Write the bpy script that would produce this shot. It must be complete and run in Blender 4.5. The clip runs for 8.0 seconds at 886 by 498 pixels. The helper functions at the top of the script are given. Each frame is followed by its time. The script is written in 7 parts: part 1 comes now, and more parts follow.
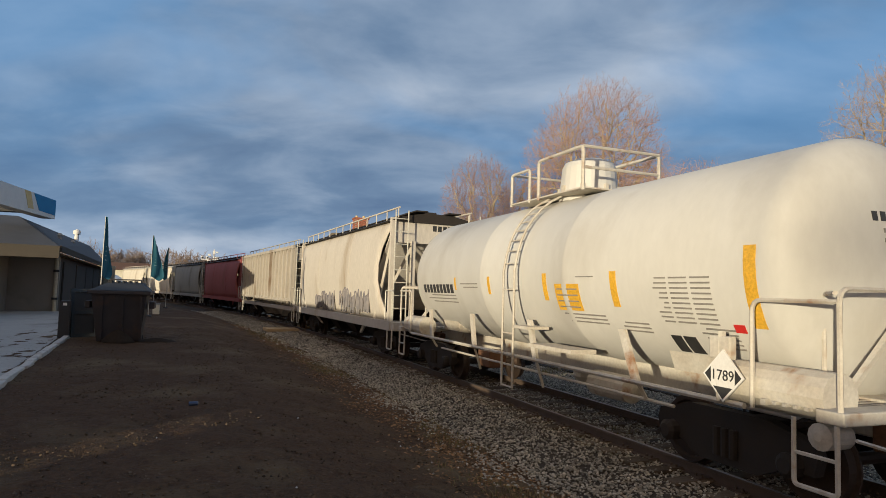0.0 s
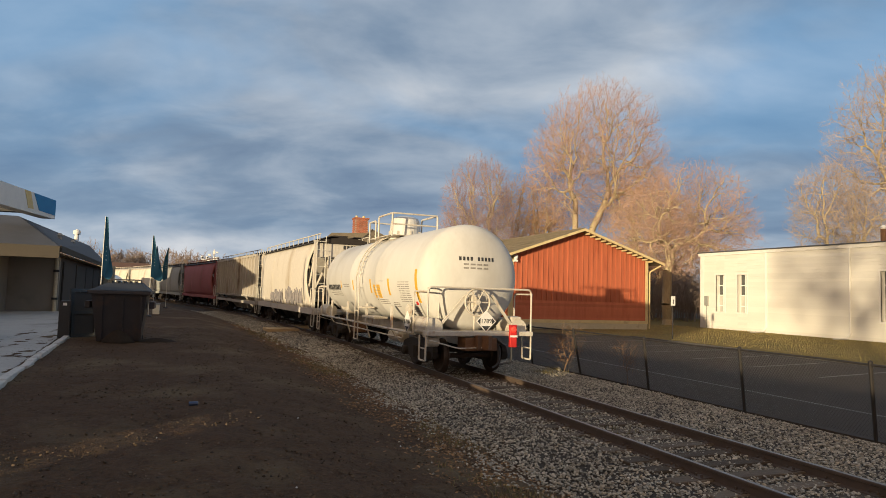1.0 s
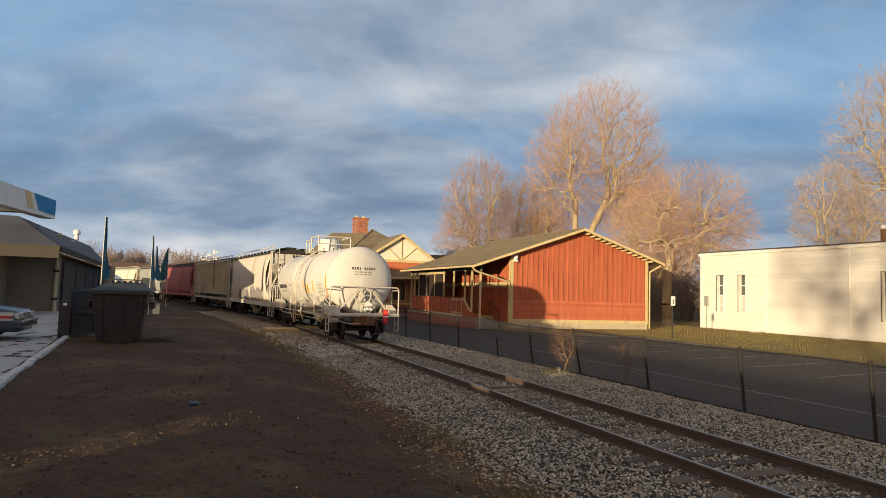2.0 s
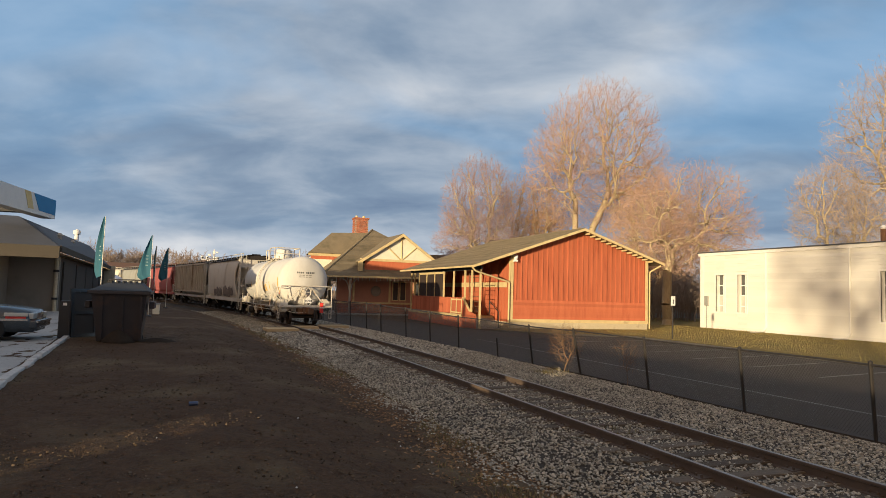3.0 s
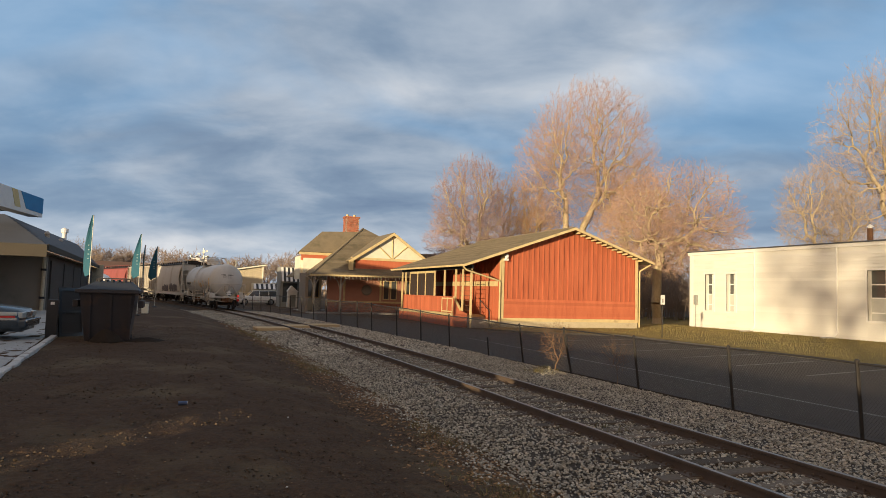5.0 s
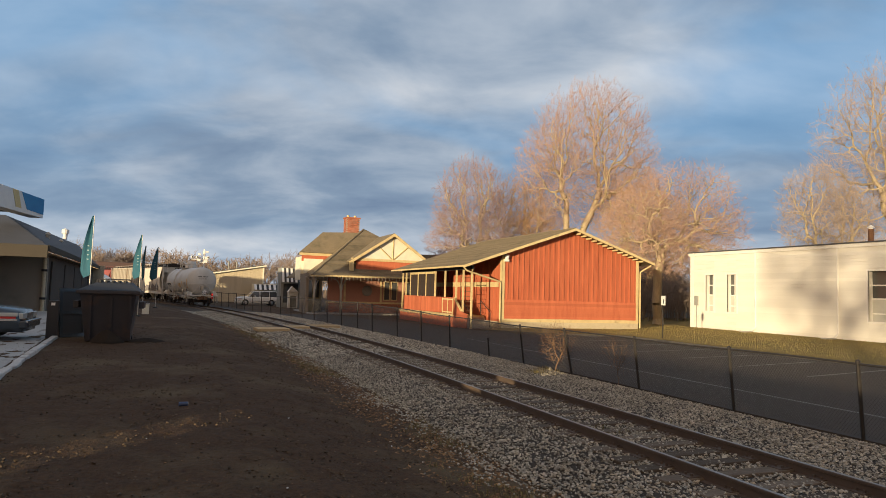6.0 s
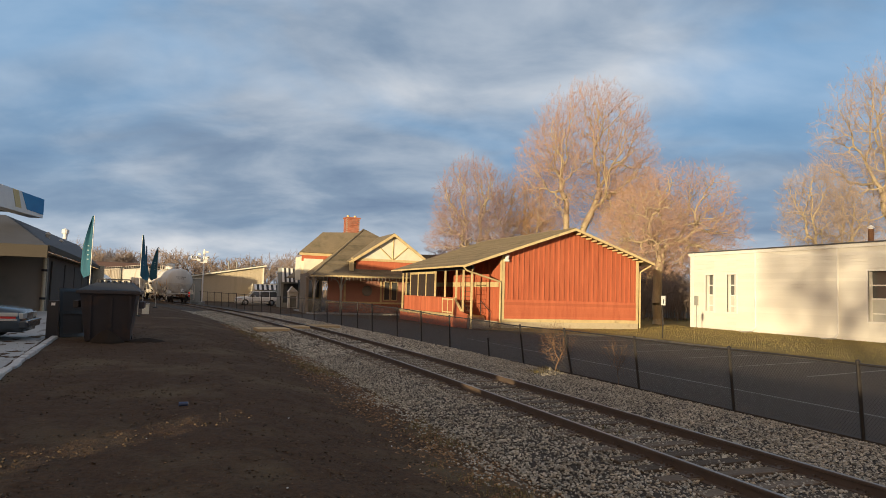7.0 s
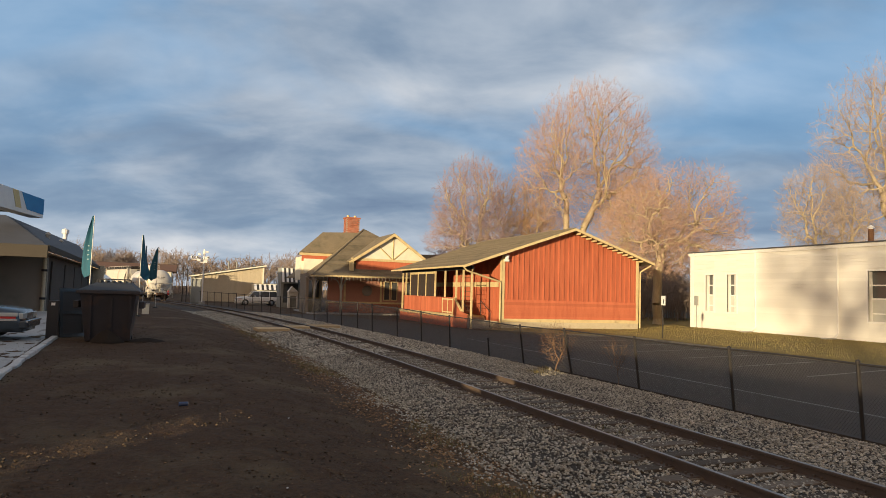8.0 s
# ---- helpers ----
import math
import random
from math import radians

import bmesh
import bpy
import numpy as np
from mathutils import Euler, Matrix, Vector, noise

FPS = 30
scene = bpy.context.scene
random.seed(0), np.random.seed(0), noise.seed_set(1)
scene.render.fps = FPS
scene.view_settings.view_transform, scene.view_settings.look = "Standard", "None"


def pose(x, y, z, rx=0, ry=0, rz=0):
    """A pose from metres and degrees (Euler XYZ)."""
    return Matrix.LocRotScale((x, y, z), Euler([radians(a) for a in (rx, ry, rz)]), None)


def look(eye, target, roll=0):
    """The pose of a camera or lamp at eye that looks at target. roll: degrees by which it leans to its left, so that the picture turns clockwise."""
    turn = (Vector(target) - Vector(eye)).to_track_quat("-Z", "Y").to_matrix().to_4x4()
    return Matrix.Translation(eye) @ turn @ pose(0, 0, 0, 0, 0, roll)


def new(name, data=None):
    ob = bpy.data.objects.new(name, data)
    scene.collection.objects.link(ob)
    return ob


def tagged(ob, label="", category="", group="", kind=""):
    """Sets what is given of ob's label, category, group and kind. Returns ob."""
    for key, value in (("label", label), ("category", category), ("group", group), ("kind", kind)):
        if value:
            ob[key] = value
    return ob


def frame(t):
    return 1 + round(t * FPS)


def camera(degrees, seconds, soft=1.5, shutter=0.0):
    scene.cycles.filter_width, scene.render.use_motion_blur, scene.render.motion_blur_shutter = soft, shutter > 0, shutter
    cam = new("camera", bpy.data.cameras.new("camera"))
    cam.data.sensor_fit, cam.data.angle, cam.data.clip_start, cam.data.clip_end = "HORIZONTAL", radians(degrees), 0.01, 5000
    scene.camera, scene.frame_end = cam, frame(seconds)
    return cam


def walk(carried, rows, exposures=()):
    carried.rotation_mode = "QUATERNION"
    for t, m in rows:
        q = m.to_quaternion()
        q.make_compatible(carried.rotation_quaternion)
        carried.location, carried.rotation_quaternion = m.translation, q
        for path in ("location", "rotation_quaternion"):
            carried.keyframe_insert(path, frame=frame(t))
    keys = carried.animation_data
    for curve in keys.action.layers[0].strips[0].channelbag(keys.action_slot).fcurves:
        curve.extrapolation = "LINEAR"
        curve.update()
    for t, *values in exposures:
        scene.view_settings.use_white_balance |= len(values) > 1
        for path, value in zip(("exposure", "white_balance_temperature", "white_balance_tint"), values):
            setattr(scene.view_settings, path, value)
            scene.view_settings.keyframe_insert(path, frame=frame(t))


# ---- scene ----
cam = camera(70.0, 8.0, 0.75)
EYE = (0.0, 0.0, 2.07)


def view(yaw, pitch, roll):
    a, b = radians(yaw), radians(pitch)
    return look(EYE, (math.sin(a) * math.cos(b) * 50, math.cos(a) * math.cos(b) * 50, EYE[2] + math.sin(b) * 50), roll)


V1, V2, V3 = view(21.22, 3.98, 1.77), view(22.06, 3.9, 1.77), view(22.0, 3.98, 1.77)
walk(cam, [(0.0, V1), (0.7, V1), (1.4, V1), (1.5, view(21.25, 3.96, 1.77)), (1.6, V1), (3.6, V1), (3.7, V2), (4.5, V2), (4.7, V2), (5.8, V3), (8.0, V3)],
     [(0.0, -0.13, 5680, 8), (0.3, -0.04, 5880, 8), (0.8, 0.1, 6300, 9), (1.5, 0.24, 6500, 10), (8.0, 0.28, 6500, 10)])

# ---- world and sun ----
SUN_FROM = Vector((-0.775, -0.628, 0.068)).normalized()
sun_az = math.atan2(SUN_FROM.x, SUN_FROM.y)
world = bpy.data.worlds.new("sky")
scene.world = world
world.use_nodes = True
wn, wl = world.node_tree.nodes, world.node_tree.links
wn.clear()


def wnode(kind, **values):
    n = wn.new(kind)
    for key, value in values.items():
        n.inputs[key].default_value = value
    return n


def wmath(op, a, b=0.0, clamp=False):
    n = wn.new("ShaderNodeMath")
    n.operation, n.use_clamp = op, clamp
    for i, v in enumerate((a, b)):
        if isinstance(v, (int, float)):
            n.inputs[i].default_value = v
        else:
            wl.new(v, n.inputs[i])
    return n.outputs[0]


def wramp(value, stops):
    n = wn.new("ShaderNodeValToRGB")
    el = n.color_ramp.elements
    while len(el) < len(stops):
        el.new(0.5)
    for e, (p, c) in zip(el, stops):
        e.position = p
        e.color = (*c, 1) if isinstance(c, tuple) else (c, c, c, 1)
    wl.new(value, n.inputs[0])
    return n.outputs[0]


def wmix(fac, a, b):
    n = wn.new("ShaderNodeMix")
    n.data_type = "RGBA"
    for i, v in ((0, fac), (6, a), (7, b)):
        if isinstance(v, tuple):
            n.inputs[i].default_value = (*v, 1)
        elif isinstance(v, (int, float)):
            n.inputs[i].default_value = v
        else:
            wl.new(v, n.inputs[i])
    return n.outputs[2]


sky = wn.new("ShaderNodeTexSky")
sky.sky_type, sky.sun_disc = "NISHITA", False
sky.sun_elevation, sky.sun_rotation = math.asin(SUN_FROM.z) + 0.05, sun_az
sky.air_density, sky.dust_density, sky.ozone_density = 1.0, 0.6, 2.5
coord = wn.new("ShaderNodeTexCoord")
sep = wn.new("ShaderNodeSeparateXYZ")
wl.new(coord.outputs["Generated"], sep.inputs[0])
dx, dy, dz = sep.outputs
low = wmath("ADD", wmath("MAXIMUM", dz, 0.0), 0.3)
flat = wn.new("ShaderNodeCombineXYZ")
# cloud deck seen in perspective: rolls lie across the line of sight
ca, sa = math.cos(radians(22)), math.sin(radians(22))
across = wmath("SUBTRACT", wmath("MULTIPLY", dx, ca), wmath("MULTIPLY", dy, sa))
along = wmath("ADD", wmath("MULTIPLY", dx, sa), wmath("MULTIPLY", dy, ca))
wl.new(wmath("DIVIDE", across, low), flat.inputs[0])
wl.new(wmath("MULTIPLY", wmath("DIVIDE", along, low), 1.45), flat.inputs[1])


def wnoise(scale, detail, rough, seed, distort=0.0):
    n = wnode("ShaderNodeTexNoise", Scale=scale, Detail=detail, Roughness=rough, Distortion=distort)
    shift = wn.new("ShaderNodeVectorMath")
    shift.operation = "ADD"
    shift.inputs[1].default_value = (seed, seed * 0.7, seed * 0.3)
    wl.new(flat.outputs[0], shift.inputs[0])
    wl.new(shift.outputs[0], n.inputs["Vector"])
    return n.outputs[0]


# bright upper rolls, a darker grey-blue belt below them, pale streaks near the skyline
belt = wramp(dz, [(0.0, 0.72), (0.06, 0.78), (0.1, 0.4), (0.2, 0.34), (0.26, 0.5), (0.31, 0.66), (0.37, 0.5), (0.44, 0.42), (0.7, 0.5)])
broad, puff, wisp = wnoise(0.8, 3, 0.5, 3.1, 0.3), wnoise(2.5, 6, 0.52, 9.4, 0.25), wnoise(1.2, 4, 0.5, 27.0, 0.4)
tone = wmath("ADD", wmath("MULTIPLY", belt, 0.62), wmath("ADD", wmath("MULTIPLY", wmath("SUBTRACT", puff, 0.5), 0.8), wmath("ADD", wmath("MULTIPLY", wmath("SUBTRACT", broad, 0.5), 0.12), 0.2)))
shade = wramp(tone, [(0.2, (0.12, 0.185, 0.3)), (0.42, (0.225, 0.305, 0.415)), (0.6, (0.4, 0.465, 0.55)), (0.82, (0.66, 0.68, 0.71))])
gaps = wmath("MULTIPLY", wramp(dz, [(0.12, 0.15), (0.24, 0.8), (0.31, 1.0), (0.46, 1.0), (0.6, 0.5)]), wramp(wmath("ADD", wisp, wmath("MULTIPLY", wmath("SUBTRACT", wmath("ABSOLUTE", wmath("ADD", across, 0.02)), 0.3), 0.55)), [(0.42, 0.0), (0.62, 1.0)]))
clear = wn.new("ShaderNodeVectorMath")
clear.operation = "SCALE"
clear.inputs[3].default_value = 0.14
wl.new(sky.outputs[0], clear.inputs[0])
blue = wmix(0.8, clear.outputs[0], (0.16, 0.4, 0.7))
deck = wmix(wmath("MULTIPLY", gaps, 0.55), shade, blue)
# sunset glow in the clouds round the sun
facing = wn.new("ShaderNodeVectorMath")
facing.operation = "DOT_PRODUCT"
facing.inputs[1].default_value = (SUN_FROM.x, SUN_FROM.y, SUN_FROM.z)
wl.new(coord.outputs["Generated"], facing.inputs[0])
near_sun = wmath("POWER", wmath("MAXIMUM", facing.outputs["Value"], 0.0), 1.4)
deck = wmix(near_sun, deck, (0.9, 0.56, 0.29))
back = wn.new("ShaderNodeBackground")
back.inputs["Strength"].default_value = 0.89
wl.new(deck, back.inputs["Color"])
out = wn.new("ShaderNodeOutputWorld")
wl.new(back.outputs[0], out.inputs[0])

sun = new("sun", bpy.data.lights.new("sun", "SUN"))
sun.data.energy, sun.data.angle, sun.data.color = 5.3, radians(0.6), (1.0, 0.79, 0.49)
sun.matrix_world = look(SUN_FROM * 100, (0, 0, 0))

# ---- materials ----


def rgb(c):
    return (*c, 1.0)


def surface(name, base, other=None, rough=0.7, metal=0.0, scale=6.0, fine=60.0, bump=0.15, spread=0.35, stain=None, stain_scale=1.2, stain_at=(0.55, 0.75),
            stretch=(1, 1, 1), island=0.0, piece=0.0, bump_dist=0.01, gloss=0.5, grain=0.5):
    """A worn surface: two colours mixed by noise at two scales, an optional stain, and fine relief."""
    m = bpy.data.materials.new(name)
    m.use_nodes = True
    nt = m.node_tree
    nn, ll = nt.nodes, nt.links
    p = nn["Principled BSDF"]
    other = other or tuple(c * 0.7 for c in base)
    tc = nn.new("ShaderNodeTexCoord")
    mp = nn.new("ShaderNodeMapping")
    mp.inputs["Scale"].default_value = stretch
    ll.new(tc.outputs["Object"], mp.inputs[0])

    def noise_at(s, d, r=0.55):
        n = nn.new("ShaderNodeTexNoise")
        n.inputs["Scale"].default_value, n.inputs["Detail"].default_value, n.inputs["Roughness"].default_value = s, d, r
        ll.new(mp.outputs[0], n.inputs["Vector"])
        return n.outputs[0]

    def ramp(v, a, b, ca=0.0, cb=1.0):
        n = nn.new("ShaderNodeMapRange")
        n.inputs[1].default_value, n.inputs[2].default_value, n.inputs[3].default_value, n.inputs[4].default_value = a, b, ca, cb
        ll.new(v, n.inputs[0])
        return n.outputs[0]

    def mix(f, a, b, blend="MIX"):
        n = nn.new("ShaderNodeMix")
        n.data_type, n.blend_type = "RGBA", blend
        for i, v in ((0, f), (6, a), (7, b)):
            if isinstance(v, tuple):
                n.inputs[i].default_value = rgb(v)
            elif isinstance(v, (int, float)):
                n.inputs[i].default_value = v
            else:
                ll.new(v, n.inputs[i])
        return n.outputs[2]

    big, small = noise_at(scale, 5), noise_at(fine, 4, 0.65)
    c = mix(ramp(big, 0.5 - spread / 2, 0.5 + spread / 2), base, other)
    c = mix(grain, c, mix(ramp(small, 0.3, 0.7), tuple(v * 0.55 for v in base), tuple(min(1, v * 1.35) for v in base)), "MIX") if fine else c
    if stain:
        c = mix(ramp(noise_at(stain_scale, 6, 0.6), stain_at[0], stain_at[1]), c, stain)
    for amount, source in ((island, ("ShaderNodeNewGeometry", "Random Per Island")), (piece, ("ShaderNodeObjectInfo", "Random"))):
        if amount:
            g = nn.new(source[0])
            c = mix(1.0, c, mix(g.outputs[source[1]], (1 - amount,) * 3, (1 + amount * 0.6,) * 3), "MULTIPLY")
    ll.new(c, p.inputs["Base Color"])
    ll.new(ramp(small, 0.2, 0.8, max(0.05, rough - 0.12), min(1, rough + 0.12)), p.inputs["Roughness"])
    p.inputs["Metallic"].default_value = metal
    p.inputs["Specular IOR Level"].default_value = gloss
    if bump:
        b = nn.new("ShaderNodeBump")
        b.inputs["Strength"].default_value, b.inputs["Distance"].default_value = bump, bump_dist
        ll.new(small, b.inputs["Height"])
        ll.new(b.outputs[0], p.inputs["Normal"])
    return m


def glass(name, tint=(0.07, 0.075, 0.075)):
    m = bpy.data.materials.new(name)
    m.use_nodes = True
    p = m.node_tree.nodes["Principled BSDF"]
    p.inputs["Base Color"].default_value, p.inputs["Roughness"].default_value = rgb(tint), 0.05
    p.inputs["Specular IOR Level"].default_value = 0.8
    return m


def lamp_glow(name, colour, strength):
    m = bpy.data.materials.new(name)
    m.use_nodes = True
    p = m.node_tree.nodes["Principled BSDF"]
    p.inputs["Base Color"].default_value = rgb(colour)
    p.inputs["Emission Color"].default_value, p.inputs["Emission Strength"].default_value = rgb(colour), strength
    return m


M_DIRT = surface("dirt", (0.084, 0.05, 0.029), (0.03, 0.02, 0.014), 0.95, scale=2.6, fine=17, bump=1.0, bump_dist=0.06, spread=0.3, stain=(0.13, 0.094, 0.054), stain_scale=0.45, stain_at=(0.5, 0.68), gloss=0.15, grain=0.8)
M_SOIL = surface("dark_soil", (0.036, 0.027, 0.02), (0.022, 0.017, 0.013), 0.95, scale=5, fine=25, bump=1.0, bump_dist=0.03, gloss=0.15)
M_BALLAST = surface("ballast_bed", (0.08, 0.066, 0.054), (0.045, 0.038, 0.032), 0.95, scale=2, fine=26, bump=1.0, bump_dist=0.05, stain=(0.09, 0.07, 0.05), stain_scale=0.8, gloss=0.2)
M_STONE = surface("ballast_stone", (0.5, 0.455, 0.37), (0.23, 0.205, 0.165), 0.9, scale=1.3, fine=30, bump=0.3, island=0.5, gloss=0.25)
M_PEBBLE = surface("pebble", (0.12, 0.088, 0.06), (0.05, 0.037, 0.026), 0.95, scale=3, fine=30, bump=0.2, island=0.5, gloss=0.2)
M_ASPHALT = surface("asphalt", (0.064, 0.052, 0.042), (0.04, 0.033, 0.027), 0.9, scale=0.8, fine=18, bump=0.8, stain=(0.055, 0.046, 0.04), stain_scale=0.3, gloss=0.3)
M_KERBDARK = surface("old_kerb", (0.13, 0.12, 0.105), (0.09, 0.085, 0.075), 0.9, scale=2, fine=30, bump=0.3)
M_LAWNBLADE = surface("lawn_blade", (0.33, 0.26, 0.1), (0.24, 0.2, 0.07), 0.9, scale=0.4, fine=0, bump=0, island=0.4, gloss=0.15)
M_GRASSY = surface("lawn", (0.27, 0.2, 0.08), (0.19, 0.15, 0.055), 0.95, scale=0.8, fine=25, bump=1.0, bump_dist=0.05, stain=(0.16, 0.13, 0.065), stain_scale=0.4, gloss=0.1)
M_CONCRETE = surface("concrete", (0.36, 0.35, 0.33), (0.27, 0.26, 0.25), 0.85, scale=1.5, fine=40, bump=0.25, stain=(0.17, 0.16, 0.15), stain_scale=0.7)
M_FOUND = surface("pale_foundation", (0.5, 0.43, 0.3), (0.4, 0.34, 0.24), 0.85, scale=1.5, fine=40, bump=0.25, stain=(0.26, 0.2, 0.13), stain_scale=1.4)
M_KERB = surface("kerb_paint", (0.5, 0.48, 0.45), (0.36, 0.34, 0.32), 0.8, scale=3, fine=40, bump=0.3, stain=(0.16, 0.13, 0.11), stain_scale=2.5)
M_RAIL = surface("rail_steel", (0.105, 0.074, 0.054), (0.07, 0.05, 0.038), 0.75, 0.1, scale=4, fine=50, bump=0.2, grain=0.3)
M_RAILTOP = surface("rail_head_worn", (0.3, 0.28, 0.26), (0.22, 0.19, 0.16), 0.45, 0.8, scale=6, fine=40, bump=0.05)
M_TIE = surface("tie_wood", (0.13, 0.1, 0.075), (0.24, 0.2, 0.155), 0.95, scale=3, fine=20, bump=0.6, bump_dist=0.02, stretch=(1, 9, 9), piece=0.4, gloss=0.15)
# bright yellow puts the sunlight on the crossing boards into their colour
M_SUNPLANK = surface("sunlit_crossing_plank", (0.5, 0.37, 0.2), (0.36, 0.25, 0.14), 0.9, scale=3, fine=25, bump=0.5, stretch=(8, 1, 8), piece=0.35)
M_GALV = surface("fence_steel", (0.03, 0.028, 0.027), (0.045, 0.035, 0.03), 0.65, 0.3, scale=6, fine=50, bump=0.1)
M_WIRE = surface("fence_wire", (0.13, 0.115, 0.1), (0.09, 0.08, 0.07), 0.5, 0.5, scale=6, fine=0, bump=0)
M_REDWOOD = surface("red_board", (0.5, 0.15, 0.075), (0.4, 0.11, 0.055), 0.8, scale=1.2, fine=30, bump=0.25, stretch=(3, 3, 0.5), stain=(0.36, 0.095, 0.05), stain_scale=0.8, piece=0.16, gloss=0.25, grain=0.25)
M_CREAM = surface("cream_trim", (0.62, 0.5, 0.27), (0.5, 0.39, 0.2), 0.7, scale=2, fine=40, bump=0.12, stain=(0.38, 0.3, 0.17), stain_scale=1.6, gloss=0.3, grain=0.25)
M_PALE = surface("pale_plaster", (0.75, 0.72, 0.58), (0.66, 0.62, 0.5), 0.8, scale=2, fine=40, bump=0.1, grain=0.2)
M_SHINGLE = surface("asphalt_shingle", (0.23, 0.185, 0.12), (0.15, 0.125, 0.085), 0.95, scale=1.2, fine=30, bump=0.6, bump_dist=0.02, stain=(0.11, 0.1, 0.06), stain_scale=0.7, piece=0.22, gloss=0.15)
M_BRICK = surface("brick", (0.4, 0.14, 0.08), (0.3, 0.1, 0.06), 0.9, scale=6, fine=50, bump=0.3, piece=0.35)
M_MORTAR = surface("mortar", (0.36, 0.3, 0.25), None, 0.95, scale=8, fine=60, bump=0.3)
M_WHITE = surface("white_siding", (0.76, 0.74, 0.68), (0.7, 0.68, 0.62), 0.6, scale=0.5, fine=30, bump=0.05, spread=0.6, piece=0.05, gloss=0.35, grain=0.12)
M_WTRIM = surface("white_trim", (0.8, 0.79, 0.75), (0.72, 0.7, 0.66), 0.6, scale=1.5, fine=30, bump=0.06, grain=0.15)
M_DARKROOF = surface("dark_roof", (0.085, 0.085, 0.09), (0.062, 0.062, 0.066), 0.85, scale=1.5, fine=30, bump=0.3)
M_STORE = surface("store_wall", (0.26, 0.228, 0.19), (0.2, 0.176, 0.148), 0.9, scale=1.0, fine=40, bump=0.3, stain=(0.13, 0.11, 0.085), stain_scale=0.6)
M_DARK = surface("dark_paint", (0.03, 0.03, 0.032), (0.02, 0.02, 0.022), 0.7, scale=3, fine=30, bump=0.15)
M_BIN = surface("dumpster_steel", (0.045, 0.04, 0.042), (0.03, 0.027, 0.03), 0.7, 0.2, scale=2, fine=30, bump=0.2, stain=(0.09, 0.05, 0.035), stain_scale=1.7)
M_GLASS = glass("window_glass")
M_SCREEN = surface("insect_screen", (0.05, 0.036, 0.03), (0.035, 0.026, 0.022), 0.8, scale=3, fine=50, bump=0.1, gloss=0.2)
M_PALEGLASS = surface("window_blind", (0.5, 0.5, 0.46), (0.44, 0.44, 0.41), 0.3, scale=2, fine=0, bump=0)
# the stain paints soft shadow dapples as well as grey weathering
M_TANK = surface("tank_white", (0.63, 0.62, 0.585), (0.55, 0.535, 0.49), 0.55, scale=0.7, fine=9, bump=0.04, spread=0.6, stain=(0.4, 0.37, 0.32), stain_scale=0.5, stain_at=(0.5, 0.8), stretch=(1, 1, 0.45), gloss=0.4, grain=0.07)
M_TANKFRAME = surface("frame_white", (0.6, 0.57, 0.5), (0.45, 0.39, 0.31), 0.6, scale=2, fine=20, bump=0.1, stain=(0.3, 0.17, 0.09), stain_scale=2.5, stain_at=(0.58, 0.72), grain=0.25)
M_RUSTY = surface("rusty_steel", (0.2, 0.1, 0.05), (0.1, 0.055, 0.035), 0.85, 0.1, scale=4, fine=30, bump=0.4)
M_TRUCK = surface("truck_steel", (0.03, 0.025, 0.021), (0.045, 0.033, 0.026), 0.8, 0.2, scale=4, fine=30, bump=0.3)
M_WHEEL = surface("wheel_steel", (0.06, 0.045, 0.036), (0.1, 0.06, 0.04), 0.6, 0.6, scale=4, fine=30, bump=0.2)
M_YELLOW = surface("yellow_band", (0.75, 0.43, 0.03), (0.6, 0.33, 0.03), 0.5, scale=4, fine=30, bump=0.03)
M_INK = surface("black_ink", (0.025, 0.025, 0.025), (0.05, 0.05, 0.05), 0.6, scale=4, fine=0, bump=0)
M_GREYINK = surface("faded_ink", (0.2, 0.19, 0.17), (0.3, 0.28, 0.25), 0.7, scale=4, fine=0, bump=0)
M_REDPAINT = surface("red_marker", (0.6, 0.03, 0.025), None, 0.5, scale=4, fine=0, bump=0)
M_LAMPRED = lamp_glow("marker_lamp_red", (0.9, 0.05, 0.03), 0.5)
M_TAN = surface("hopper_tan", (0.6, 0.56, 0.49), (0.5, 0.46, 0.4), 0.7, scale=0.8, fine=14, bump=0.08, spread=0.6, stain=(0.36, 0.29, 0.2), stain_scale=0.9, stretch=(1, 1, 0.35), gloss=0.3, grain=0.2)
M_TAUPE = surface("hopper_taupe", (0.45, 0.415, 0.36), (0.36, 0.33, 0.285), 0.75, scale=0.8, fine=14, bump=0.1, stain=(0.2, 0.14, 0.09), stain_scale=0.9, stretch=(1, 1, 0.35), gloss=0.25, grain=0.2)
M_MAROON = surface("hopper_maroon", (0.3, 0.085, 0.08), (0.23, 0.065, 0.06), 0.7, scale=0.8, fine=14, bump=0.08, stain=(0.22, 0.07, 0.05), stain_scale=0.8, stretch=(1, 1, 0.4), gloss=0.3, grain=0.2)
M_GREYCAR = surface("hopper_grey", (0.3, 0.31, 0.29), (0.24, 0.25, 0.235), 0.7, scale=0.8, fine=14, bump=0.08, stain=(0.18, 0.16, 0.13), stain_scale=0.8, stretch=(1, 1, 0.4), gloss=0.3, grain=0.2)
M_WHITECAR = surface("hopper_pale", (0.66, 0.62, 0.53), (0.56, 0.52, 0.43), 0.7, scale=0.8, fine=14, bump=0.08, stain=(0.4, 0.33, 0.25), stain_scale=0.8, stretch=(1, 1, 0.4), gloss=0.3, grain=0.2)
M_BARK = surface("bark", (0.5, 0.41, 0.26), (0.34, 0.27, 0.17), 0.95, scale=3, fine=20, bump=0.7, bump_dist=0.03, stretch=(1, 1, 0.25), gloss=0.1)
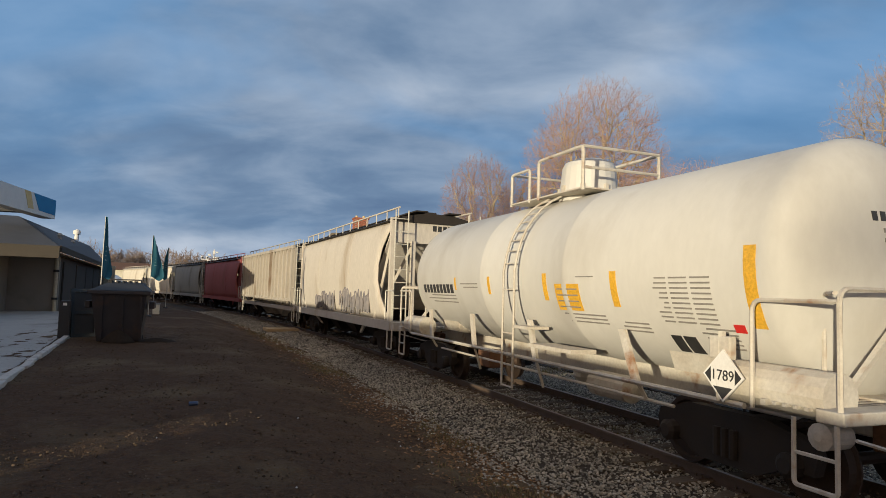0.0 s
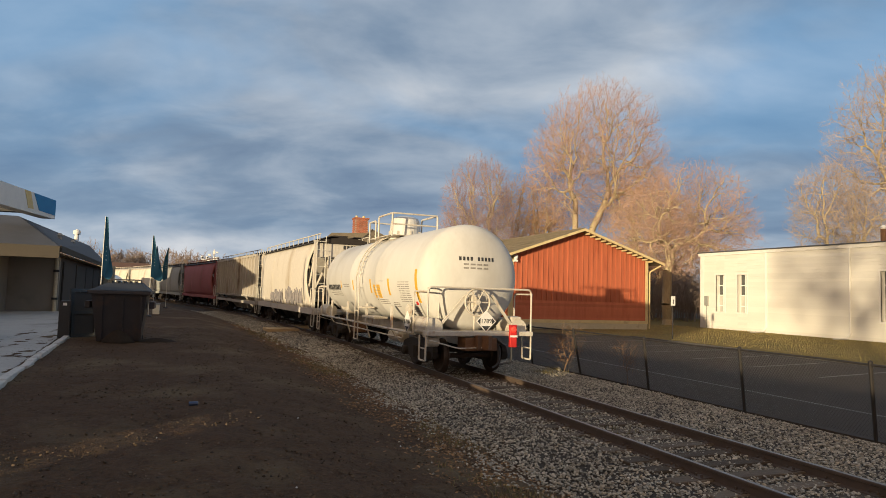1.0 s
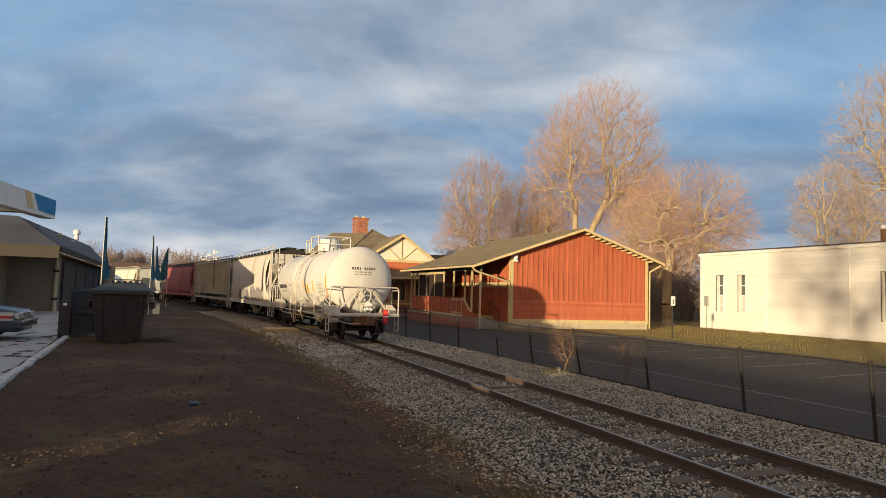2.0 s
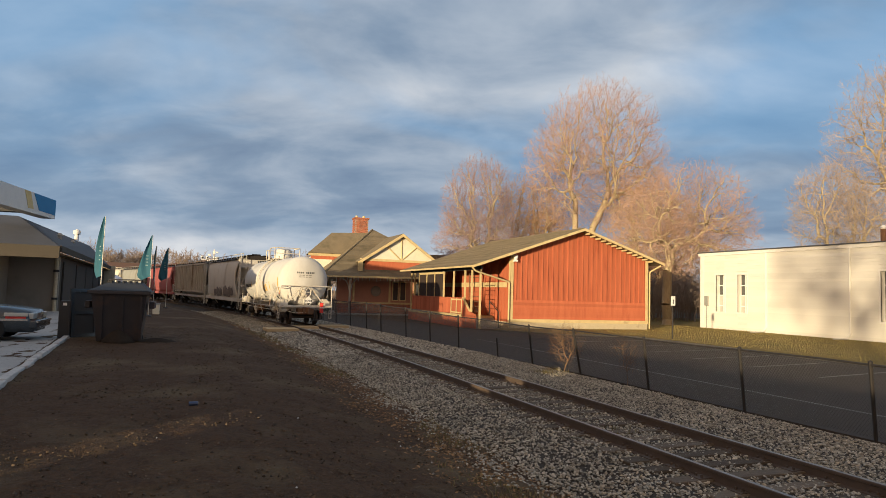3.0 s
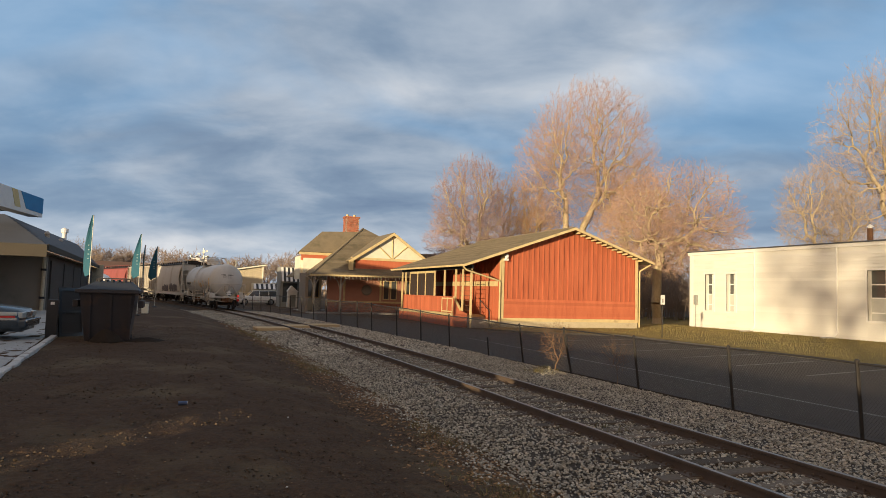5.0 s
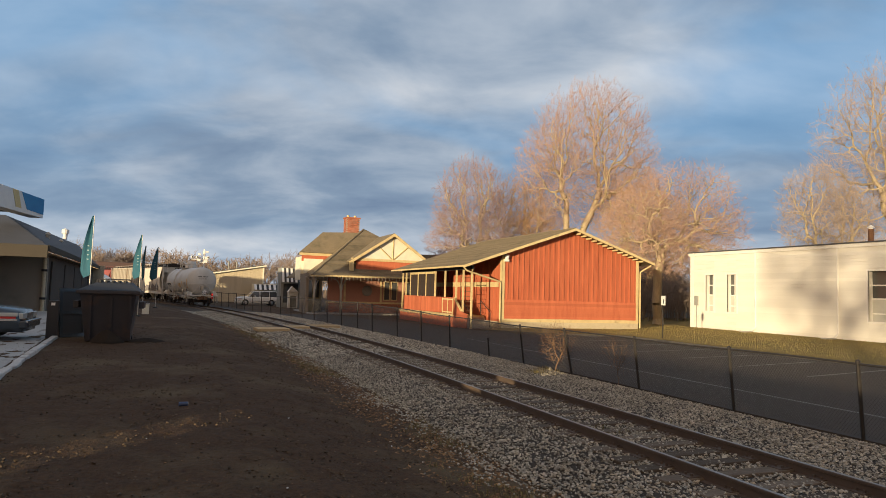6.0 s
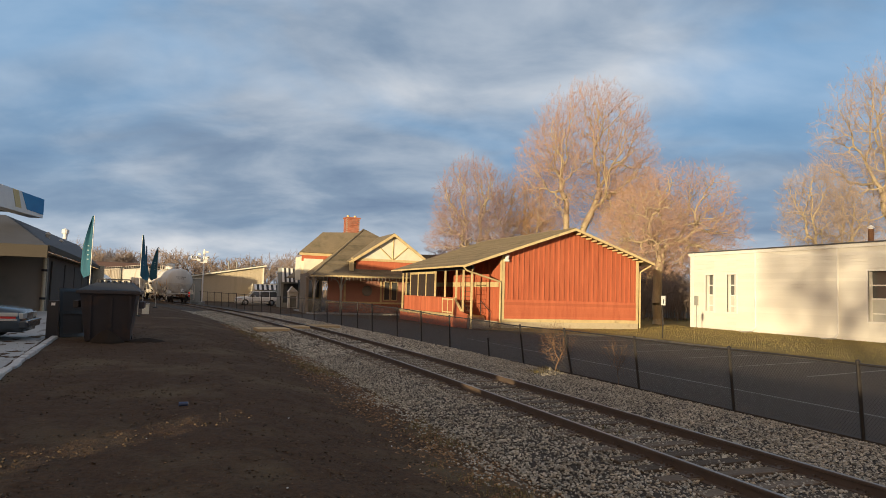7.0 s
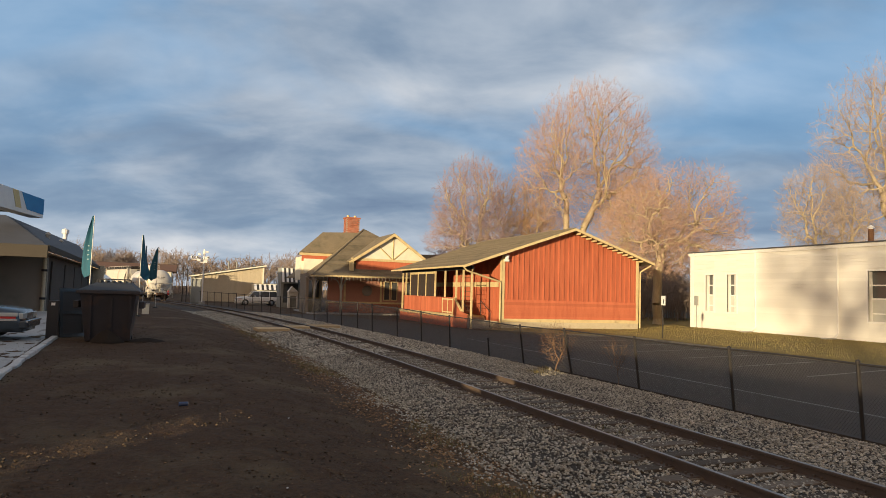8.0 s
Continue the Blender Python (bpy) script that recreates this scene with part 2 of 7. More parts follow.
M_TWIG = surface("twig", (0.5, 0.345, 0.275), (0.4, 0.265, 0.21), 0.9, scale=0.3, fine=0, bump=0, island=0.25, gloss=0.15)
M_TWIGRED = surface("twig_reddish", (0.4, 0.29, 0.28), (0.33, 0.235, 0.225), 0.9, scale=0.3, fine=0, bump=0, island=0.25, gloss=0.15)
M_TWIGORANGE = surface("twig_orange", (0.5, 0.31, 0.16), (0.42, 0.27, 0.17), 0.9, scale=0.3, fine=0, bump=0, island=0.3, gloss=0.15)
M_TWIGPALE = surface("twig_pale", (0.46, 0.37, 0.31), (0.38, 0.3, 0.25), 0.9, scale=0.3, fine=0, bump=0, island=0.25, gloss=0.15)
M_TWIGFAR = surface("far_twig", (0.26, 0.21, 0.18), (0.31, 0.235, 0.18), 0.95, scale=0.05, fine=0, bump=0, island=0.25, gloss=0.1)
M_STATIONWALL = surface("station_boards", (0.42, 0.21, 0.15), (0.34, 0.17, 0.12), 0.85, scale=1.2, fine=30, bump=0.2, gloss=0.2)
M_POSTGREY = surface("grey_post_paint", (0.4, 0.36, 0.3), (0.3, 0.27, 0.23), 0.8, scale=2, fine=30, bump=0.15)
# brown of the store walls, darkened to stand for the side in shade
M_SHADEWALL = surface("shaded_wall_boards", (0.085, 0.072, 0.062), (0.062, 0.053, 0.046), 0.9, scale=1.0, fine=40, bump=0.3, gloss=0.2)
# albedo kept low so that boards struck by the sun look shaded
M_SHADEEAVES = surface("shaded_eaves_boards", (0.085, 0.074, 0.06), (0.062, 0.055, 0.046), 0.9, scale=1.2, fine=30, bump=0.25, gloss=0.15)
M_SHRUB = surface("shrub_twig", (0.26, 0.16, 0.1), (0.2, 0.13, 0.085), 0.9, scale=0.5, fine=0, bump=0, island=0.3, gloss=0.15)
M_DRYGRASS = surface("dry_grass", (0.24, 0.19, 0.09), (0.16, 0.14, 0.06), 0.9, scale=0.6, fine=0, bump=0, island=0.45, gloss=0.15)
M_LEAF = surface("dead_leaf", (0.3, 0.17, 0.075), (0.16, 0.09, 0.05), 0.9, scale=2, fine=0, bump=0, island=0.5, gloss=0.15)
M_TEAL = surface("teal_cloth", (0.018, 0.11, 0.165), (0.014, 0.085, 0.13), 0.8, scale=3, fine=40, bump=0.1, grain=0.2)
M_CLOTHWHITE = surface("white_cloth", (0.3, 0.42, 0.44), None, 0.8, scale=3, fine=40, bump=0.1)
M_POLE = surface("pale_pole", (0.62, 0.6, 0.52), (0.5, 0.48, 0.42), 0.5, scale=4, fine=30, bump=0.05)
M_SIGNWHITE = surface("canopy_white", (0.66, 0.66, 0.63), (0.58, 0.58, 0.56), 0.45, scale=2, fine=30, bump=0.03, grain=0.15)
M_SIGNBLUE = surface("canopy_blue", (0.02, 0.22, 0.46), (0.018, 0.18, 0.4), 0.75, scale=2, fine=30, bump=0.03, grain=0.15)
M_SIGNYELLOW = surface("canopy_yellow", (0.6, 0.45, 0.16), None, 0.45, scale=2, fine=30, bump=0.03)
M_CARGREY = surface("sedan_paint", (0.06, 0.075, 0.088), (0.05, 0.062, 0.074), 0.22, 0.3, scale=2, fine=60, bump=0.02, gloss=0.6, grain=0.1)
M_CARWHITE = surface("suv_paint", (0.72, 0.72, 0.7), (0.66, 0.66, 0.64), 0.3, scale=2, fine=60, bump=0.02, grain=0.1)
M_TYRE = surface("tyre", (0.02, 0.02, 0.02), None, 0.85, scale=8, fine=40, bump=0.2)
M_CHROME = surface("bright_metal", (0.6, 0.6, 0.6), (0.5, 0.5, 0.5), 0.25, 0.9, scale=4, fine=0, bump=0)
M_BEIGE = surface("beige_siding", (0.55, 0.47, 0.33), (0.47, 0.4, 0.28), 0.8, scale=1, fine=20, bump=0.1, piece=0.06)
M_PAINTLINE = surface("worn_line_paint", (0.24, 0.235, 0.22), (0.1, 0.098, 0.095), 0.8, scale=2.5, fine=25, bump=0.1, spread=0.25)
M_LITTER = surface("paper_litter", (0.7, 0.7, 0.68), None, 0.8, scale=6, fine=0, bump=0)
M_CANBLUE = surface("blue_can", (0.05, 0.08, 0.16), None, 0.35, 0.4, scale=6, fine=0, bump=0)
M_GRAFFITI = surface("graffiti_paint", (0.1, 0.1, 0.12), (0.22, 0.2, 0.2), 0.6, scale=5, fine=0, bump=0)

# ---- mesh helpers ----
ORIGIN = {}


def thing(name, label, category, at=(0, 0, 0), group="", kind=""):
    ob = new(name)
    ob.empty_display_size = 0.3
    ob.location = at
    ORIGIN[ob] = Vector(at)
    return tagged(ob, label, category, group, kind)


def part(name, bm, material, parent=None, label="", smooth=False):
    """Links a bmesh, made in the place's space, as one mesh object under a thing or a part."""
    me = bpy.data.meshes.new(name)
    o = Vector((0, 0, 0))
    if parent is not None:
        o = ORIGIN[parent]
        bmesh.ops.translate(bm, verts=bm.verts, vec=-o)
    bmesh.ops.recalc_face_normals(bm, faces=bm.faces)
    bm.to_mesh(me)
    bm.free()
    me.materials.append(material)
    if smooth:
        me.polygons.foreach_set("use_smooth", [True] * len(me.polygons))
    ob = new(name, me)
    if parent is not None:
        ob.parent = parent
        ORIGIN[ob] = o
    if label:
        ob["label"] = label
    return ob


def alone(name, bm, material, label, category="", group="", kind="", smooth=False):
    return tagged(part(name, bm, material, None, "", smooth), label, category, group, kind)


def pieces(name, me, material, parent, places, label=""):
    """Alike pieces that share one mesh, each an object of its own."""
    if not me.materials:
        me.materials.append(material)
    made = []
    for m in places:
        ob = new(name, me)
        ob.parent = parent
        ob.matrix_basis = Matrix.Translation(-ORIGIN[parent]) @ m if parent is not None else m
        if label:
            ob["label"] = label
        made.append(ob)
    return made


def mesh_of(name, bm):
    me = bpy.data.meshes.new(name)
    bmesh.ops.recalc_face_normals(bm, faces=bm.faces)
    bm.to_mesh(me)
    bm.free()
    return me


def box(bm, x0, x1, y0, y1, z0, z1, bevel=0.0):
    vs = [bm.verts.new((x, y, z)) for x in (x0, x1) for y in (y0, y1) for z in (z0, z1)]
    fs = [bm.faces.new([vs[i] for i in q]) for q in ((0, 1, 3, 2), (4, 6, 7, 5), (0, 4, 5, 1), (2, 3, 7, 6), (0, 2, 6, 4), (1, 5, 7, 3))]
    if bevel:
        es = list({e for f in fs for e in f.edges})
        bmesh.ops.bevel(bm, geom=es, offset=bevel, segments=2, affect="EDGES", profile=0.5)
    return bm


def boxed(*args, bevel=0.0):
    return box(bmesh.new(), *args, bevel=bevel)


def extrude(bm, pts, vec):
    """A prism: the outline pts swept by vec."""
    a = [bm.verts.new(p) for p in pts]
    b = [bm.verts.new(Vector(p) + Vector(vec)) for p in pts]
    n = len(a)
    bm.faces.new(a)
    bm.faces.new(b[::-1])
    for i in range(n):
        bm.faces.new((a[i], b[i], b[(i + 1) % n], a[(i + 1) % n]))
    return bm


def tube(bm, pts, r, seg=6, r_end=None, caps=True):
    """A round bar along a line of points."""
    pts = [Vector(p) for p in pts]
    n = len(pts)
    rings = []
    up = None
    for i, p in enumerate(pts):
        d = (pts[min(i + 1, n - 1)] - pts[max(i - 1, 0)]).normalized()
        if up is None:
            up = Vector((0, 0, 1)) if abs(d.z) < 0.9 else Vector((1, 0, 0))
        u = d.cross(up).normalized()
        v = u.cross(d).normalized()
        up = v
        rr = r if r_end is None else r + (r_end - r) * i / (n - 1)
        rings.append([bm.verts.new(p + (u * math.cos(a) + v * math.sin(a)) * rr) for a in (2 * math.pi * k / seg for k in range(seg))])
    for a, b in zip(rings, rings[1:]):
        for k in range(seg):
            bm.faces.new((a[k], a[(k + 1) % seg], b[(k + 1) % seg], b[k]))
    if caps:
        bm.faces.new(rings[0][::-1])
        bm.faces.new(rings[-1])
    return bm


def tubed(pts, r, seg=6, r_end=None):
    return tube(bmesh.new(), pts, r, seg, r_end)


def lathe(bm, profile, seg=24, axis="y", centre=(0, 0, 0)):
    """profile: (along, radius) pairs, turned about an axis through centre."""
    c = Vector(centre)
    rings = []
    for a, r in profile:
        ring = []
        for k in range(seg):
            t = 2 * math.pi * k / seg
            s, q = r * math.cos(t), r * math.sin(t)
            ring.append(bm.verts.new(c + Vector({"y": (s, a, q), "x": (a, s, q), "z": (s, q, a)}[axis])))
        rings.append(ring)
    for a, b in zip(rings, rings[1:]):
        for k in range(seg):
            bm.faces.new((a[k], a[(k + 1) % seg], b[(k + 1) % seg], b[k]))
    bm.faces.new(rings[0][::-1])
    bm.faces.new(rings[-1])
    return bm


def lathed(profile, seg=24, axis="y", centre=(0, 0, 0)):
    return lathe(bmesh.new(), profile, seg, axis, centre)


def loft(bm, rings, closed=True, caps=True):
    vs = [[bm.verts.new(p) for p in r] for r in rings]
    n = len(vs[0])
    for a, b in zip(vs, vs[1:]):
        for k in range(n if closed else n - 1):
            bm.faces.new((a[k], a[(k + 1) % n], b[(k + 1) % n], b[k]))
    if caps and closed:
        bm.faces.new(vs[0][::-1])
        bm.faces.new(vs[-1])
    return bm


def rounded(pts, r, n=4):
    """Rounds the corners of an open line of points."""
    pts = [Vector(p) for p in pts]
    res = [pts[0]]
    for a, b, c in zip(pts, pts[1:], pts[2:]):
        p, q = b + (a - b).normalized() * r, b + (c - b).normalized() * r
        for i in range(n + 1):
            t = i / n
            res.append(p * (1 - t) ** 2 + b * 2 * t * (1 - t) + q * t * t)
    return res + [pts[-1]]


def joined(name, verts, faces, material, label, category="", kind="stuff", parent=None, smooth=False):
    """Very many small things as one mesh."""
    me = bpy.data.meshes.new(name)
    me.from_pydata(np.asarray(verts).tolist(), [], faces if isinstance(faces, list) else faces.tolist())
    me.materials.append(material)
    if smooth:
        me.polygons.foreach_set("use_smooth", [True] * len(me.polygons))
    ob = new(name, me)
    if parent is not None:
        ob.parent = parent
        ob.location = -ORIGIN[parent]
        return tagged(ob, label, "", "", kind)
    return tagged(ob, label, category, "", kind)


# ---- lie of the land ----


def track_x(y):
    q = min(max(y - 12.0, 0.0), 140.0)
    return 6.86 - q * q / 620.0 - max(y - 152.0, 0.0) * 140.0 / 310.0


def step(a, b, v):
    t = min(1.0, max(0.0, (v - a) / (b - a)))
    return t * t * (3 - 2 * t)


def ground_z(x, y):
    u = x - track_x(y)
    return 0.4 - 0.7 * step(-6.6, -1.9, u)


def track_frame(y, u=0.0, z=0.0):
    """The pose on the track at y, u metres to its right: y points along it."""
    k = (track_x(y + 0.2) - track_x(y - 0.2)) / 0.4
    a = math.atan2(-k, 1.0)
    n = Vector((math.cos(a), math.sin(a), 0))
    return Matrix.Translation(Vector((track_x(y), y, z)) + n * u) @ Matrix.Rotation(a, 4, "Z")


def along_track(y, u, z):
    return track_frame(y, u, z).translation


# ---- ground, track ----
def build_ground():
    xs = [-900, -400, -200, -110, -60] + [-40 + 2.0 * i for i in range(15)] + [-11 + 0.5 * i for i in range(11)] + [-5.5 + 0.1 * i for i in range(106)] + [5.2 + 0.5 * i for i in range(18)] + [14.2 + 3.0 * i for i in range(16)] + [65, 90, 140, 250, 450, 900]
    ys = [-400, -150, -60, -30, -15] + [-8 + 0.5 * i for i in range(21)] + [2.6 + 0.1 * i for i in range(110)] + [13.6 + 0.2 * i for i in range(60)] + [25.6 + 0.5 * i for i in range(23)] + [37 + 2.0 * i for i in range(60)] + [165, 190, 230, 300, 450, 700, 1100, 1800]

    def rough(x, y):
        """Footmarks, ruts and clods of the packed lot."""
        if not (-5.6 < x < 5.3 and 2.4 < y < 38) or x - track_x(y) > -2.4:
            return 0.0
        fade = step(-5.6, -4.6, x)
        rut = 0.02 * noise.noise((x * 1.9, y * 0.5, 4.0))
        clod = 0.03 * noise.noise((x * 3.1, y * 2.6, 9.0)) + 0.02 * noise.noise((x * 7.5, y * 7.0, 1.0))
        return fade * (rut + clod) + 0.012 * noise.noise((x * 16, y * 15, 2.0))
    bm = bmesh.new()
    grid = [[bm.verts.new((x, y, ground_z(x, y) + rough(x, y))) for x in xs] for y in ys]
    for a, b in zip(grid, grid[1:]):
        for i in range(len(xs) - 1):
            bm.faces.new((a[i], a[i + 1], b[i + 1], b[i]))
    alone("ground", bm, M_DIRT, "dark brown packed dirt and gravel lot", "ground", kind="structure", smooth=True)


def build_bed():
    prof = [(-3.1, -0.33), (-2.7, -0.25), (-1.7, -0.165), (1.7, -0.165), (2.9, -0.2), (3.9, -0.24), (4.1, -0.34)]
    ys = [-14 + 0.5 * i for i in range(60)] + [16 + 1.5 * i for i in range(100)]
    rng = random.Random(8)
    bm = bmesh.new()
    rings = []
    for y in ys:
        m = track_frame(y)
        # the ragged outer edge of the stones
        rings.append([m @ Vector((u + (rng.uniform(-0.25, 0.12) if i == 0 else 0), 0, z + (rng.uniform(-0.012, 0.012) if 0 < i < 6 else 0))) for i, (u, z) in enumerate(prof)])
    loft(bm, rings, closed=False)
    alone("ballast_bed", bm, M_BALLAST, "grey crushed stone bed under the railway track", "ballast", kind="structure", smooth=True)


RAIL_PROFILE = [(-0.07, -0.17), (0.07, -0.17), (0.07, -0.155), (0.012, -0.14), (0.009, -0.045), (0.036, -0.035), (0.036, -0.006), (0.03, 0.0), (-0.03, 0.0), (-0.036, -0.006), (-0.036, -0.035), (-0.009, -0.045), (-0.012, -0.14), (-0.07, -0.155)]


def build_track():
    tr = thing("railway_track", "single railway track with rusty rails on worn wooden ties", "railway track", (6.86, 0, -0.17), kind="structure")
    ys = [-14.0] + [-13 + 1.0 * i for i in range(190)]
    for side in (-0.7525, 0.7525):
        bm = bmesh.new()
        loft(bm, [[track_frame(y) @ Vector((side + u, 0, z - 0.003)) for u, z in RAIL_PROFILE] for y in ys])
        r = part("rail", bm, M_RAIL, tr, "brown rusted steel rail")
        bm = bmesh.new()
        loft(bm, [[track_frame(y) @ Vector((side + u, 0, z)) for u, z in ((-0.027, -0.004), (0.027, -0.004), (0.025, 0.0), (-0.025, 0.0))] for y in ys])
        part("running_surface", bm, M_RAILTOP, r, "worn shiny top of the rail")
    rng = random.Random(2)
    me = mesh_of("tie", boxed(-1.3, 1.3, -0.115, 0.115, -0.14, 0.0, bevel=0.015))
    me.materials.append(M_TIE)
    y, places = -6.0, []
    while y < 118:
        places.append(track_frame(y) @ pose(rng.uniform(-0.05, 0.05), 0, -0.128 + rng.uniform(-0.012, 0.006), rng.uniform(-0.6, 0.6), 0, rng.uniform(-1.8, 1.8)))
        y += 0.53 + rng.uniform(-0.03, 0.03)
    pieces("tie", me, M_TIE, tr, places)
    # tie plates and spikes under the near rails
    bm = boxed(-0.17, 0.17, -0.09, 0.09, -0.012, 0.0)
    for sx, sy in ((-0.1, -0.05), (0.1, 0.05), (-0.1, 0.05), (0.1, -0.05)):
        box(bm, sx - 0.012, sx + 0.012, sy - 0.012, sy + 0.012, 0.0, 0.035)
    plate = mesh_of("tie_plate", bm)
    plate.materials.append(M_RAIL)
    pieces("tie_plate", plate, M_RAIL, tr, [m @ pose(s, 0, 0.012) for m in places[:70] for s in (-0.7525, 0.7525)])


def stone_cloud(rng, n, place, size):
    """n small angular stones; place() gives a spot and size() a width."""
    base = np.array([(1, 0, 0), (-1, 0, 0), (0, 1, 0), (0, -1, 0), (0, 0, 1), (0, 0, -1), (0.6, 0.6, 0.5), (-0.6, -0.5, 0.6)], float)
    tri = np.array([(4, 6, 0), (4, 2, 6), (6, 2, 0), (4, 7, 2), (7, 1, 2), (4, 0, 3), (4, 3, 7), (7, 3, 1), (5, 2, 1), (5, 0, 2), (5, 3, 0), (5, 1, 3)])
    V = np.empty((n, 8, 3))
    for i in range(n):
        p, s = place(), size()
        a, b = rng.uniform(0, 2 * math.pi, 2)
        v = base * rng.uniform(0.65, 1.15, (8, 1)) * np.array([1, rng.uniform(0.6, 1), rng.uniform(0.5, 0.8)])
        c, d = math.cos(a), math.sin(a)
        e, f = math.cos(b * 0.12), math.sin(b * 0.12)
        R = np.array([[c, -d, 0], [d, c, 0], [0, 0, 1]]) @ np.array([[1, 0, 0], [0, e, -f], [0, f, e]])
        V[i] = (v * s / 2) @ R.T + p
    F = (tri[None] + 8 * np.arange(n)[:, None, None]).reshape(-1, 3)
    return V.reshape(-1, 3), F


def bed_z(u):
    return float(np.interp(u, [-3.3, -2.7, -1.7, 1.7, 2.9, 3.9, 4.1], [-0.3, -0.235, -0.165, -0.165, -0.2, -0.24, -0.3]))


def build_stones():
    rng = np.random.default_rng(11)

    def spot(y0, y1, power):
        def f():
            while True:
                y = y0 + (y1 - y0) * rng.random() ** power
                u = rng.uniform(-4.3, 4.05)
                ragged = 0.45 * noise.noise((y * 0.6, 3.0, u * 0.3))
                rim = -2.85 + ragged
                edge = 1.0 if u > rim else math.exp((u - rim) / 0.22) + (0.012 if u > -3.6 else 0)
                inner = 0.85 if abs(u) < 1.3 else 1.0
                if rng.random() < edge * inner and abs(abs(u) - 0.7525) > 0.1:
                    q = along_track(y, u, bed_z(u) + (rng.uniform(-0.01, 0.034) if abs(u) < 1.35 else rng.uniform(-0.015, 0.026)))
                    if u < -2.9:
                        q.z = max(q.z, ground_z(q.x, q.y) + 0.005)
                    return np.array(q)
        return f
    v, f = stone_cloud(rng, 68000, spot(2.5, 22, 1.35), lambda: rng.uniform(0.028, 0.068))
    joined("ballast_stones", v, f, M_STONE, "loose grey crushed stones along the railway track")
    v, f = stone_cloud(rng, 16000, spot(22, 60, 1.3), lambda: rng.uniform(0.08, 0.14))
    joined("ballast_stones_far", v, f, M_STONE, "loose grey crushed stones along the farther track")

    def lot():
        while True:
            y = 3.2 + 24 * rng.random() ** 1.6
            x = rng.uniform(-4.0, 4.3)
            if x - track_x(y) < -2.5:
                return np.array((x, y, ground_z(x, y) + 0.002))
    v, f = stone_cloud(rng, 30000, lot, lambda: 0.01 + 0.045 * rng.random() ** 3)
    joined("lot_pebbles", v, f, M_PEBBLE, "small brown pebbles strewn over the dirt lot")


def build_weeds():
    rng = np.random.default_rng(5)
    V, F = [], []

    def blade(p, h, lean, w):
        nonlocal V, F
        a = rng.uniform(0, 2 * math.pi)
        d = np.array((math.cos(a), math.sin(a), 0))
        s = np.array((-d[1], d[0], 0)) * w
        i = len(V)
        mid = p + d * lean * 0.35 + np.array((0, 0, h * 0.6))
        tip = p + d * lean + np.array((0, 0, h))
        V.extend((p - s, p + s, mid + s * 0.7, mid - s * 0.7, tip))
        F.extend(((i, i + 1, i + 2), (i, i + 2, i + 3), (i + 3, i + 2, i + 4)))
    for k in range(3600):
        y = 6 + 40 * rng.random() ** 1.3
        u = -3.35 + rng.normal(0, 0.4)
        if noise.noise((u * 0.4, y * 0.35, 2.0)) < -0.05 or u > -2.2:
            continue
        p = np.array(along_track(y, u, 0))
        p[2] = ground_z(p[0], p[1]) - 0.005
        for j in range(4):
            q = p + rng.normal(0, 0.05, 3) * (1, 1, 0)
            blade(q, rng.uniform(0.02, 0.09), rng.uniform(0.02, 0.09), 0.004)
    # lawn blades that catch the low sun
    VL, FL = [], []
    keep = (V, F)
    V, F = VL, FL
    for k in range(15000):
        x, y = rng.uniform(25.2, 40.2), rng.uniform(15, 45)
        if y > 38.2 and x < 31.8:
            continue
        q = np.array((x, y, -0.17))
        a = rng.uniform(0, 6.28)
        d = np.array((math.cos(a), math.sin(a), 0))
        sd = np.array((-d[1], d[0], 0)) * 0.012
        h = rng.uniform(0.03, 0.1)
        i = len(VL)
        VL.extend((q - sd, q + sd, q + d * h * 0.5 + np.array((0, 0, h))))
        FL.append((i, i + 1, i + 2))
    joined("lawn_blades", VL, FL, M_LAWNBLADE, "short yellow-green grass blades on the lawn")
    V, F = keep
    # tufts in the ballast
    for y, u, n in ((9.0, -0.1, 60), (17.0, 3.6, 90), (8.6, 1.0, 30), (16.4, 2.9, 120)):
        for j in range(n):
            q = np.array(along_track(y + rng.normal(0, 0.25), u + rng.normal(0, 0.16), -0.18))
            blade(q, rng.uniform(0.04, 0.14), rng.uniform(0.03, 0.12), 0.005)
    joined("dry_weeds", V, F, M_DRYGRASS, "short dry grass tufts along the ballast edge")
    V2, F2 = [], []
    for k in range(17000):
        y = 4 + 34 * rng.random() ** 1.3
        u = rng.uniform(-8.5, -2.6) if k % 14 == 0 else -3.45 + 0.5 * noise.noise((y * 0.5, 7.0, 0)) + rng.normal(0, 0.4)
        p = np.array(along_track(y, u, 0))
        p[2] = ground_z(p[0], p[1]) + 0.012
        s = rng.uniform(0.01, 0.038) if k % 14 else rng.uniform(0.006, 0.016)
        a = rng.uniform(0, 6.28)
        d, e = np.array((math.cos(a), math.sin(a), 0.25)) * s, np.array((-math.sin(a), math.cos(a), 0.1)) * s * 0.6
        i = len(V2)
        V2.extend((p - d, p + e, p + d, p - e))
        F2.extend(((i, i + 1, i + 2), (i, i + 2, i + 3)))
    joined("dead_leaves", V2, F2, M_LEAF, "scattered brown dead leaves on the dirt lot")


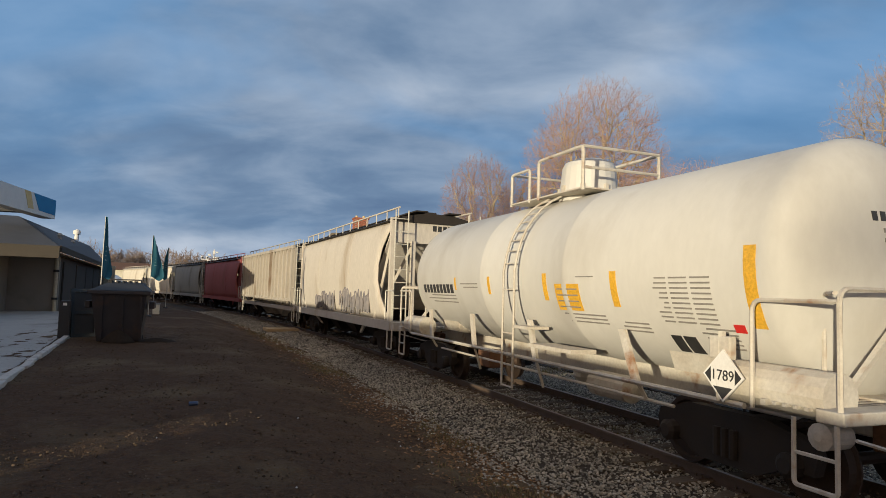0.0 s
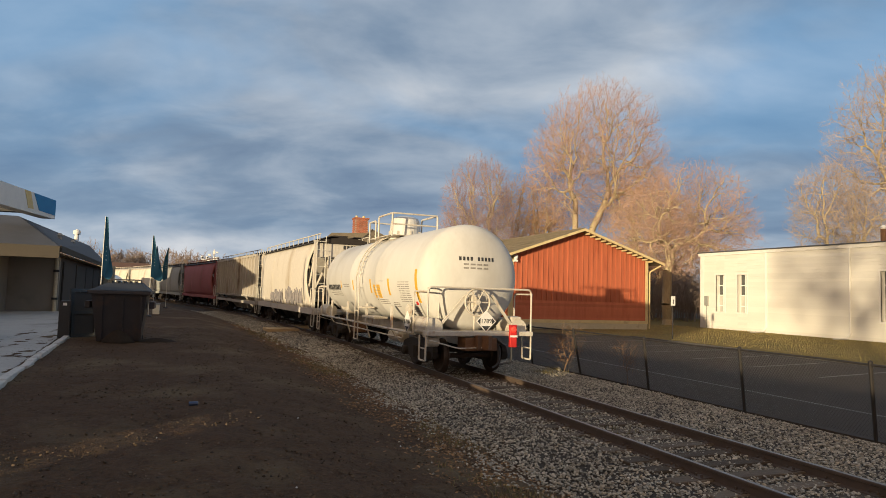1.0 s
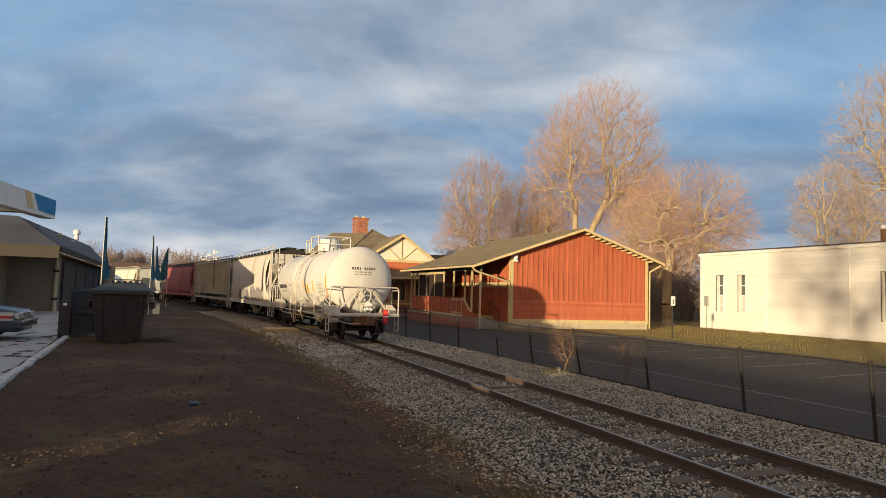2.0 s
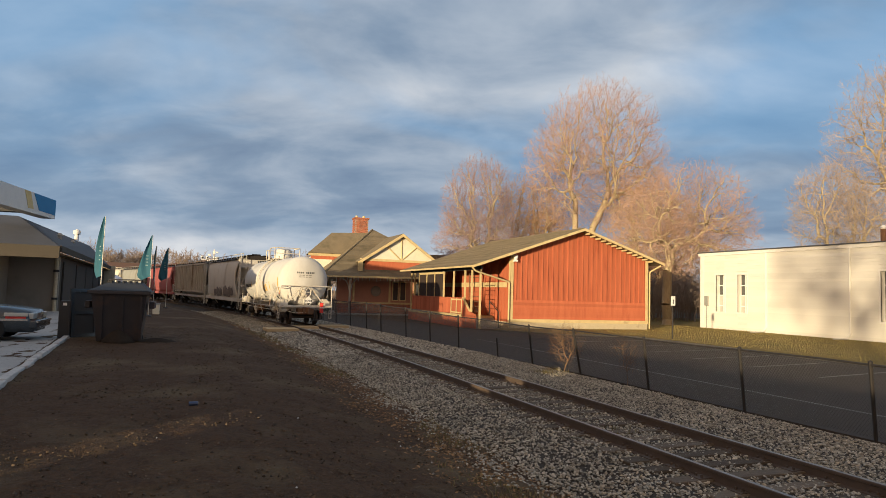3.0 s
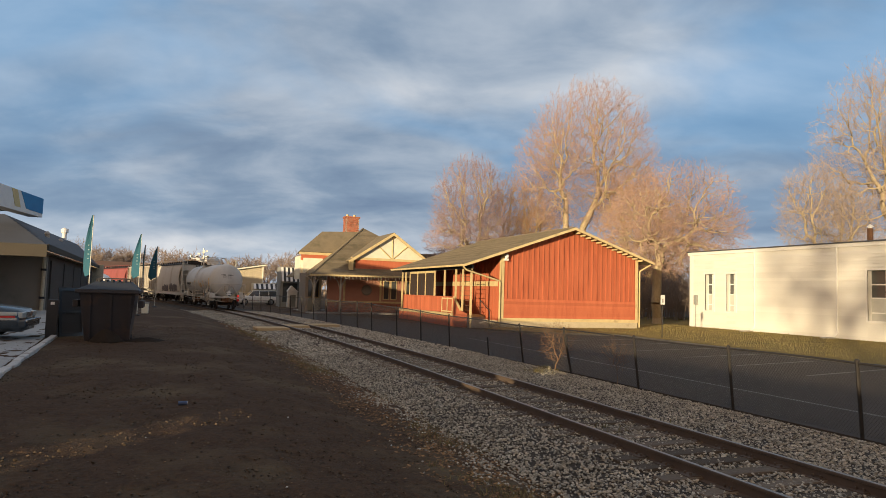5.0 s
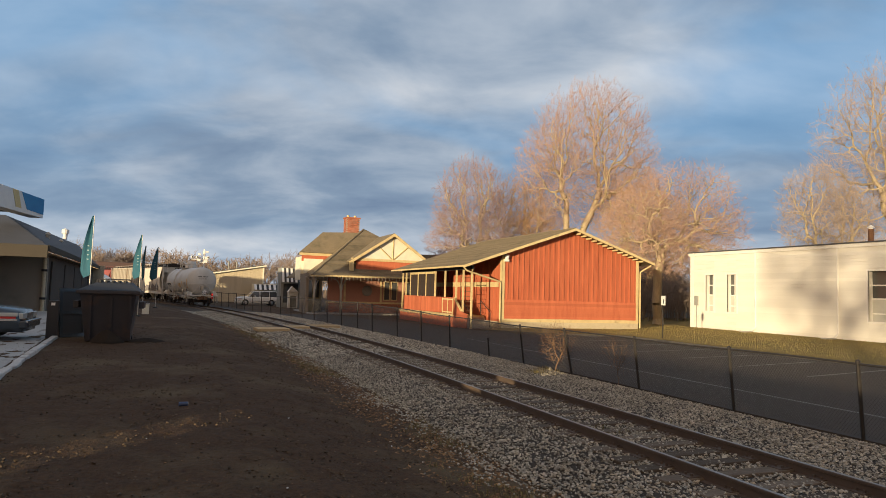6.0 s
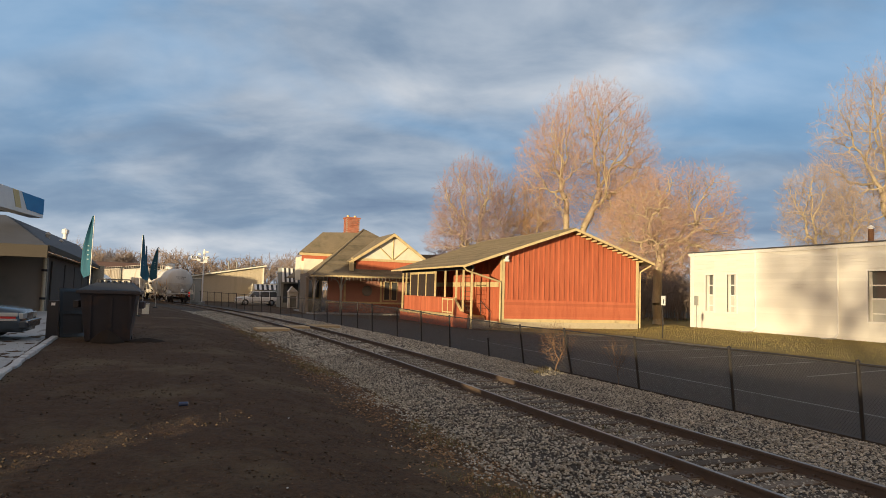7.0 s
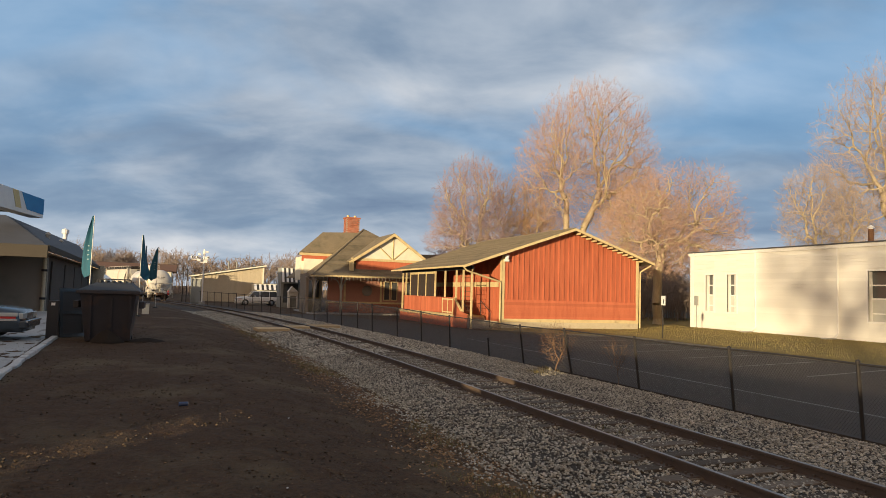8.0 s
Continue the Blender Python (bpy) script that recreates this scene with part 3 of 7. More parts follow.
def build_parking():
    # asphalt beyond the fence, with its kerb and lawn
    bm = bmesh.new()
    extrude(bm, [(11.05, -14, -0.29), (30, -14, -0.29), (24.4, 17, -0.29), (24.6, 31.5, -0.29), (20, 33.5, -0.29), (17.5, 36.5, -0.29), (12.5, 58, -0.29), (7.6, 58, -0.29), (9.9, 36, -0.29), (11.05, 16, -0.29)], (0, 0, 0.05))
    alone("parking_lot", bm, M_ASPHALT, "dark worn asphalt car park behind the fence", "car park", kind="structure")
    park = thing("parking_lines", "faded painted bay lines on the asphalt", "road marking", (18, 15, -0.236), kind="structure")
    for i in range(13):
        y = -2 + 2.75 * i
        bm = bmesh.new()
        extrude(bm, [(18.6, y, -0.238), (23.7, y + 0.9, -0.238), (23.7, y + 1.0, -0.238), (18.6, y + 0.1, -0.238)], (0, 0, 0.004))
        part("line", bm, M_PAINTLINE, park)
    bm = bmesh.new()
    extrude(bm, [(13.6, -10, -0.238), (13.7, -10, -0.238), (13.7, 30, -0.238), (13.6, 30, -0.238)], (0, 0, 0.004))
    part("line", bm, M_PAINTLINE, park)
    bm = bmesh.new()
    extrude(bm, [(30.2, -14, -0.3), (60, -14, -0.3), (60, 70, -0.3), (31.5, 70, -0.3), (31.5, 38.5, -0.3), (26, 38.5, -0.3), (20.3, 38.5, -0.3), (18, 37, -0.3), (20.2, 33.9, -0.3), (24.8, 31.8, -0.3), (24.7, 17, -0.3)], (0, 0, 0.13))
    alone("lawn", bm, M_GRASSY, "thin yellowing lawn beside the white building", "lawn", kind="structure")
    bm = bmesh.new()
    loft(bm, [[(x - 0.06, y, -0.3), (x + 0.06, y, -0.3), (x + 0.06, y, -0.16), (x - 0.06, y, -0.16)] for x, y in ((30.1, -14), (24.5, 17), (24.7, 31.6), (20.1, 33.7), (17.7, 36.8))])
    alone("kerb", bm, M_KERBDARK, "worn dark concrete kerb between car park and lawn", "kerb", kind="structure")


def build_fence():
    fe = thing("chain_link_fence", "dark chain-link fence with steel posts and top rail", "fence", (10.85, 18, -0.25))
    xf = lambda y: track_x(y) + 4.22 - 0.32 * step(9, 25, y)
    top = lambda y: 1.05 + 0.26 * step(20, 38, y) + 0.02 * math.sin(y * 0.9)
    leans = {7.6: -0.13, 10.4: -0.16, 13.4: -0.19, 16.3: -0.33, 19.0: -0.21}
    ys = [-7.6, -4.55, -1.5, 1.5, 4.55, *leans, 24.8, 27.9, 31.0, 34.8, 37.3] + [40.4 + 3.05 * i for i in range(16)]
    over = lambda y: float(np.interp(y, [*leans, 24.8], [*leans.values(), -0.09]))
    for y in ys:
        x, a = xf(y), over(y)
        part("post", tubed([(x, y, -0.42), (x + a, y, top(y) + 0.03)], 0.034, 8), M_GALV, fe)
        part("post_cap", lathed([(top(y) + 0.02, 0.04), (top(y) + 0.05, 0.04), (top(y) + 0.075, 0.015)], 8, "z", (x + a, y, 0)), M_GALV, fe)
    part("post", tubed([(xf(21.4), 21.4, -0.42), (xf(21.4) - 0.09, 21.4, 0.46)], 0.03, 8), M_GALV, fe, "broken short fence post")
    part("top_rail", tubed([(xf(y) + over(y), y, top(y)) for y in np.arange(-8, 87, 1.5)], 0.022, 6), M_GALV, fe, "long dark top rail")
    V, F = [], []

    def wire(p, q, r):
        i = len(V)
        p, q = np.array(p), np.array(q)
        d = (q - p) / np.linalg.norm(q - p)
        n1 = np.array((1.0, 0, 0))
        n2 = np.cross(d, n1)
        for c in (p, q):
            for k in range(3):
                V.append(c + r * (n1 * math.cos(2.094 * k) + n2 * math.sin(2.094 * k)))
        for k in range(3):
            F.append((i + k, i + (k + 1) % 3, i + 3 + (k + 1) % 3, i + 3 + k))
    y = 2.0
    while y < 46:
        g = 0.062 if y < 30 else 0.09
        h = 1.25
        for s in (1, -1):
            z0 = -0.2
            y1 = y + s * h * 0.8
            wire((xf(y) + 0.012 * s, y, z0), (xf(y1) + over(y1) + 0.012 * s, y1, top(y1) - 0.01), 0.004 if y < 30 else 0.0045)
        y += g
    joined("wire_mesh", V, F, M_WIRE, "diamond wire mesh between the posts", parent=fe, kind="")


build_ground()
build_bed()
build_track()
build_parking()
build_fence()


# ---- red freight depot ----
def build_depot():
    gx0, gx1, gy, yb = 20.0, 31.5, 38.6, 53.2
    rx, rz = 25.4, 6.93
    dp = thing("freight_depot", "red board-and-batten wooden depot with cream trim and shingled gable roof", "building", (25.8, 47, -0.2))
    zr = lambda x: rz - (rx - x) * 0.347 if x < rx else rz - (x - rx) * 0.313
    # walls with thickness
    bm = bmesh.new()
    extrude(bm, [(gx0, gy, 0.25), (gx1, gy, 0.25), (gx1, gy, zr(gx1) - 0.12), (rx, gy, rz - 0.12), (gx0, gy, zr(gx0) - 0.12)], (0, 0.2, 0))
    wall = part("wall", bm, M_REDWOOD, dp, "red painted gable wall")
    part("wall", boxed(gx1 - 0.2, gx1, gy + 0.2, yb, 0.25, zr(gx1) - 0.12), M_REDWOOD, dp)
    bm = bmesh.new()
    extrude(bm, [(gx0, yb, 0.25), (gx1, yb, 0.25), (gx1, yb, zr(gx1) - 0.12), (rx, yb, rz - 0.12), (gx0, yb, zr(gx0) - 0.12)], (0, 0.2, 0))
    part("wall", bm, M_REDWOOD, dp)
    # track-side wall, set back under the porch roof, with a door and windows
    for y0, y1, z0, z1 in ((gy + 0.2, 44.2, 0.25, 4.9), (44.2, 46.4, 3.3, 4.9), (46.4, yb, 0.25, 4.9)):
        part("wall", boxed(gx0, gx0 + 0.2, y0, y1, z0, z1), M_REDWOOD, dp)
    for y in np.arange(39.3, 52.8, 0.52):
        if not 43.9 < y < 46.5:
            part("batten", boxed(gx0 - 0.03, gx0, y, y + 0.07, 0.6, 4.4), M_REDWOOD, dp)
    part("door", boxed(gx0 + 0.05, gx0 + 0.12, 44.2, 46.4, 0.25, 3.3), M_REDWOOD, dp, "red boarded sliding freight door")
    # battens on the gable
    n = 28
    for i in range(1, n):
        x = gx0 + (gx1 - gx0) * i / n
        bm = boxed(x - 0.045, x + 0.045, gy - 0.055, gy, 1.78, zr(x) - 0.2)
        part("batten", bm, M_REDWOOD, wall)
    # horizontal boards below
    for i in range(7):
        z = 0.47 + i * 0.187
        bm = bmesh.new()
        extrude(bm, [(gx0 + 0.16, gy, z), (gx0 + 0.16, gy - 0.035, z), (gx0 + 0.16, gy - 0.012, z + 0.18), (gx0 + 0.16, gy, z + 0.18)], (gx1 - gx0 - 0.32, 0, 0))
        part("board", bm, M_REDWOOD, wall)
    part("skirt_board", boxed(gx0 - 0.02, gx1 + 0.02, gy - 0.045, gy, 0.24, 0.46), M_CREAM, dp, "cream skirt board")
    part("foundation", boxed(gx0 + 0.02, gx1 - 0.02, gy - 0.02, yb, -0.4, 0.25), M_FOUND, dp, "pale concrete foundation")
    for x in (gx0, gx1 - 0.2):
        part("corner_trim", boxed(x - 0.02, x + 0.2, gy - 0.05, gy, 0.46, zr(x) - 0.16), M_CREAM, dp, "cream corner board")
    part("corner_trim", boxed(gx0 - 0.05, gx0, gy - 0.05, gy + 0.18, 0.46, 4.6), M_CREAM, dp)
    # roof: two slabs with thickness, overhanging
    yo, e0, e1 = gy - 0.75, 16.8, 32.4
    for xe in (e0, e1):
        bm = bmesh.new()
        extrude(bm, [(xe, yo, zr(xe)), (rx, yo, rz), (rx, yo, rz - 0.12), (xe, yo, zr(xe) - 0.12)], (0, yb + 0.3 - yo, 0))
        roof = part("roof", bm, M_SHINGLE, dp, "brown shingled roof slope")
        # shingle courses
        k = 46
        for i in range(k):
            a, b = i / k, (i + 1) / k
            x0, x1 = xe + (rx - xe) * a, xe + (rx - xe) * b
            bm = bmesh.new()
            extrude(bm, [(x0, yo - 0.01, zr(x0) + 0.002), (x0, yo - 0.01, zr(x0) + 0.022), (x1, yo - 0.01, zr(x1) + 0.006), (x1, yo - 0.01, zr(x1) + 0.002)], (0, yb + 0.3 - yo, 0))
            part("shingle_course", bm, M_SHINGLE, roof)
        bm = bmesh.new()
        extrude(bm, [(xe, yo - 0.06, zr(xe) + 0.01), (rx, yo - 0.06, rz + 0.01), (rx, yo - 0.06, rz - 0.17), (xe, yo - 0.06, zr(xe) - 0.16)], (0, 0.05, 0))
        part("barge_board", bm, M_CREAM, dp, "cream barge board along the gable")
    part("gutter", loft(bmesh.new(), [[(e0 - 0.11, y, 3.95), (e0, y, 3.95), (e0, y, 3.83), (e0 - 0.08, y, 3.83)] for y in (yo, yb + 0.2)]), M_CREAM, dp, "cream eaves gutter")
    part("ridge_cap", tubed([(rx, yo, rz + 0.02), (rx, yb + 0.3, rz + 0.02)], 0.05, 6), M_SHINGLE, dp)
    for i in range(13):
        x = gx1 - 0.1 - i * 0.46
        part("rafter_tail", boxed(x - 0.04, x + 0.04, yo + 0.12, gy - 0.06, zr(x) - 0.25, zr(x) - 0.13), M_CREAM, dp, "cream rafter end under the gable")
    # porch: deck, low boarded wall, slim posts, dark glazing in its far half
    px = 17.6
    part("porch_deck", boxed(px - 0.08, gx0, 41.2, yb, 0.38, 0.55), M_CREAM, dp, "cream edged porch deck")
    part("porch_base", boxed(px - 0.02, px + 0.12, 40.9, yb, -0.3, 0.38), M_REDWOOD, dp, "red boards below the porch deck")
    part("porch_wall", boxed(px, px + 0.1, 41.2, 52.3, 0.55, 1.74), M_REDWOOD, dp, "low red boarded porch wall")
    for i in range(42):
        y = 43.4 + i * 0.21
        part("board", boxed(px - 0.02, px, y, y + 0.17, 0.64, 1.72), M_REDWOOD, dp)
    part("porch_cap", boxed(px - 0.03, px + 0.14, 41.15, 52.3, 1.74, 1.79), M_REDWOOD, dp)
    part("porch_skirt", boxed(px - 0.06, px - 0.022, 41.2, yb, 0.42, 0.62), M_CREAM, dp, "cream board along the deck edge")
    posts = (38.6, 40.0, 41.2, 43.3, 45.3, 47.25, 49.1, 51.0, 52.2, 53.1)
    for y in posts:
        part("post", boxed(px + 0.1, px + 0.21, y - 0.055, y + 0.055, -0.25 if y < 41 else 0.55, 3.98), M_CREAM, dp, "slim cream porch post")
    part("porch_beam", boxed(px + 0.08, px + 0.22, 38.4, yb, 3.72, 3.95), M_DARK, dp, "dark beam under the eaves")
    for y0, y1 in zip(posts[4:], posts[5:8]):
        w = part("window", boxed(px + 0.13, px + 0.17, y0 + 0.06, y1 - 0.06, 3.55, 3.72), M_CREAM, dp, "dark porch glazing between posts")
        part("pane", boxed(px + 0.14, px + 0.155, y0 + 0.06, y1 - 0.06, 1.8, 3.55), M_SCREEN, w)
        part("glazing_bar", boxed(px + 0.125, px + 0.175, (y0 + y1) / 2 - 0.025, (y0 + y1) / 2 + 0.025, 1.8, 3.55), M_DARK, w)
    part("mid_rail", boxed(gx0 - 0.06, gx0 - 0.03, 39, 50.6, 2.6, 2.95), M_CREAM, dp, "cream band along the wall")
    for y0 in (41.35, 42.3):
        for z in (0.68, 1.6):
            part("gate_rail", boxed(px - 0.05, px - 0.022, y0, y0 + 0.85, z, z + 0.09), M_CREAM, dp)
    for y in (41.25, 42.2, 43.2):
        part("gate_stile", boxed(px - 0.055, px - 0.022, y, y + 0.09, 0.63, 1.72), M_CREAM, dp)
    # steps with rails
    for i in range(4):
        part("step", boxed(px + 0.22, gx0 - 0.1, 39.85 + i * 0.33, 40.18 + i * 0.33 if i < 3 else 41.2, -0.3, -0.1 + i * 0.17), M_CONCRETE, dp, "grey porch step")
    for x in (px + 0.6, gx0 - 0.25):
        part("hand_rail", tubed(rounded([(x, 39.75, -0.2), (x, 39.75, 0.85), (x, 41.3, 1.6), (x, 41.3, 0.55)], 0.1), 0.028, 6), M_DARK, dp, "dark pipe stair rail")
    bm = bmesh.new()
    extrude(bm, [(px, 41.2, 1.74), (px, 40.0, 0.86), (px, 39.0, 0.7), (px, 39.0, -0.25), (px, 41.2, -0.25)], (0.08, 0, 0))
    part("stair_cheek", bm, M_REDWOOD, dp, "red boarded side of the steps")
    bm = bmesh.new()
    extrude(bm, [(px - 0.03, 41.2, 1.82), (px - 0.03, 40.0, 0.94), (px - 0.03, 40.0, 0.86), (px - 0.03, 41.2, 1.74)], (0.14, 0, 0))
    part("stair_cap", bm, M_CREAM, dp)
    # lattice rack by the corner
    rack = part("rack", tubed([(px + 0.4, 41.0, 0.3), (px + 0.4, 41.0, 3.5)], 0.03, 6), M_RUSTY, dp, "reddish metal lattice rack")
    for y in (39.3, 40.15):
        part("bar", tubed([(px + 0.4, y, 0.3), (px + 0.4, y, 3.5)], 0.025, 6), M_RUSTY, rack)
    for i in range(8):
        part("bar", tubed([(px + 0.4, 39.3, 0.9 + i * 0.33), (px + 0.4, 41.0, 0.9 + i * 0.33)], 0.025, 6), M_RUSTY, rack)
    # downspout across the porch opening, and the lamp
    part("downspout", tubed(rounded([(16.85, gy - 0.6, 3.85), (17.1, gy - 0.55, 3.6), (gx0 - 0.15, gy - 0.12, 2.95), (gx0 - 0.15, gy - 0.12, -0.1)], 0.12), 0.06, 8), M_CREAM, dp, "cream downspout bent down to the corner")
    part("downspout", tubed(rounded([(32.3, gy - 0.5, 4.6), (gx1 + 0.1, gy - 0.1, 4.1), (gx1 + 0.1, gy - 0.1, -0.1)], 0.12), 0.055, 8), M_CREAM, dp)
    lamp = part("flood_lamp", boxed(gx0 + 0.12, gx0 + 0.4, gy - 0.3, gy - 0.03, 4.35, 4.5, bevel=0.03), M_WTRIM, dp, "small white flood lamp under the eaves")
    part("reflector", lathed([(4.5, 0.1), (4.62, 0.16), (4.78, 0.16), (4.83, 0.08)], 12, "z", (gx0 + 0.26, gy - 0.2, 0)), M_WTRIM, lamp)


def build_white():
    x0, y0, y1, zt = 40.3, 8.0, 42.4, 6.12
    wb = thing("white_building", "long low white-sided building with a flat roof", "building", (x0, 26, -0.2))
    holes = [(39.9, 40.8, 1.25, 4.25), (37.65, 38.55, 1.25, 4.25), (25.3, 27.2, 1.1, 4.3), (16.2, 18.1, 1.1, 4.3)]
    cuts = sorted({y0, y1, *[v for h in holes for v in h[:2]]})
    for a, b in zip(cuts, cuts[1:]):
        h = next((h for h in holes if h[0] <= a and b <= h[1]), None)
        for z0, z1 in ((-0.35, zt),) if not h else ((-0.35, h[2]), (h[3], zt)):
            part("wall", boxed(x0, x0 + 0.2, a, b, z0, z1), M_WHITE, wb, "white wall")
    part("wall", boxed(x0, x0 + 22, y1, y1 + 0.2, -0.35, zt), M_WHITE, wb)
    part("wall", boxed(x0, x0 + 22, y0 - 0.2, y0, -0.35, zt), M_WHITE, wb)
    part("wall", boxed(x0 + 22, x0 + 22.2, y0, y1, -0.35, zt), M_WHITE, wb)
    # lapped siding
    k = 27
    for i in range(k):
        z = -0.15 + (zt - 0.4) * i / k
        h = (zt - 0.4) / k
        for a, b in zip(cuts, cuts[1:]):
            hh = next((q for q in holes if q[0] <= a and b <= q[1]), None)
            if hh and z + h > hh[2] - 0.05 and z < hh[3] + 0.05:
                continue
            bm = bmesh.new()
            extrude(bm, [(x0, a, z), (x0 - 0.06, a, z), (x0 - 0.008, a, z + h), (x0, a, z + h)], (0, b - a, 0))
            part("siding_board", bm, M_WHITE, wb)
    part("cornice", boxed(x0 - 0.12, x0 + 0.25, y0 - 0.3, y1 + 0.3, zt - 0.24, zt), M_WTRIM, wb, "white metal roof edge")
    part("roof", boxed(x0 - 0.2, x0 + 22.3, y0 - 0.35, y1 + 0.35, zt, zt + 0.09), M_DARKROOF, wb, "dark flat roof")
    part("base_trim", boxed(x0 - 0.05, x0, y0, y1, -0.33, -0.16), M_WTRIM, wb)
    part("corner_trim", boxed(x0 - 0.06, x0 + 0.05, y1 - 0.25, y1 + 0.03, -0.2, zt - 0.24), M_WTRIM, wb, "white corner post")
    for y in (35.8, 29.2, 22.5, 15.5):
        part("downspout", tubed(rounded([(x0 - 0.1, y, zt - 0.25), (x0 - 0.1, y, 0.15), (x0 - 0.45, y, -0.08)], 0.12), 0.06, 8), M_WTRIM, wb, "white downspout")
    for i, (a, b, z0, z1) in enumerate(holes):
        w = part("window", boxed(x0 - 0.07, x0 - 0.045, a - 0.1, b + 0.1, z1, z1 + 0.12), M_WTRIM, wb, "white framed sash window")
        for q in ((a - 0.1, a, z0 - 0.1, z1), (b, b + 0.1, z0 - 0.1, z1), (a, b, z0 - 0.12, z0)):
            part("frame", boxed(x0 - 0.07, x0 + 0.04, q[0], q[1], q[2], q[3]), M_WTRIM, w)
        part("reveal", boxed(x0 + 0.2, x0 + 0.42, b, b + 0.06, z0, z1), M_WTRIM, w, "white window reveal")
        part("reveal", boxed(x0 + 0.2, x0 + 0.42, a - 0.06, a, z0, z1), M_WTRIM, w)
        part("sill", boxed(x0 + 0.04, x0 + 0.42, a, b, z0 - 0.06, z0), M_WTRIM, w)
        part("pane", boxed(x0 + 0.38, x0 + 0.4, a, b, z0 + (z1 - z0) * 0.45, z1), M_GLASS, w, "dark upper glass")
        part("pane", boxed(x0 + 0.34, x0 + 0.36, a, b, z0, z0 + (z1 - z0) * 0.45), M_PALEGLASS, w, "pale lower sash with blind")
        part("mullion", boxed(x0 + 0.3, x0 + 0.37, (a + b) / 2 - 0.03, (a + b) / 2 + 0.03, z0, z1), M_WTRIM, w)
        for z in (z0 + (z1 - z0) * 0.45, z0 + (z1 - z0) * 0.72, z0 + 0.5):
            part("glazing_bar", boxed(x0 + 0.29, x0 + 0.37, a, b, z - 0.04, z + 0.04), M_WTRIM, w)
    part("meter_box", boxed(x0 - 0.2, x0 - 0.03, 41.6, 41.95, 1.7, 2.5, bevel=0.03), M_GREYCAR, wb, "grey electricity meter box")
    part("conduit", tubed([(x0 - 0.08, 41.8, 1.7), (x0 - 0.08, 41.8, -0.2)], 0.03), M_GREYCAR, wb)
    fl = part("flue", lathed([(zt + 0.09, 0.17), (zt + 1.0, 0.17)], 12, "z", (x0 + 1.2, 27.8, 0)), M_RUSTY, wb, "rusty orange roof flue")
    part("cowl", lathed([(zt + 1.0, 0.12), (zt + 1.1, 0.12), (zt + 1.1, 0.22), (zt + 1.26, 0.05)], 12, "z", (x0 + 1.2, 27.8, 0)), M_WTRIM, fl, "white flue cowl")
    for y in (35.8, 29.2):
        alone("splash_block", boxed(x0 - 1.5, x0 - 0.5, y - 0.2, y + 0.2, -0.2, -0.1, bevel=0.02), M_CONCRETE, "pale concrete splash block on the lawn", "splash block", "splash blocks")


# ---- old station beyond ----
def brick_mass(parent, x0, x1, y0, y1, z0, z1, face="y", bw=0.4, bh=0.14):
    """Brick faces, one object for each brick."""
    me = mesh_of("brick", boxed(-bw / 2 + 0.012, bw / 2 - 0.012, -0.02, 0.02, -bh / 2 + 0.01, bh / 2 - 0.01))
    me.materials.append(M_BRICK)
    places = []
    r, z = 0, z0 + bh / 2
    while z < z1:
        x = x0 + bw / 2 - (bw / 2 if r % 2 else 0)
        while x < x1 + bw / 4:
            if x - bw / 2 >= x0 - 0.01 and x + bw / 2 <= x1 + 0.01:
                places.append(Matrix.Translation((x, y0 - 0.012, z)))
            x += bw
        x = y0 + bw / 2 - (0 if r % 2 else bw / 2)
        while face == "xy" and x < y1 + bw / 4:
            if x - bw / 2 >= y0 - 0.01 and x + bw / 2 <= y1 + 0.01:
                places.append(Matrix.Translation((x0 - 0.012, x, z)) @ Matrix.Rotation(radians(90), 4, "Z"))
            x += bw
        r, z = r + 1, z + bh
    pieces("brick", me, M_BRICK, parent, places[:300])


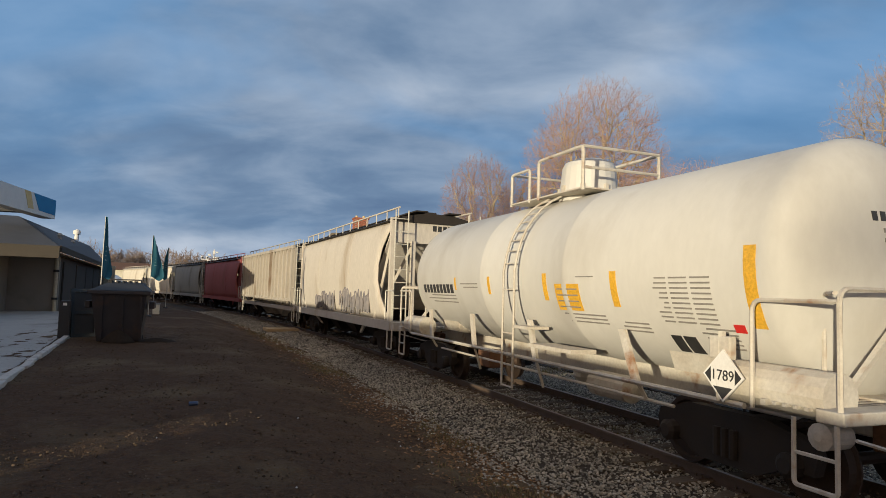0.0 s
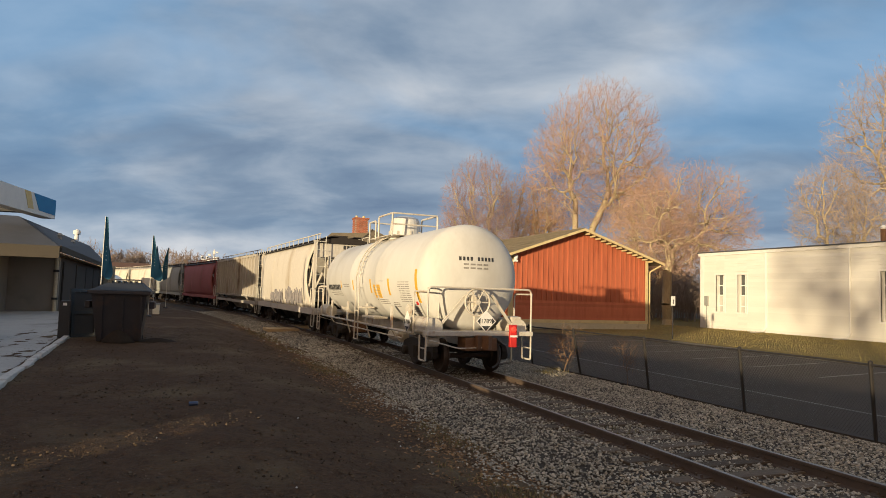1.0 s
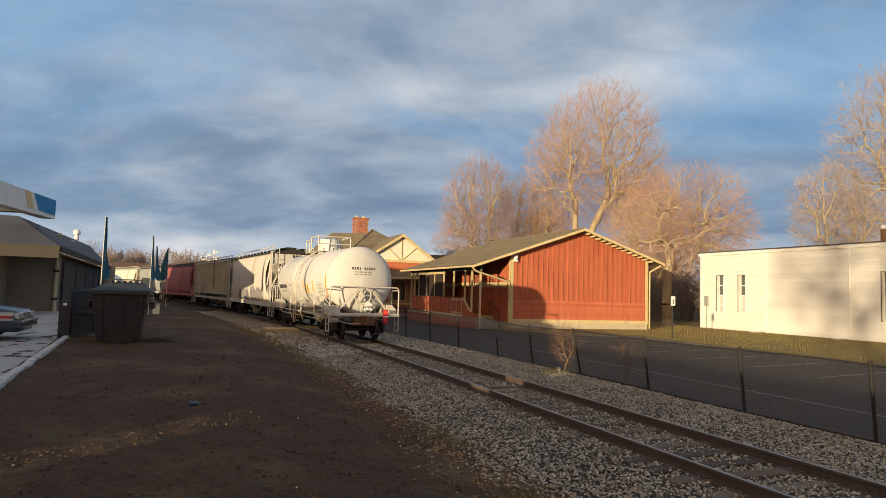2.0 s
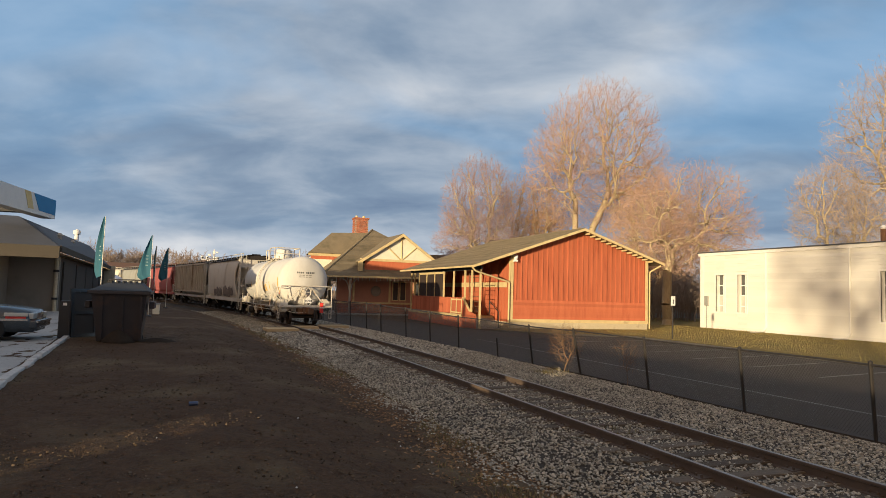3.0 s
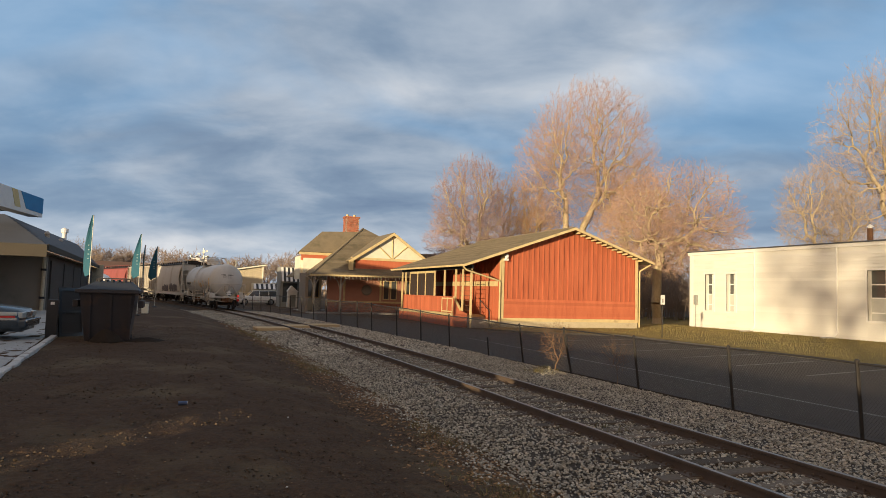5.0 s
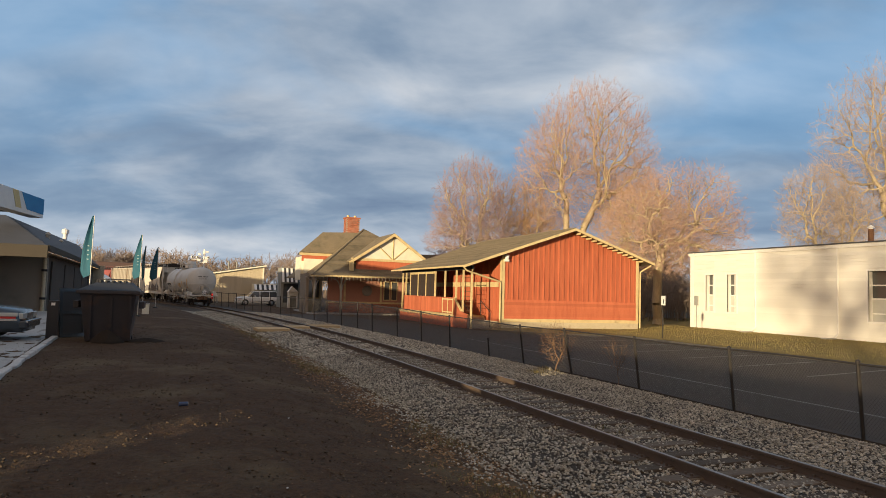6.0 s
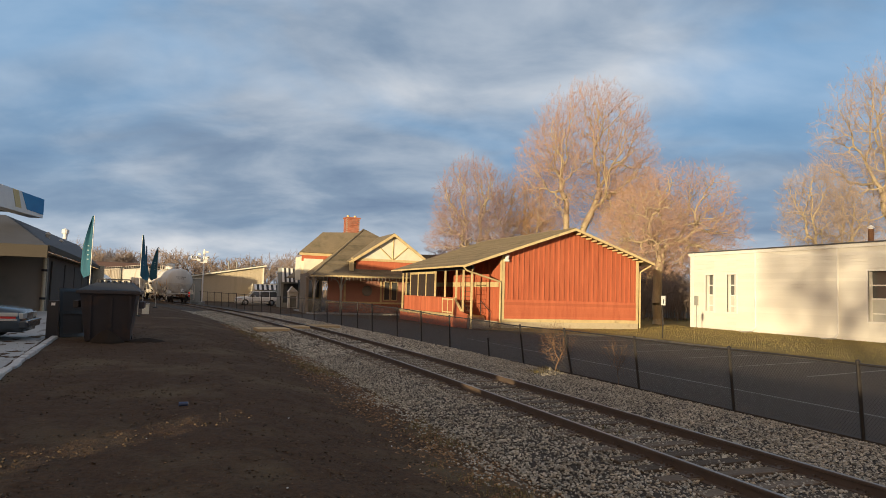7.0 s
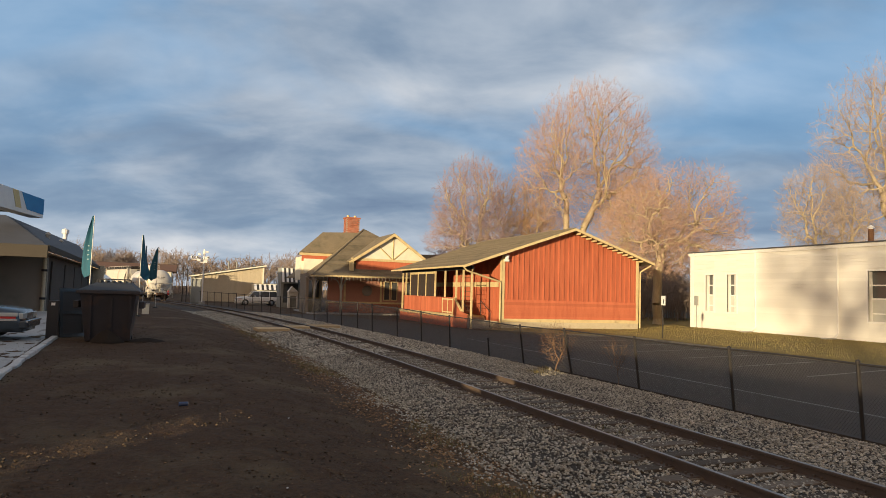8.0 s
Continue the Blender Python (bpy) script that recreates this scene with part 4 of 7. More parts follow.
def build_station():
    st = thing("railway_station", "old brick and plaster railway station with shingled hip roof", "building", (17, 66, -0.2))
    fy = 63.0
    part("wall", boxed(13.2, 26.0, fy, fy + 0.3, 0.75, 4.2), M_STATIONWALL, st, "dark brown shaded wall")
    base = part("brick_base", boxed(13.1, 26.0, fy - 0.1, fy + 0.35, -0.4, 0.75), M_MORTAR, st, "orange brick wall base")
    brick_mass(base, 13.1, 23.0, fy - 0.1, fy, -0.2, 0.75)
    part("sill_band", boxed(13.0, 26.0, fy - 0.16, fy, 0.75, 0.93), M_CREAM, st)
    part("wall", boxed(10.9, 11.2, 62.5, 66.0, -0.4, 3.6), M_STORE, st, "grey side wall")
    part("wall", boxed(11.2, 13.2, 66.0, 66.3, -0.4, 5.2), M_PALE, st, "pale plaster wall")
    for x in (11.7, 12.4):
        w = part("window", boxed(x, x + 0.55, 65.95, 66.0, 1.1, 3.1), M_CREAM, st)
        part("pane", boxed(x + 0.08, x + 0.47, 65.92, 65.946, 1.2, 3.0), M_GLASS, w)
    for x in (18.95, 19.75, 21.3):
        w = part("window", boxed(x, x + 0.7, fy - 0.06, fy, 1.1, 3.1), M_CREAM, st, "cream framed tall window")
        part("pane", boxed(x + 0.1, x + 0.6, fy - 0.09, fy - 0.064, 1.2, 3.0), M_GLASS, w)
    # porch posts with curved brackets
    part("wreath", lathed([(-0.03, 0.3), (-0.06, 0.45), (0.0, 0.55), (0.06, 0.45), (0.03, 0.3)], 20, "y", (17.2, fy - 0.1, 2.05)), M_STORE, st, "dark round wreath on the wall")
    for x in (14.9, 18.7):
        part("pilaster", boxed(x - 0.1, x + 0.1, fy - 0.08, fy, 0.93, 3.6), M_CREAM, st)
    for x in (11.5, 14.1, 22.4):
        part("post", boxed(x - 0.09, x + 0.09, 61.1, 61.28, -0.3, 3.4), M_POSTGREY, st, st, "cream porch post")
        for s in (-1, 1):
            part("bracket", tubed([(x + s * (0.1 + 0.9 * (1 - math.cos(a))), 61.2, 2.1 + 1.15 * math.sin(a)) for a in np.linspace(0, 1.45, 7)], 0.055, 6), M_POSTGREY, st, "curved eaves bracket")
    # skirt roof, gable, main hip roof
    def slab(pts, label=""):
        part("roof", extrude(bmesh.new(), pts, (0, 0, -0.14)), M_SHINGLE, st, label)
    slab([(11.1, 60.6, 3.4), (26.5, 60.6, 3.6), (18.3, 68.6, 8.84), (18.0, 68.6, 8.84)], "brown shingled front roof slope")
    slab([(11.1, 60.6, 3.4), (18.0, 68.6, 8.84), (18.0, 69.0, 8.84), (11.1, 77, 3.4)])
    slab([(26.5, 60.6, 3.6), (26.5, 77, 3.6), (18.3, 69.0, 8.84), (18.3, 68.6, 8.84)])
    slab([(18.5, 74, 6.6), (33, 74, 6.9), (33, 72, 5.6), (18.5, 72, 5.6)], "dark rear roof")
    part("wall", boxed(19, 32.8, 74, 74.2, -0.3, 6.5), M_STATIONWALL, st)
    part("hip_cap", tubed([(11.1, 60.6, 3.44), (18.1, 68.6, 8.88)], 0.11, 6), M_SHINGLE, st)
    for i in range(22):
        f0, f1 = i / 22, (i + 1) / 22
        xl, xr = lambda f: 11.1 + 6.9 * f, lambda f: 26.5 - 8.2 * f
        part("shingle_course", extrude(bmesh.new(), [(xl(f0), 60.6 + 8 * f0, 3.42 + 5.44 * f0), (xr(f0), 60.6 + 8 * f0, 3.62 + 5.24 * f0), (xr(f1), 60.6 + 8 * f1, 3.605 + 5.24 * f1), (xl(f1), 60.6 + 8 * f1, 3.405 + 5.44 * f1)], (0, -0.006, 0.02)), M_SHINGLE, st)
    n = 42
    for i in range(n):
        x = 11.1 + i * 0.365
        part("fascia_drop", boxed(x, x + 0.06, 60.53, 60.57, 2.9 + 0.2 * ((i * 7) % 5) / 5 + i * 0.006, 3.32 + i * 0.006), M_POSTGREY, st)
    part("fascia", loft(bmesh.new(), [[(10.95, 60.5, 3.26), (10.95, 60.62, 3.26), (10.95, 60.62, 3.42), (10.95, 60.5, 3.42)], [(26.5, 60.5, 3.47), (26.5, 60.62, 3.47), (26.5, 60.62, 3.67), (26.5, 60.5, 3.67)]]), M_CREAM, st, "cream fascia")
    gy, px, pz, gl, gr, gz = 61.6, 19.4, 7.95, 14.95, 23.6, 5.1
    bm = bmesh.new()
    extrude(bm, [(gl + 0.4, gy, gz + 0.15), (gr - 0.4, gy, gz + 0.15), (px, gy, pz - 0.2)], (0, 0.2, 0))
    part("gable_panel", bm, M_PALE, st, "pale plaster gable with timber struts")
    for a, b in (((px, gz + 0.2), (px, pz - 0.4)), ((px - 0.1, gz + 0.2), (px - 1.6, 6.65)), ((px + 0.1, gz + 0.2), (px + 1.6, 6.65))):
        part("strut", tubed([(a[0], gy - 0.04, a[1]), (b[0], gy - 0.04, b[1])], 0.07, 4), M_CREAM, st)
    part("gable_band", boxed(gl + 0.2, gr - 0.2, gy - 0.06, gy + 0.2, gz - 0.05, gz + 0.2), M_CREAM, st)
    part("gable_wall", boxed(gl + 0.7, gr - 0.5, gy + 0.02, gy + 0.25, 3.9, gz - 0.05), M_REDWOOD, st)
    for e, q in ((gl, 1), (gr, -1)):
        bm = bmesh.new()
        extrude(bm, [(e, gy - 0.45, gz - 0.1), (px, gy - 0.45, pz), (px, gy - 0.45, pz - 0.3), (e, gy - 0.45, gz - 0.4)], (0, 0.12, 0))
        part("barge_board", bm, M_CREAM, st, "cream barge board")
        bm = bmesh.new()
        extrude(bm, [(e, gy - 0.4, gz - 0.08), (px, gy - 0.4, pz + 0.03), (px, gy - 0.4, pz - 0.1), (e, gy - 0.4, gz - 0.22)], (0, 8, 0))
        part("roof", bm, M_SHINGLE, st)
    part("gable_bracket", boxed(gl - 0.05, gl + 0.35, gy - 0.4, gy, 4.0, gz - 0.15), M_CREAM, st)
    hip = [(10.7, 66.0, 5.85), (17.5, 66.0, 5.85), (17.5, 71.5, 5.85), (11.4, 71.5, 5.85)]
    bm = bmesh.new()
    vs = [bm.verts.new(p) for p in hip]
    t0, t1, t2 = bm.verts.new((13.5, 68.4, 8.25)), bm.verts.new((17.9, 68.4, 8.5)), bm.verts.new((13.7, 69.4, 8.25))
    for f in ((vs[0], vs[1], t1, t0), (vs[3], vs[0], t0, t2), (vs[0], vs[3], vs[2], vs[1]), (t0, t1, t2), (vs[1], vs[2], t1), (vs[2], vs[3], t2, t1)):
        bm.faces.new(f)
    part("roof", bm, M_SHINGLE, st, "brown hipped main roof")
    part("fascia", boxed(10.75, 17.4, 66.1, 66.3, 5.55, 5.82), M_CREAM, st)
    part("band", boxed(11.0, 17.4, 66.15, 66.3, 4.95, 5.55), M_REDWOOD, st)
    part("upper_wall", boxed(10.9, 16, 66.3, 69.5, 3.0, 5.4), M_PALE, st)
    part("strut", tubed([(11.0, 66.26, 3.3), (12.2, 66.26, 4.8)], 0.08, 4), M_CREAM, st)
    ch = part("chimney", boxed(16.2, 17.7, 69.0, 70.2, 6.5, 10.05), M_MORTAR, st, "tall brick chimney")
    brick_mass(ch, 16.2, 17.7, 69.0, 70.2, 7.6, 10.05, "xy", 0.3, 0.125)
    part("chimney_cap", boxed(16.1, 17.8, 68.9, 70.3, 10.05, 10.2), M_BRICK, ch)
    for x in (16.4, 17.2):
        part("chimney_pot", lathed([(10.2, 0.17), (10.45, 0.14)], 10, "z", (x + 0.1, 69.6, 0)), M_CREAM, ch)
    part("floor_slab", boxed(11.0, 26.5, 60.4, 70, -0.4, -0.2), M_CONCRETE, st)


build_depot()
build_white()
build_station()


# ---- the train ----
def wheelset(parent, y):
    """One axle with its two wheels, turning about x."""
    ax = thing_part("wheelset", lathed([(-0.95, 0.07), (0.95, 0.07)], 10, "x"), M_WHEEL, parent, (0, y, 0.43))
    for s in (-1, 1):
        w = [(-0.07, 0.46), (-0.045, 0.46), (-0.035, 0.425), (0.065, 0.415), (0.065, 0.36), (0.03, 0.34), (0.03, 0.16), (0.09, 0.13), (0.09, 0.0)]
        bm = lathed([(-0.09, 0.02), (-0.09, 0.13), (-0.03, 0.16), (-0.03, 0.34), (-0.07, 0.36)] + w[:6], 28, "x")
        for k in range(4):
            a = k * math.pi / 2
            box(bm, 0.0, 0.036, 0.24 * math.cos(a) - 0.03, 0.24 * math.cos(a) + 0.03, 0.24 * math.sin(a) - 0.03, 0.24 * math.sin(a) + 0.03)
        bmesh.ops.scale(bm, vec=(s, 1, 1), verts=bm.verts)
        bmesh.ops.translate(bm, vec=(s * 0.76, 0, 0), verts=bm.verts)
        wh = part("wheel", bm, M_WHEEL, None, "")
        wh.parent = ax
    return ax


def thing_part(name, bm, material, parent, at, label=""):
    """A part with an origin of its own on its thing."""
    ob = part(name, bm, material, None, label)
    ob.parent = parent
    ob.location = at
    ORIGIN[ob] = Vector((0, 0, 0))
    return ob


WHEELS = []


def truck(car, y):
    bol = thing_part("truck", boxed(-1.05, 1.05, -0.2, 0.2, 0.45, 0.72, bevel=0.03), M_TRUCK, car, (0, y, 0), "four-wheeled steel truck")
    for s in (-1, 1):
        bm = bmesh.new()
        out = [(-1.15, 0.55), (-1.1, 0.68), (-0.55, 0.82), (0.55, 0.82), (1.1, 0.68), (1.15, 0.55), (1.1, 0.36), (0.78, 0.36), (0.42, 0.2), (-0.42, 0.2), (-0.78, 0.36), (-1.1, 0.36)]
        extrude(bm, [(s * 0.94, a, b) for a, b in out], (s * 0.14, 0, 0))
        part("side_frame", bm, M_TRUCK, bol)
        bm = bmesh.new()
        for k in (-0.12, 0.0, 0.12):
            lathe(bm, [(0.3, 0.05), (0.62, 0.05)], 8, "z", (s * 1.1, k, 0))
        part("spring", bm, M_TRUCK, bol)
        for q in (-0.87, 0.87):
            part("bearing_box", lathed([(s * 1.02, 0.13), (s * 1.18, 0.13), (s * 1.22, 0.08)], 12, "x", (0, q, 0.43)), M_TRUCK, bol)
    return [wheelset(bol, q) for q in (-0.87, 0.87)]


def coupler(car, y, s):
    bm = boxed(-0.12, 0.12, min(y, y - s * 0.7), max(y, y - s * 0.7), 0.74, 0.96, bevel=0.02)
    extrude(bm, [(-0.2, y, 0.68), (0.16, y, 0.68), (0.2, y + s * 0.2, 0.68), (0.05, y + s * 0.3, 0.68), (-0.05, y + s * 0.12, 0.68), (-0.2, y + s * 0.2, 0.68)], (0, 0, 0.34))
    part("coupler", bm, M_RUSTY, car, "rusty knuckle coupler")
    part("air_hose", tubed(rounded([(0.45, y - s * 0.2, 0.9), (0.5, y + s * 0.1, 0.7), (0.42, y + s * 0.16, 0.3), (0.2, y + s * 0.22, 0.22)], 0.15), 0.025, 6), M_DARK, car)


def shell_patch(bm, r, zc, y0, y1, a0, a1, side=-1, lift=0.006, n=6):
    """A thin curved plate that lies on the tank: y0..y1 along, angles in degrees above the middle."""
    rings = []
    for k in range(n + 1):
        a = radians(a0 + (a1 - a0) * k / n)
        c, s = math.cos(a), math.sin(a)
        rings.append([(side * (r + d) * c, y, zc + (r + d) * s) for d, y in ((-0.01, y0), (lift, y0), (lift, y1), (-0.01, y1))])
    return loft(bm, rings)


def build_tank_car():
    car = thing("tank_car", "white railway tank car with yellow bands and dome railing", "tank car", (0, 0, 0))
    r, zc, h = 1.45, 2.5, 6.5
    head = [(0.72 * (1 - math.cos(a)), max(0.02, r * math.sin(a))) for a in np.linspace(0.02, math.pi / 2, 11)]
    prof = [(-6.15 + a * 0.85, q) for a, q in head] + [(-1.9, r), (-1.85, r + 0.012), (-1.75, r + 0.012), (-1.7, r), (1.2, r), (1.25, r + 0.012), (1.35, r + 0.012), (1.4, r)] + [(5.9 - a, q) for a, q in head[::-1]]
    shell = part("tank_shell", lathed(prof, 56, "y", (0, 0, zc)), M_TANK, car, "weathered cream-white steel tank with shade dapples in its paint", smooth=True)
    # bands, stencilled panels and placards
    for y0, y1, a0, a1 in ((-5.5, -5.34, -29, 7), (-3.14, -3.0, -22, -2), (-1.27, -1.15, -20, -2), (0.9, 1.0, -17, -3), (2.64, 2.72, -14, -3)):
        part("yellow_band", shell_patch(bmesh.new(), r, zc, y0, y1, a0, a1), M_YELLOW, shell, "worn yellow band")
    part("warning_panel", shell_patch(bmesh.new(), r, zc, -2.2, -1.52, -26, -9), M_YELLOW, shell, "yellow warning panel")
    for i in range(4):
        part("text_bar", shell_patch(bmesh.new(), r, zc, -2.15, -1.57, -24 + 3.8 * i, -23.2 + 3.8 * i, lift=0.01, n=1), M_GREYINK, shell)
    rng = random.Random(12)
    for y0, y1, a0, n, da in ((-4.85, -3.85, -29, 10, 2.5), (-3.6, -3.0, -37, 3, 2.6), (-2.7, -1.6, -34, 3, 2.6), (2.75, 4.6, -26, 3, 3.2), (-5.05, -4.5, -42, 5, 2.6), (1.5, 2.4, -12, 2, 3), (-2.6, -2.1, -5, 1, 2)):
        for i in range(n):
            for p, q in ((0, 1),) if n < 8 else ((0, 0.3), (0.36, 0.66), (0.72, 1)):
                a = a0 + da * i
                e = y0 + (y1 - y0) * (q if q < 1 else rng.uniform(0.8, 1))
                part("text_bar", shell_patch(bmesh.new(), r, zc, y0 + (y1 - y0) * p, e, a, a + da * 0.3, lift=0.008, n=1), M_GREYINK, shell, "rows of small stencilled print as bars")
    for i in range(9):
        y = 4.75 - i * 0.22
        part("mark_bar", shell_patch(bmesh.new(), r, zc, y - 0.15, y, -17, -9, lift=0.009, n=2), M_INK, shell, "black reporting mark drawn as bars")
    part("dark_panel", shell_patch(bmesh.new(), r, zc, -4.1, -3.92, -48, -37), M_INK, shell)
    part("dark_panel", shell_patch(bmesh.new(), r, zc, -4.35, -4.14, -48, -37), M_INK, shell)
    part("red_panel", shell_patch(bmesh.new(), r, zc, -5.2, -5.05, -32, -28), M_REDPAINT, shell)
    # marks on the rear head
    def head_patch(x0, x1, z0, z1):
        depth = lambda x, z: -6.15 + 0.612 * (1 - math.sqrt(max(0, 1 - (x * x + z * z) / r ** 2)))
        return extrude(bmesh.new(), [(x, depth(x, z) - 0.008, zc + z) for x, z in ((x0, z0), (x1, z0), (x1, z1), (x0, z1))], (0, 0.02, 0))
    for i in range(10):
        if i != 4:
            x = -0.5 + i * 0.105
            part("mark_bar", head_patch(x, x + 0.06, 0.44, 0.54), M_INK, shell, "black reporting mark drawn as bars")
    for j in range(2):
        for i in range(4):
            x = -0.38 + i * 0.19
            part("text_bar", head_patch(x, x + 0.14, 0.22 + j * 0.1, 0.265 + j * 0.1), M_GREYINK, shell)
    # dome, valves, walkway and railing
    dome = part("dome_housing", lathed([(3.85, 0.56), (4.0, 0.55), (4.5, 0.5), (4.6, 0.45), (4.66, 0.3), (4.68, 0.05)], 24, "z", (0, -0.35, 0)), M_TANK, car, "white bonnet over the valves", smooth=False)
    for a in range(8):
        c, s = math.cos(a * 0.785), math.sin(a * 0.785)
        part("dome_clamp", boxed(0.55 * c - 0.035, 0.55 * c + 0.035, -0.35 + 0.55 * s - 0.035, -0.35 + 0.55 * s + 0.035, 3.98, 4.14), M_TANKFRAME, dome)
    part("dome_walkway", boxed(-0.82, 0.82, -1.38, 1.28, 3.93, 3.955), M_TANKFRAME, car, "grated platform round the dome")
    X, Y0, Y1, T = 0.8, -1.35, 1.25, 4.66
    for x in (-X, X):
        part("safety_rail", tubed(rounded([(x, Y0, 3.9), (x, Y0, T), (x, 0.15, T), (x, 0.15, 3.9)], 0.1), 0.034, 6), M_TANKFRAME, car, "white safety rail round the dome")
        part("safety_rail", tubed(rounded([(x, 0.5, 3.9), (x, 0.5, T - 0.1), (x, Y1, T - 0.1), (x, Y1, 3.9)], 0.08), 0.03, 6), M_TANKFRAME, car)
    for y, z in ((Y0, T), (Y1, T - 0.1), (Y0, 4.3)):
        part("safety_rail", tubed([(-X, y, z), (X, y, z)], 0.028, 6), M_TANKFRAME, car)
    # side ladders curving over the tank
    for s in (-1, 1):
        curve = [(s * 1.58, 0.45), (s * 1.58, 1.6), (s * 1.585, 2.5)] + [(s * (r + 0.11) * math.cos(a), zc + (r + 0.11) * math.sin(a)) for a in np.linspace(0.2, 1.15, 7)]
        lad = None
        for y in (-0.42, 0.0):
            p = part("ladder" if lad is None else "stile", tubed([(x, y, z) for x, z in curve], 0.022, 6), M_TANKFRAME, car if lad is None else lad, "white side ladder" if lad is None else "")
            lad = lad or p
        for i in range(12):
            t = i / 11 * (len(curve) - 1)
            k = min(int(t), len(curve) - 2)
            f = t - k
            x, z = curve[k][0] * (1 - f) + curve[k + 1][0] * f, curve[k][1] * (1 - f) + curve[k + 1][1] * f
            part("rung", tubed([(x, -0.42, z), (x, 0.0, z)], 0.016, 5), M_TANKFRAME, lad)
        part("step_plate", boxed(min(s * 1.2, s * 1.62), max(s * 1.2, s * 1.62), -1.0, -0.45, 1.5, 1.55), M_TANKFRAME, car)
        part("walk_board", boxed(min(s * 1.15, s * 1.6), max(s * 1.15, s * 1.6), -2.3, -1.0, 1.22, 1.28), M_TANKFRAME, car)
        # running rails and braces along the side
        part("side_rail", tubed([(s * 1.5, -5.4, 1.0), (s * 1.5, 5.4, 1.0)], 0.034, 6), M_TANKFRAME, car, "white side running rail")
        part("side_rail", tubed([(s * 1.35, -4.2, 0.78), (s * 1.35, 3.6, 0.78)], 0.022, 6), M_TANKFRAME, car)
        for y in (-3.7, -1.1, 1.4, 3.9):
            part("hanger", tubed([(s * 1.5, y, 1.0), (s * 1.35, y, 0.55 if abs(y) < 2 else 0.78)], 0.026, 5), M_TANKFRAME, car)
            bm = bmesh.new()
            extrude(bm, [(s * 1.44, y, 1.0), (s * 1.44, y + 0.14, 1.0), (s * 1.3, y + 0.62, 1.65), (s * 1.3, y + 0.48, 1.65)], (s * 0.05, 0, 0))
            part("brace", bm, M_TANKFRAME, car, "white diagonal brace")
        for e in (-1, 1):
            bm = bmesh.new()
            q = e * 4.15
            extrude(bm, [(s * 0.3, q - 0.5, 1.1), (s * 0.85, q - 0.5, 1.15), (s * 1.0, q - 0.5, 1.55), (s * 0.3, q - 0.5, 1.3)], (0, 1.0, 0))
            part("saddle", bm, M_TANKFRAME, car, "white saddle under the tank end")
            bm = bmesh.new()
            lathe(bm, [(-0.0, 0.24), (1.3, 0.24)], 14, "y", (s * 1.22, e * 5.6 - 0.65, 1.2))
            part("side_casing", bm, M_TANKFRAME, car)
    part("centre_sill", boxed(-0.3, 0.3, -6.3, 6.3, 0.72, 1.12, bevel=0.02), M_TANKFRAME, car, "rust-stained centre sill")
    part("outlet", lathed([(0.5, 0.16), (0.62, 0.26), (1.1, 0.26)], 14, "z", (0, -0.4, 0)), M_TANKFRAME, car)
    part("brake_reservoir", lathed([(-0.5, 0.05), (-0.45, 0.2), (0.45, 0.2), (0.5, 0.05)], 14, "y", (-0.75, -2.2, 0.72)), M_TANKFRAME, car, "brake air reservoir")
    part("brake_cylinder", boxed(-1.1, -0.7, 1.5, 2.1, 0.55, 0.9, bevel=0.04), M_RUSTY, car)
    # ends
    for e in (-1, 1):
        y = e * h
        part("end_sill", boxed(-1.52, 1.52, min(y, y - e * 0.28), max(y, y - e * 0.28), 1.0, 1.12, bevel=0.015), M_TANKFRAME, car, "white end sill")
        plat = part("end_platform", boxed(-1.5, 1.5, min(y - e * 0.84, y - e * 0.9), max(y - e * 0.84, y - e * 0.9), 1.05, 1.11), M_TANKFRAME, car, "grated end platform")
        for k in range(4):
            q = y - e * (0.4 + 0.12 * k)
            part("grating_bar", boxed(-1.48, 1.48, q - 0.022, q + 0.022, 1.07, 1.1), M_TANKFRAME, plat)
        for x in (-1.2, -0.6, 0.6, 1.2):
            part("crossbar", boxed(x - 0.03, x + 0.03, min(y - e * 0.28, y - e * 0.84), max(y - e * 0.28, y - e * 0.84), 1.01, 1.069), M_TANKFRAME, plat)
        bol = boxed(-0.45, 0.45, min(y, y - e * 0.5), max(y, y - e * 0.5), 0.62, 0.95, bevel=0.02)
        part("draft_gear", bol, M_RUSTY, car)
        part("end_rail", tubed(rounded([(-1.48, y - e * 0.06, 1.1), (-1.48, y - e * 0.06, 2.22), (1.48, y - e * 0.06, 2.22), (1.48, y - e * 0.06, 1.1)], 0.14), 0.026, 6), M_TANKFRAME, car, "white end hand rail")
        part("end_rail", tubed(rounded([(-0.95, y - e * 0.62, 1.1), (-0.95, y - e * 0.62, 2.18), (-1.48, y - e * 0.1, 2.18)], 0.16), 0.024, 6), M_TANKFRAME, car)
        for s in (-1, 1):
            part("end_rail", tubed(rounded([(s * 1.5, y - e * 0.06, 2.1), (s * 1.5, y - e * 1.0, 2.1), (s * 1.5, y - e * 1.0, 1.0)], 0.12), 0.024, 6), M_TANKFRAME, car)
            part("stirrup", tubed(rounded([(s * 1.5, y - e * 0.08, 1.0), (s * 1.5, y - e * 0.08, 0.38), (s * 1.5, y - e * 0.52, 0.38), (s * 1.5, y - e * 0.52, 1.0)], 0.05), 0.024, 6), M_TANKFRAME, car, "white step stirrup")
            part("stirrup_step", tubed([(s * 1.5, y - e * 0.08, 0.68), (s * 1.5, y - e * 0.52, 0.68)], 0.02, 5), M_TANKFRAME, car)
            bm = bmesh.new()
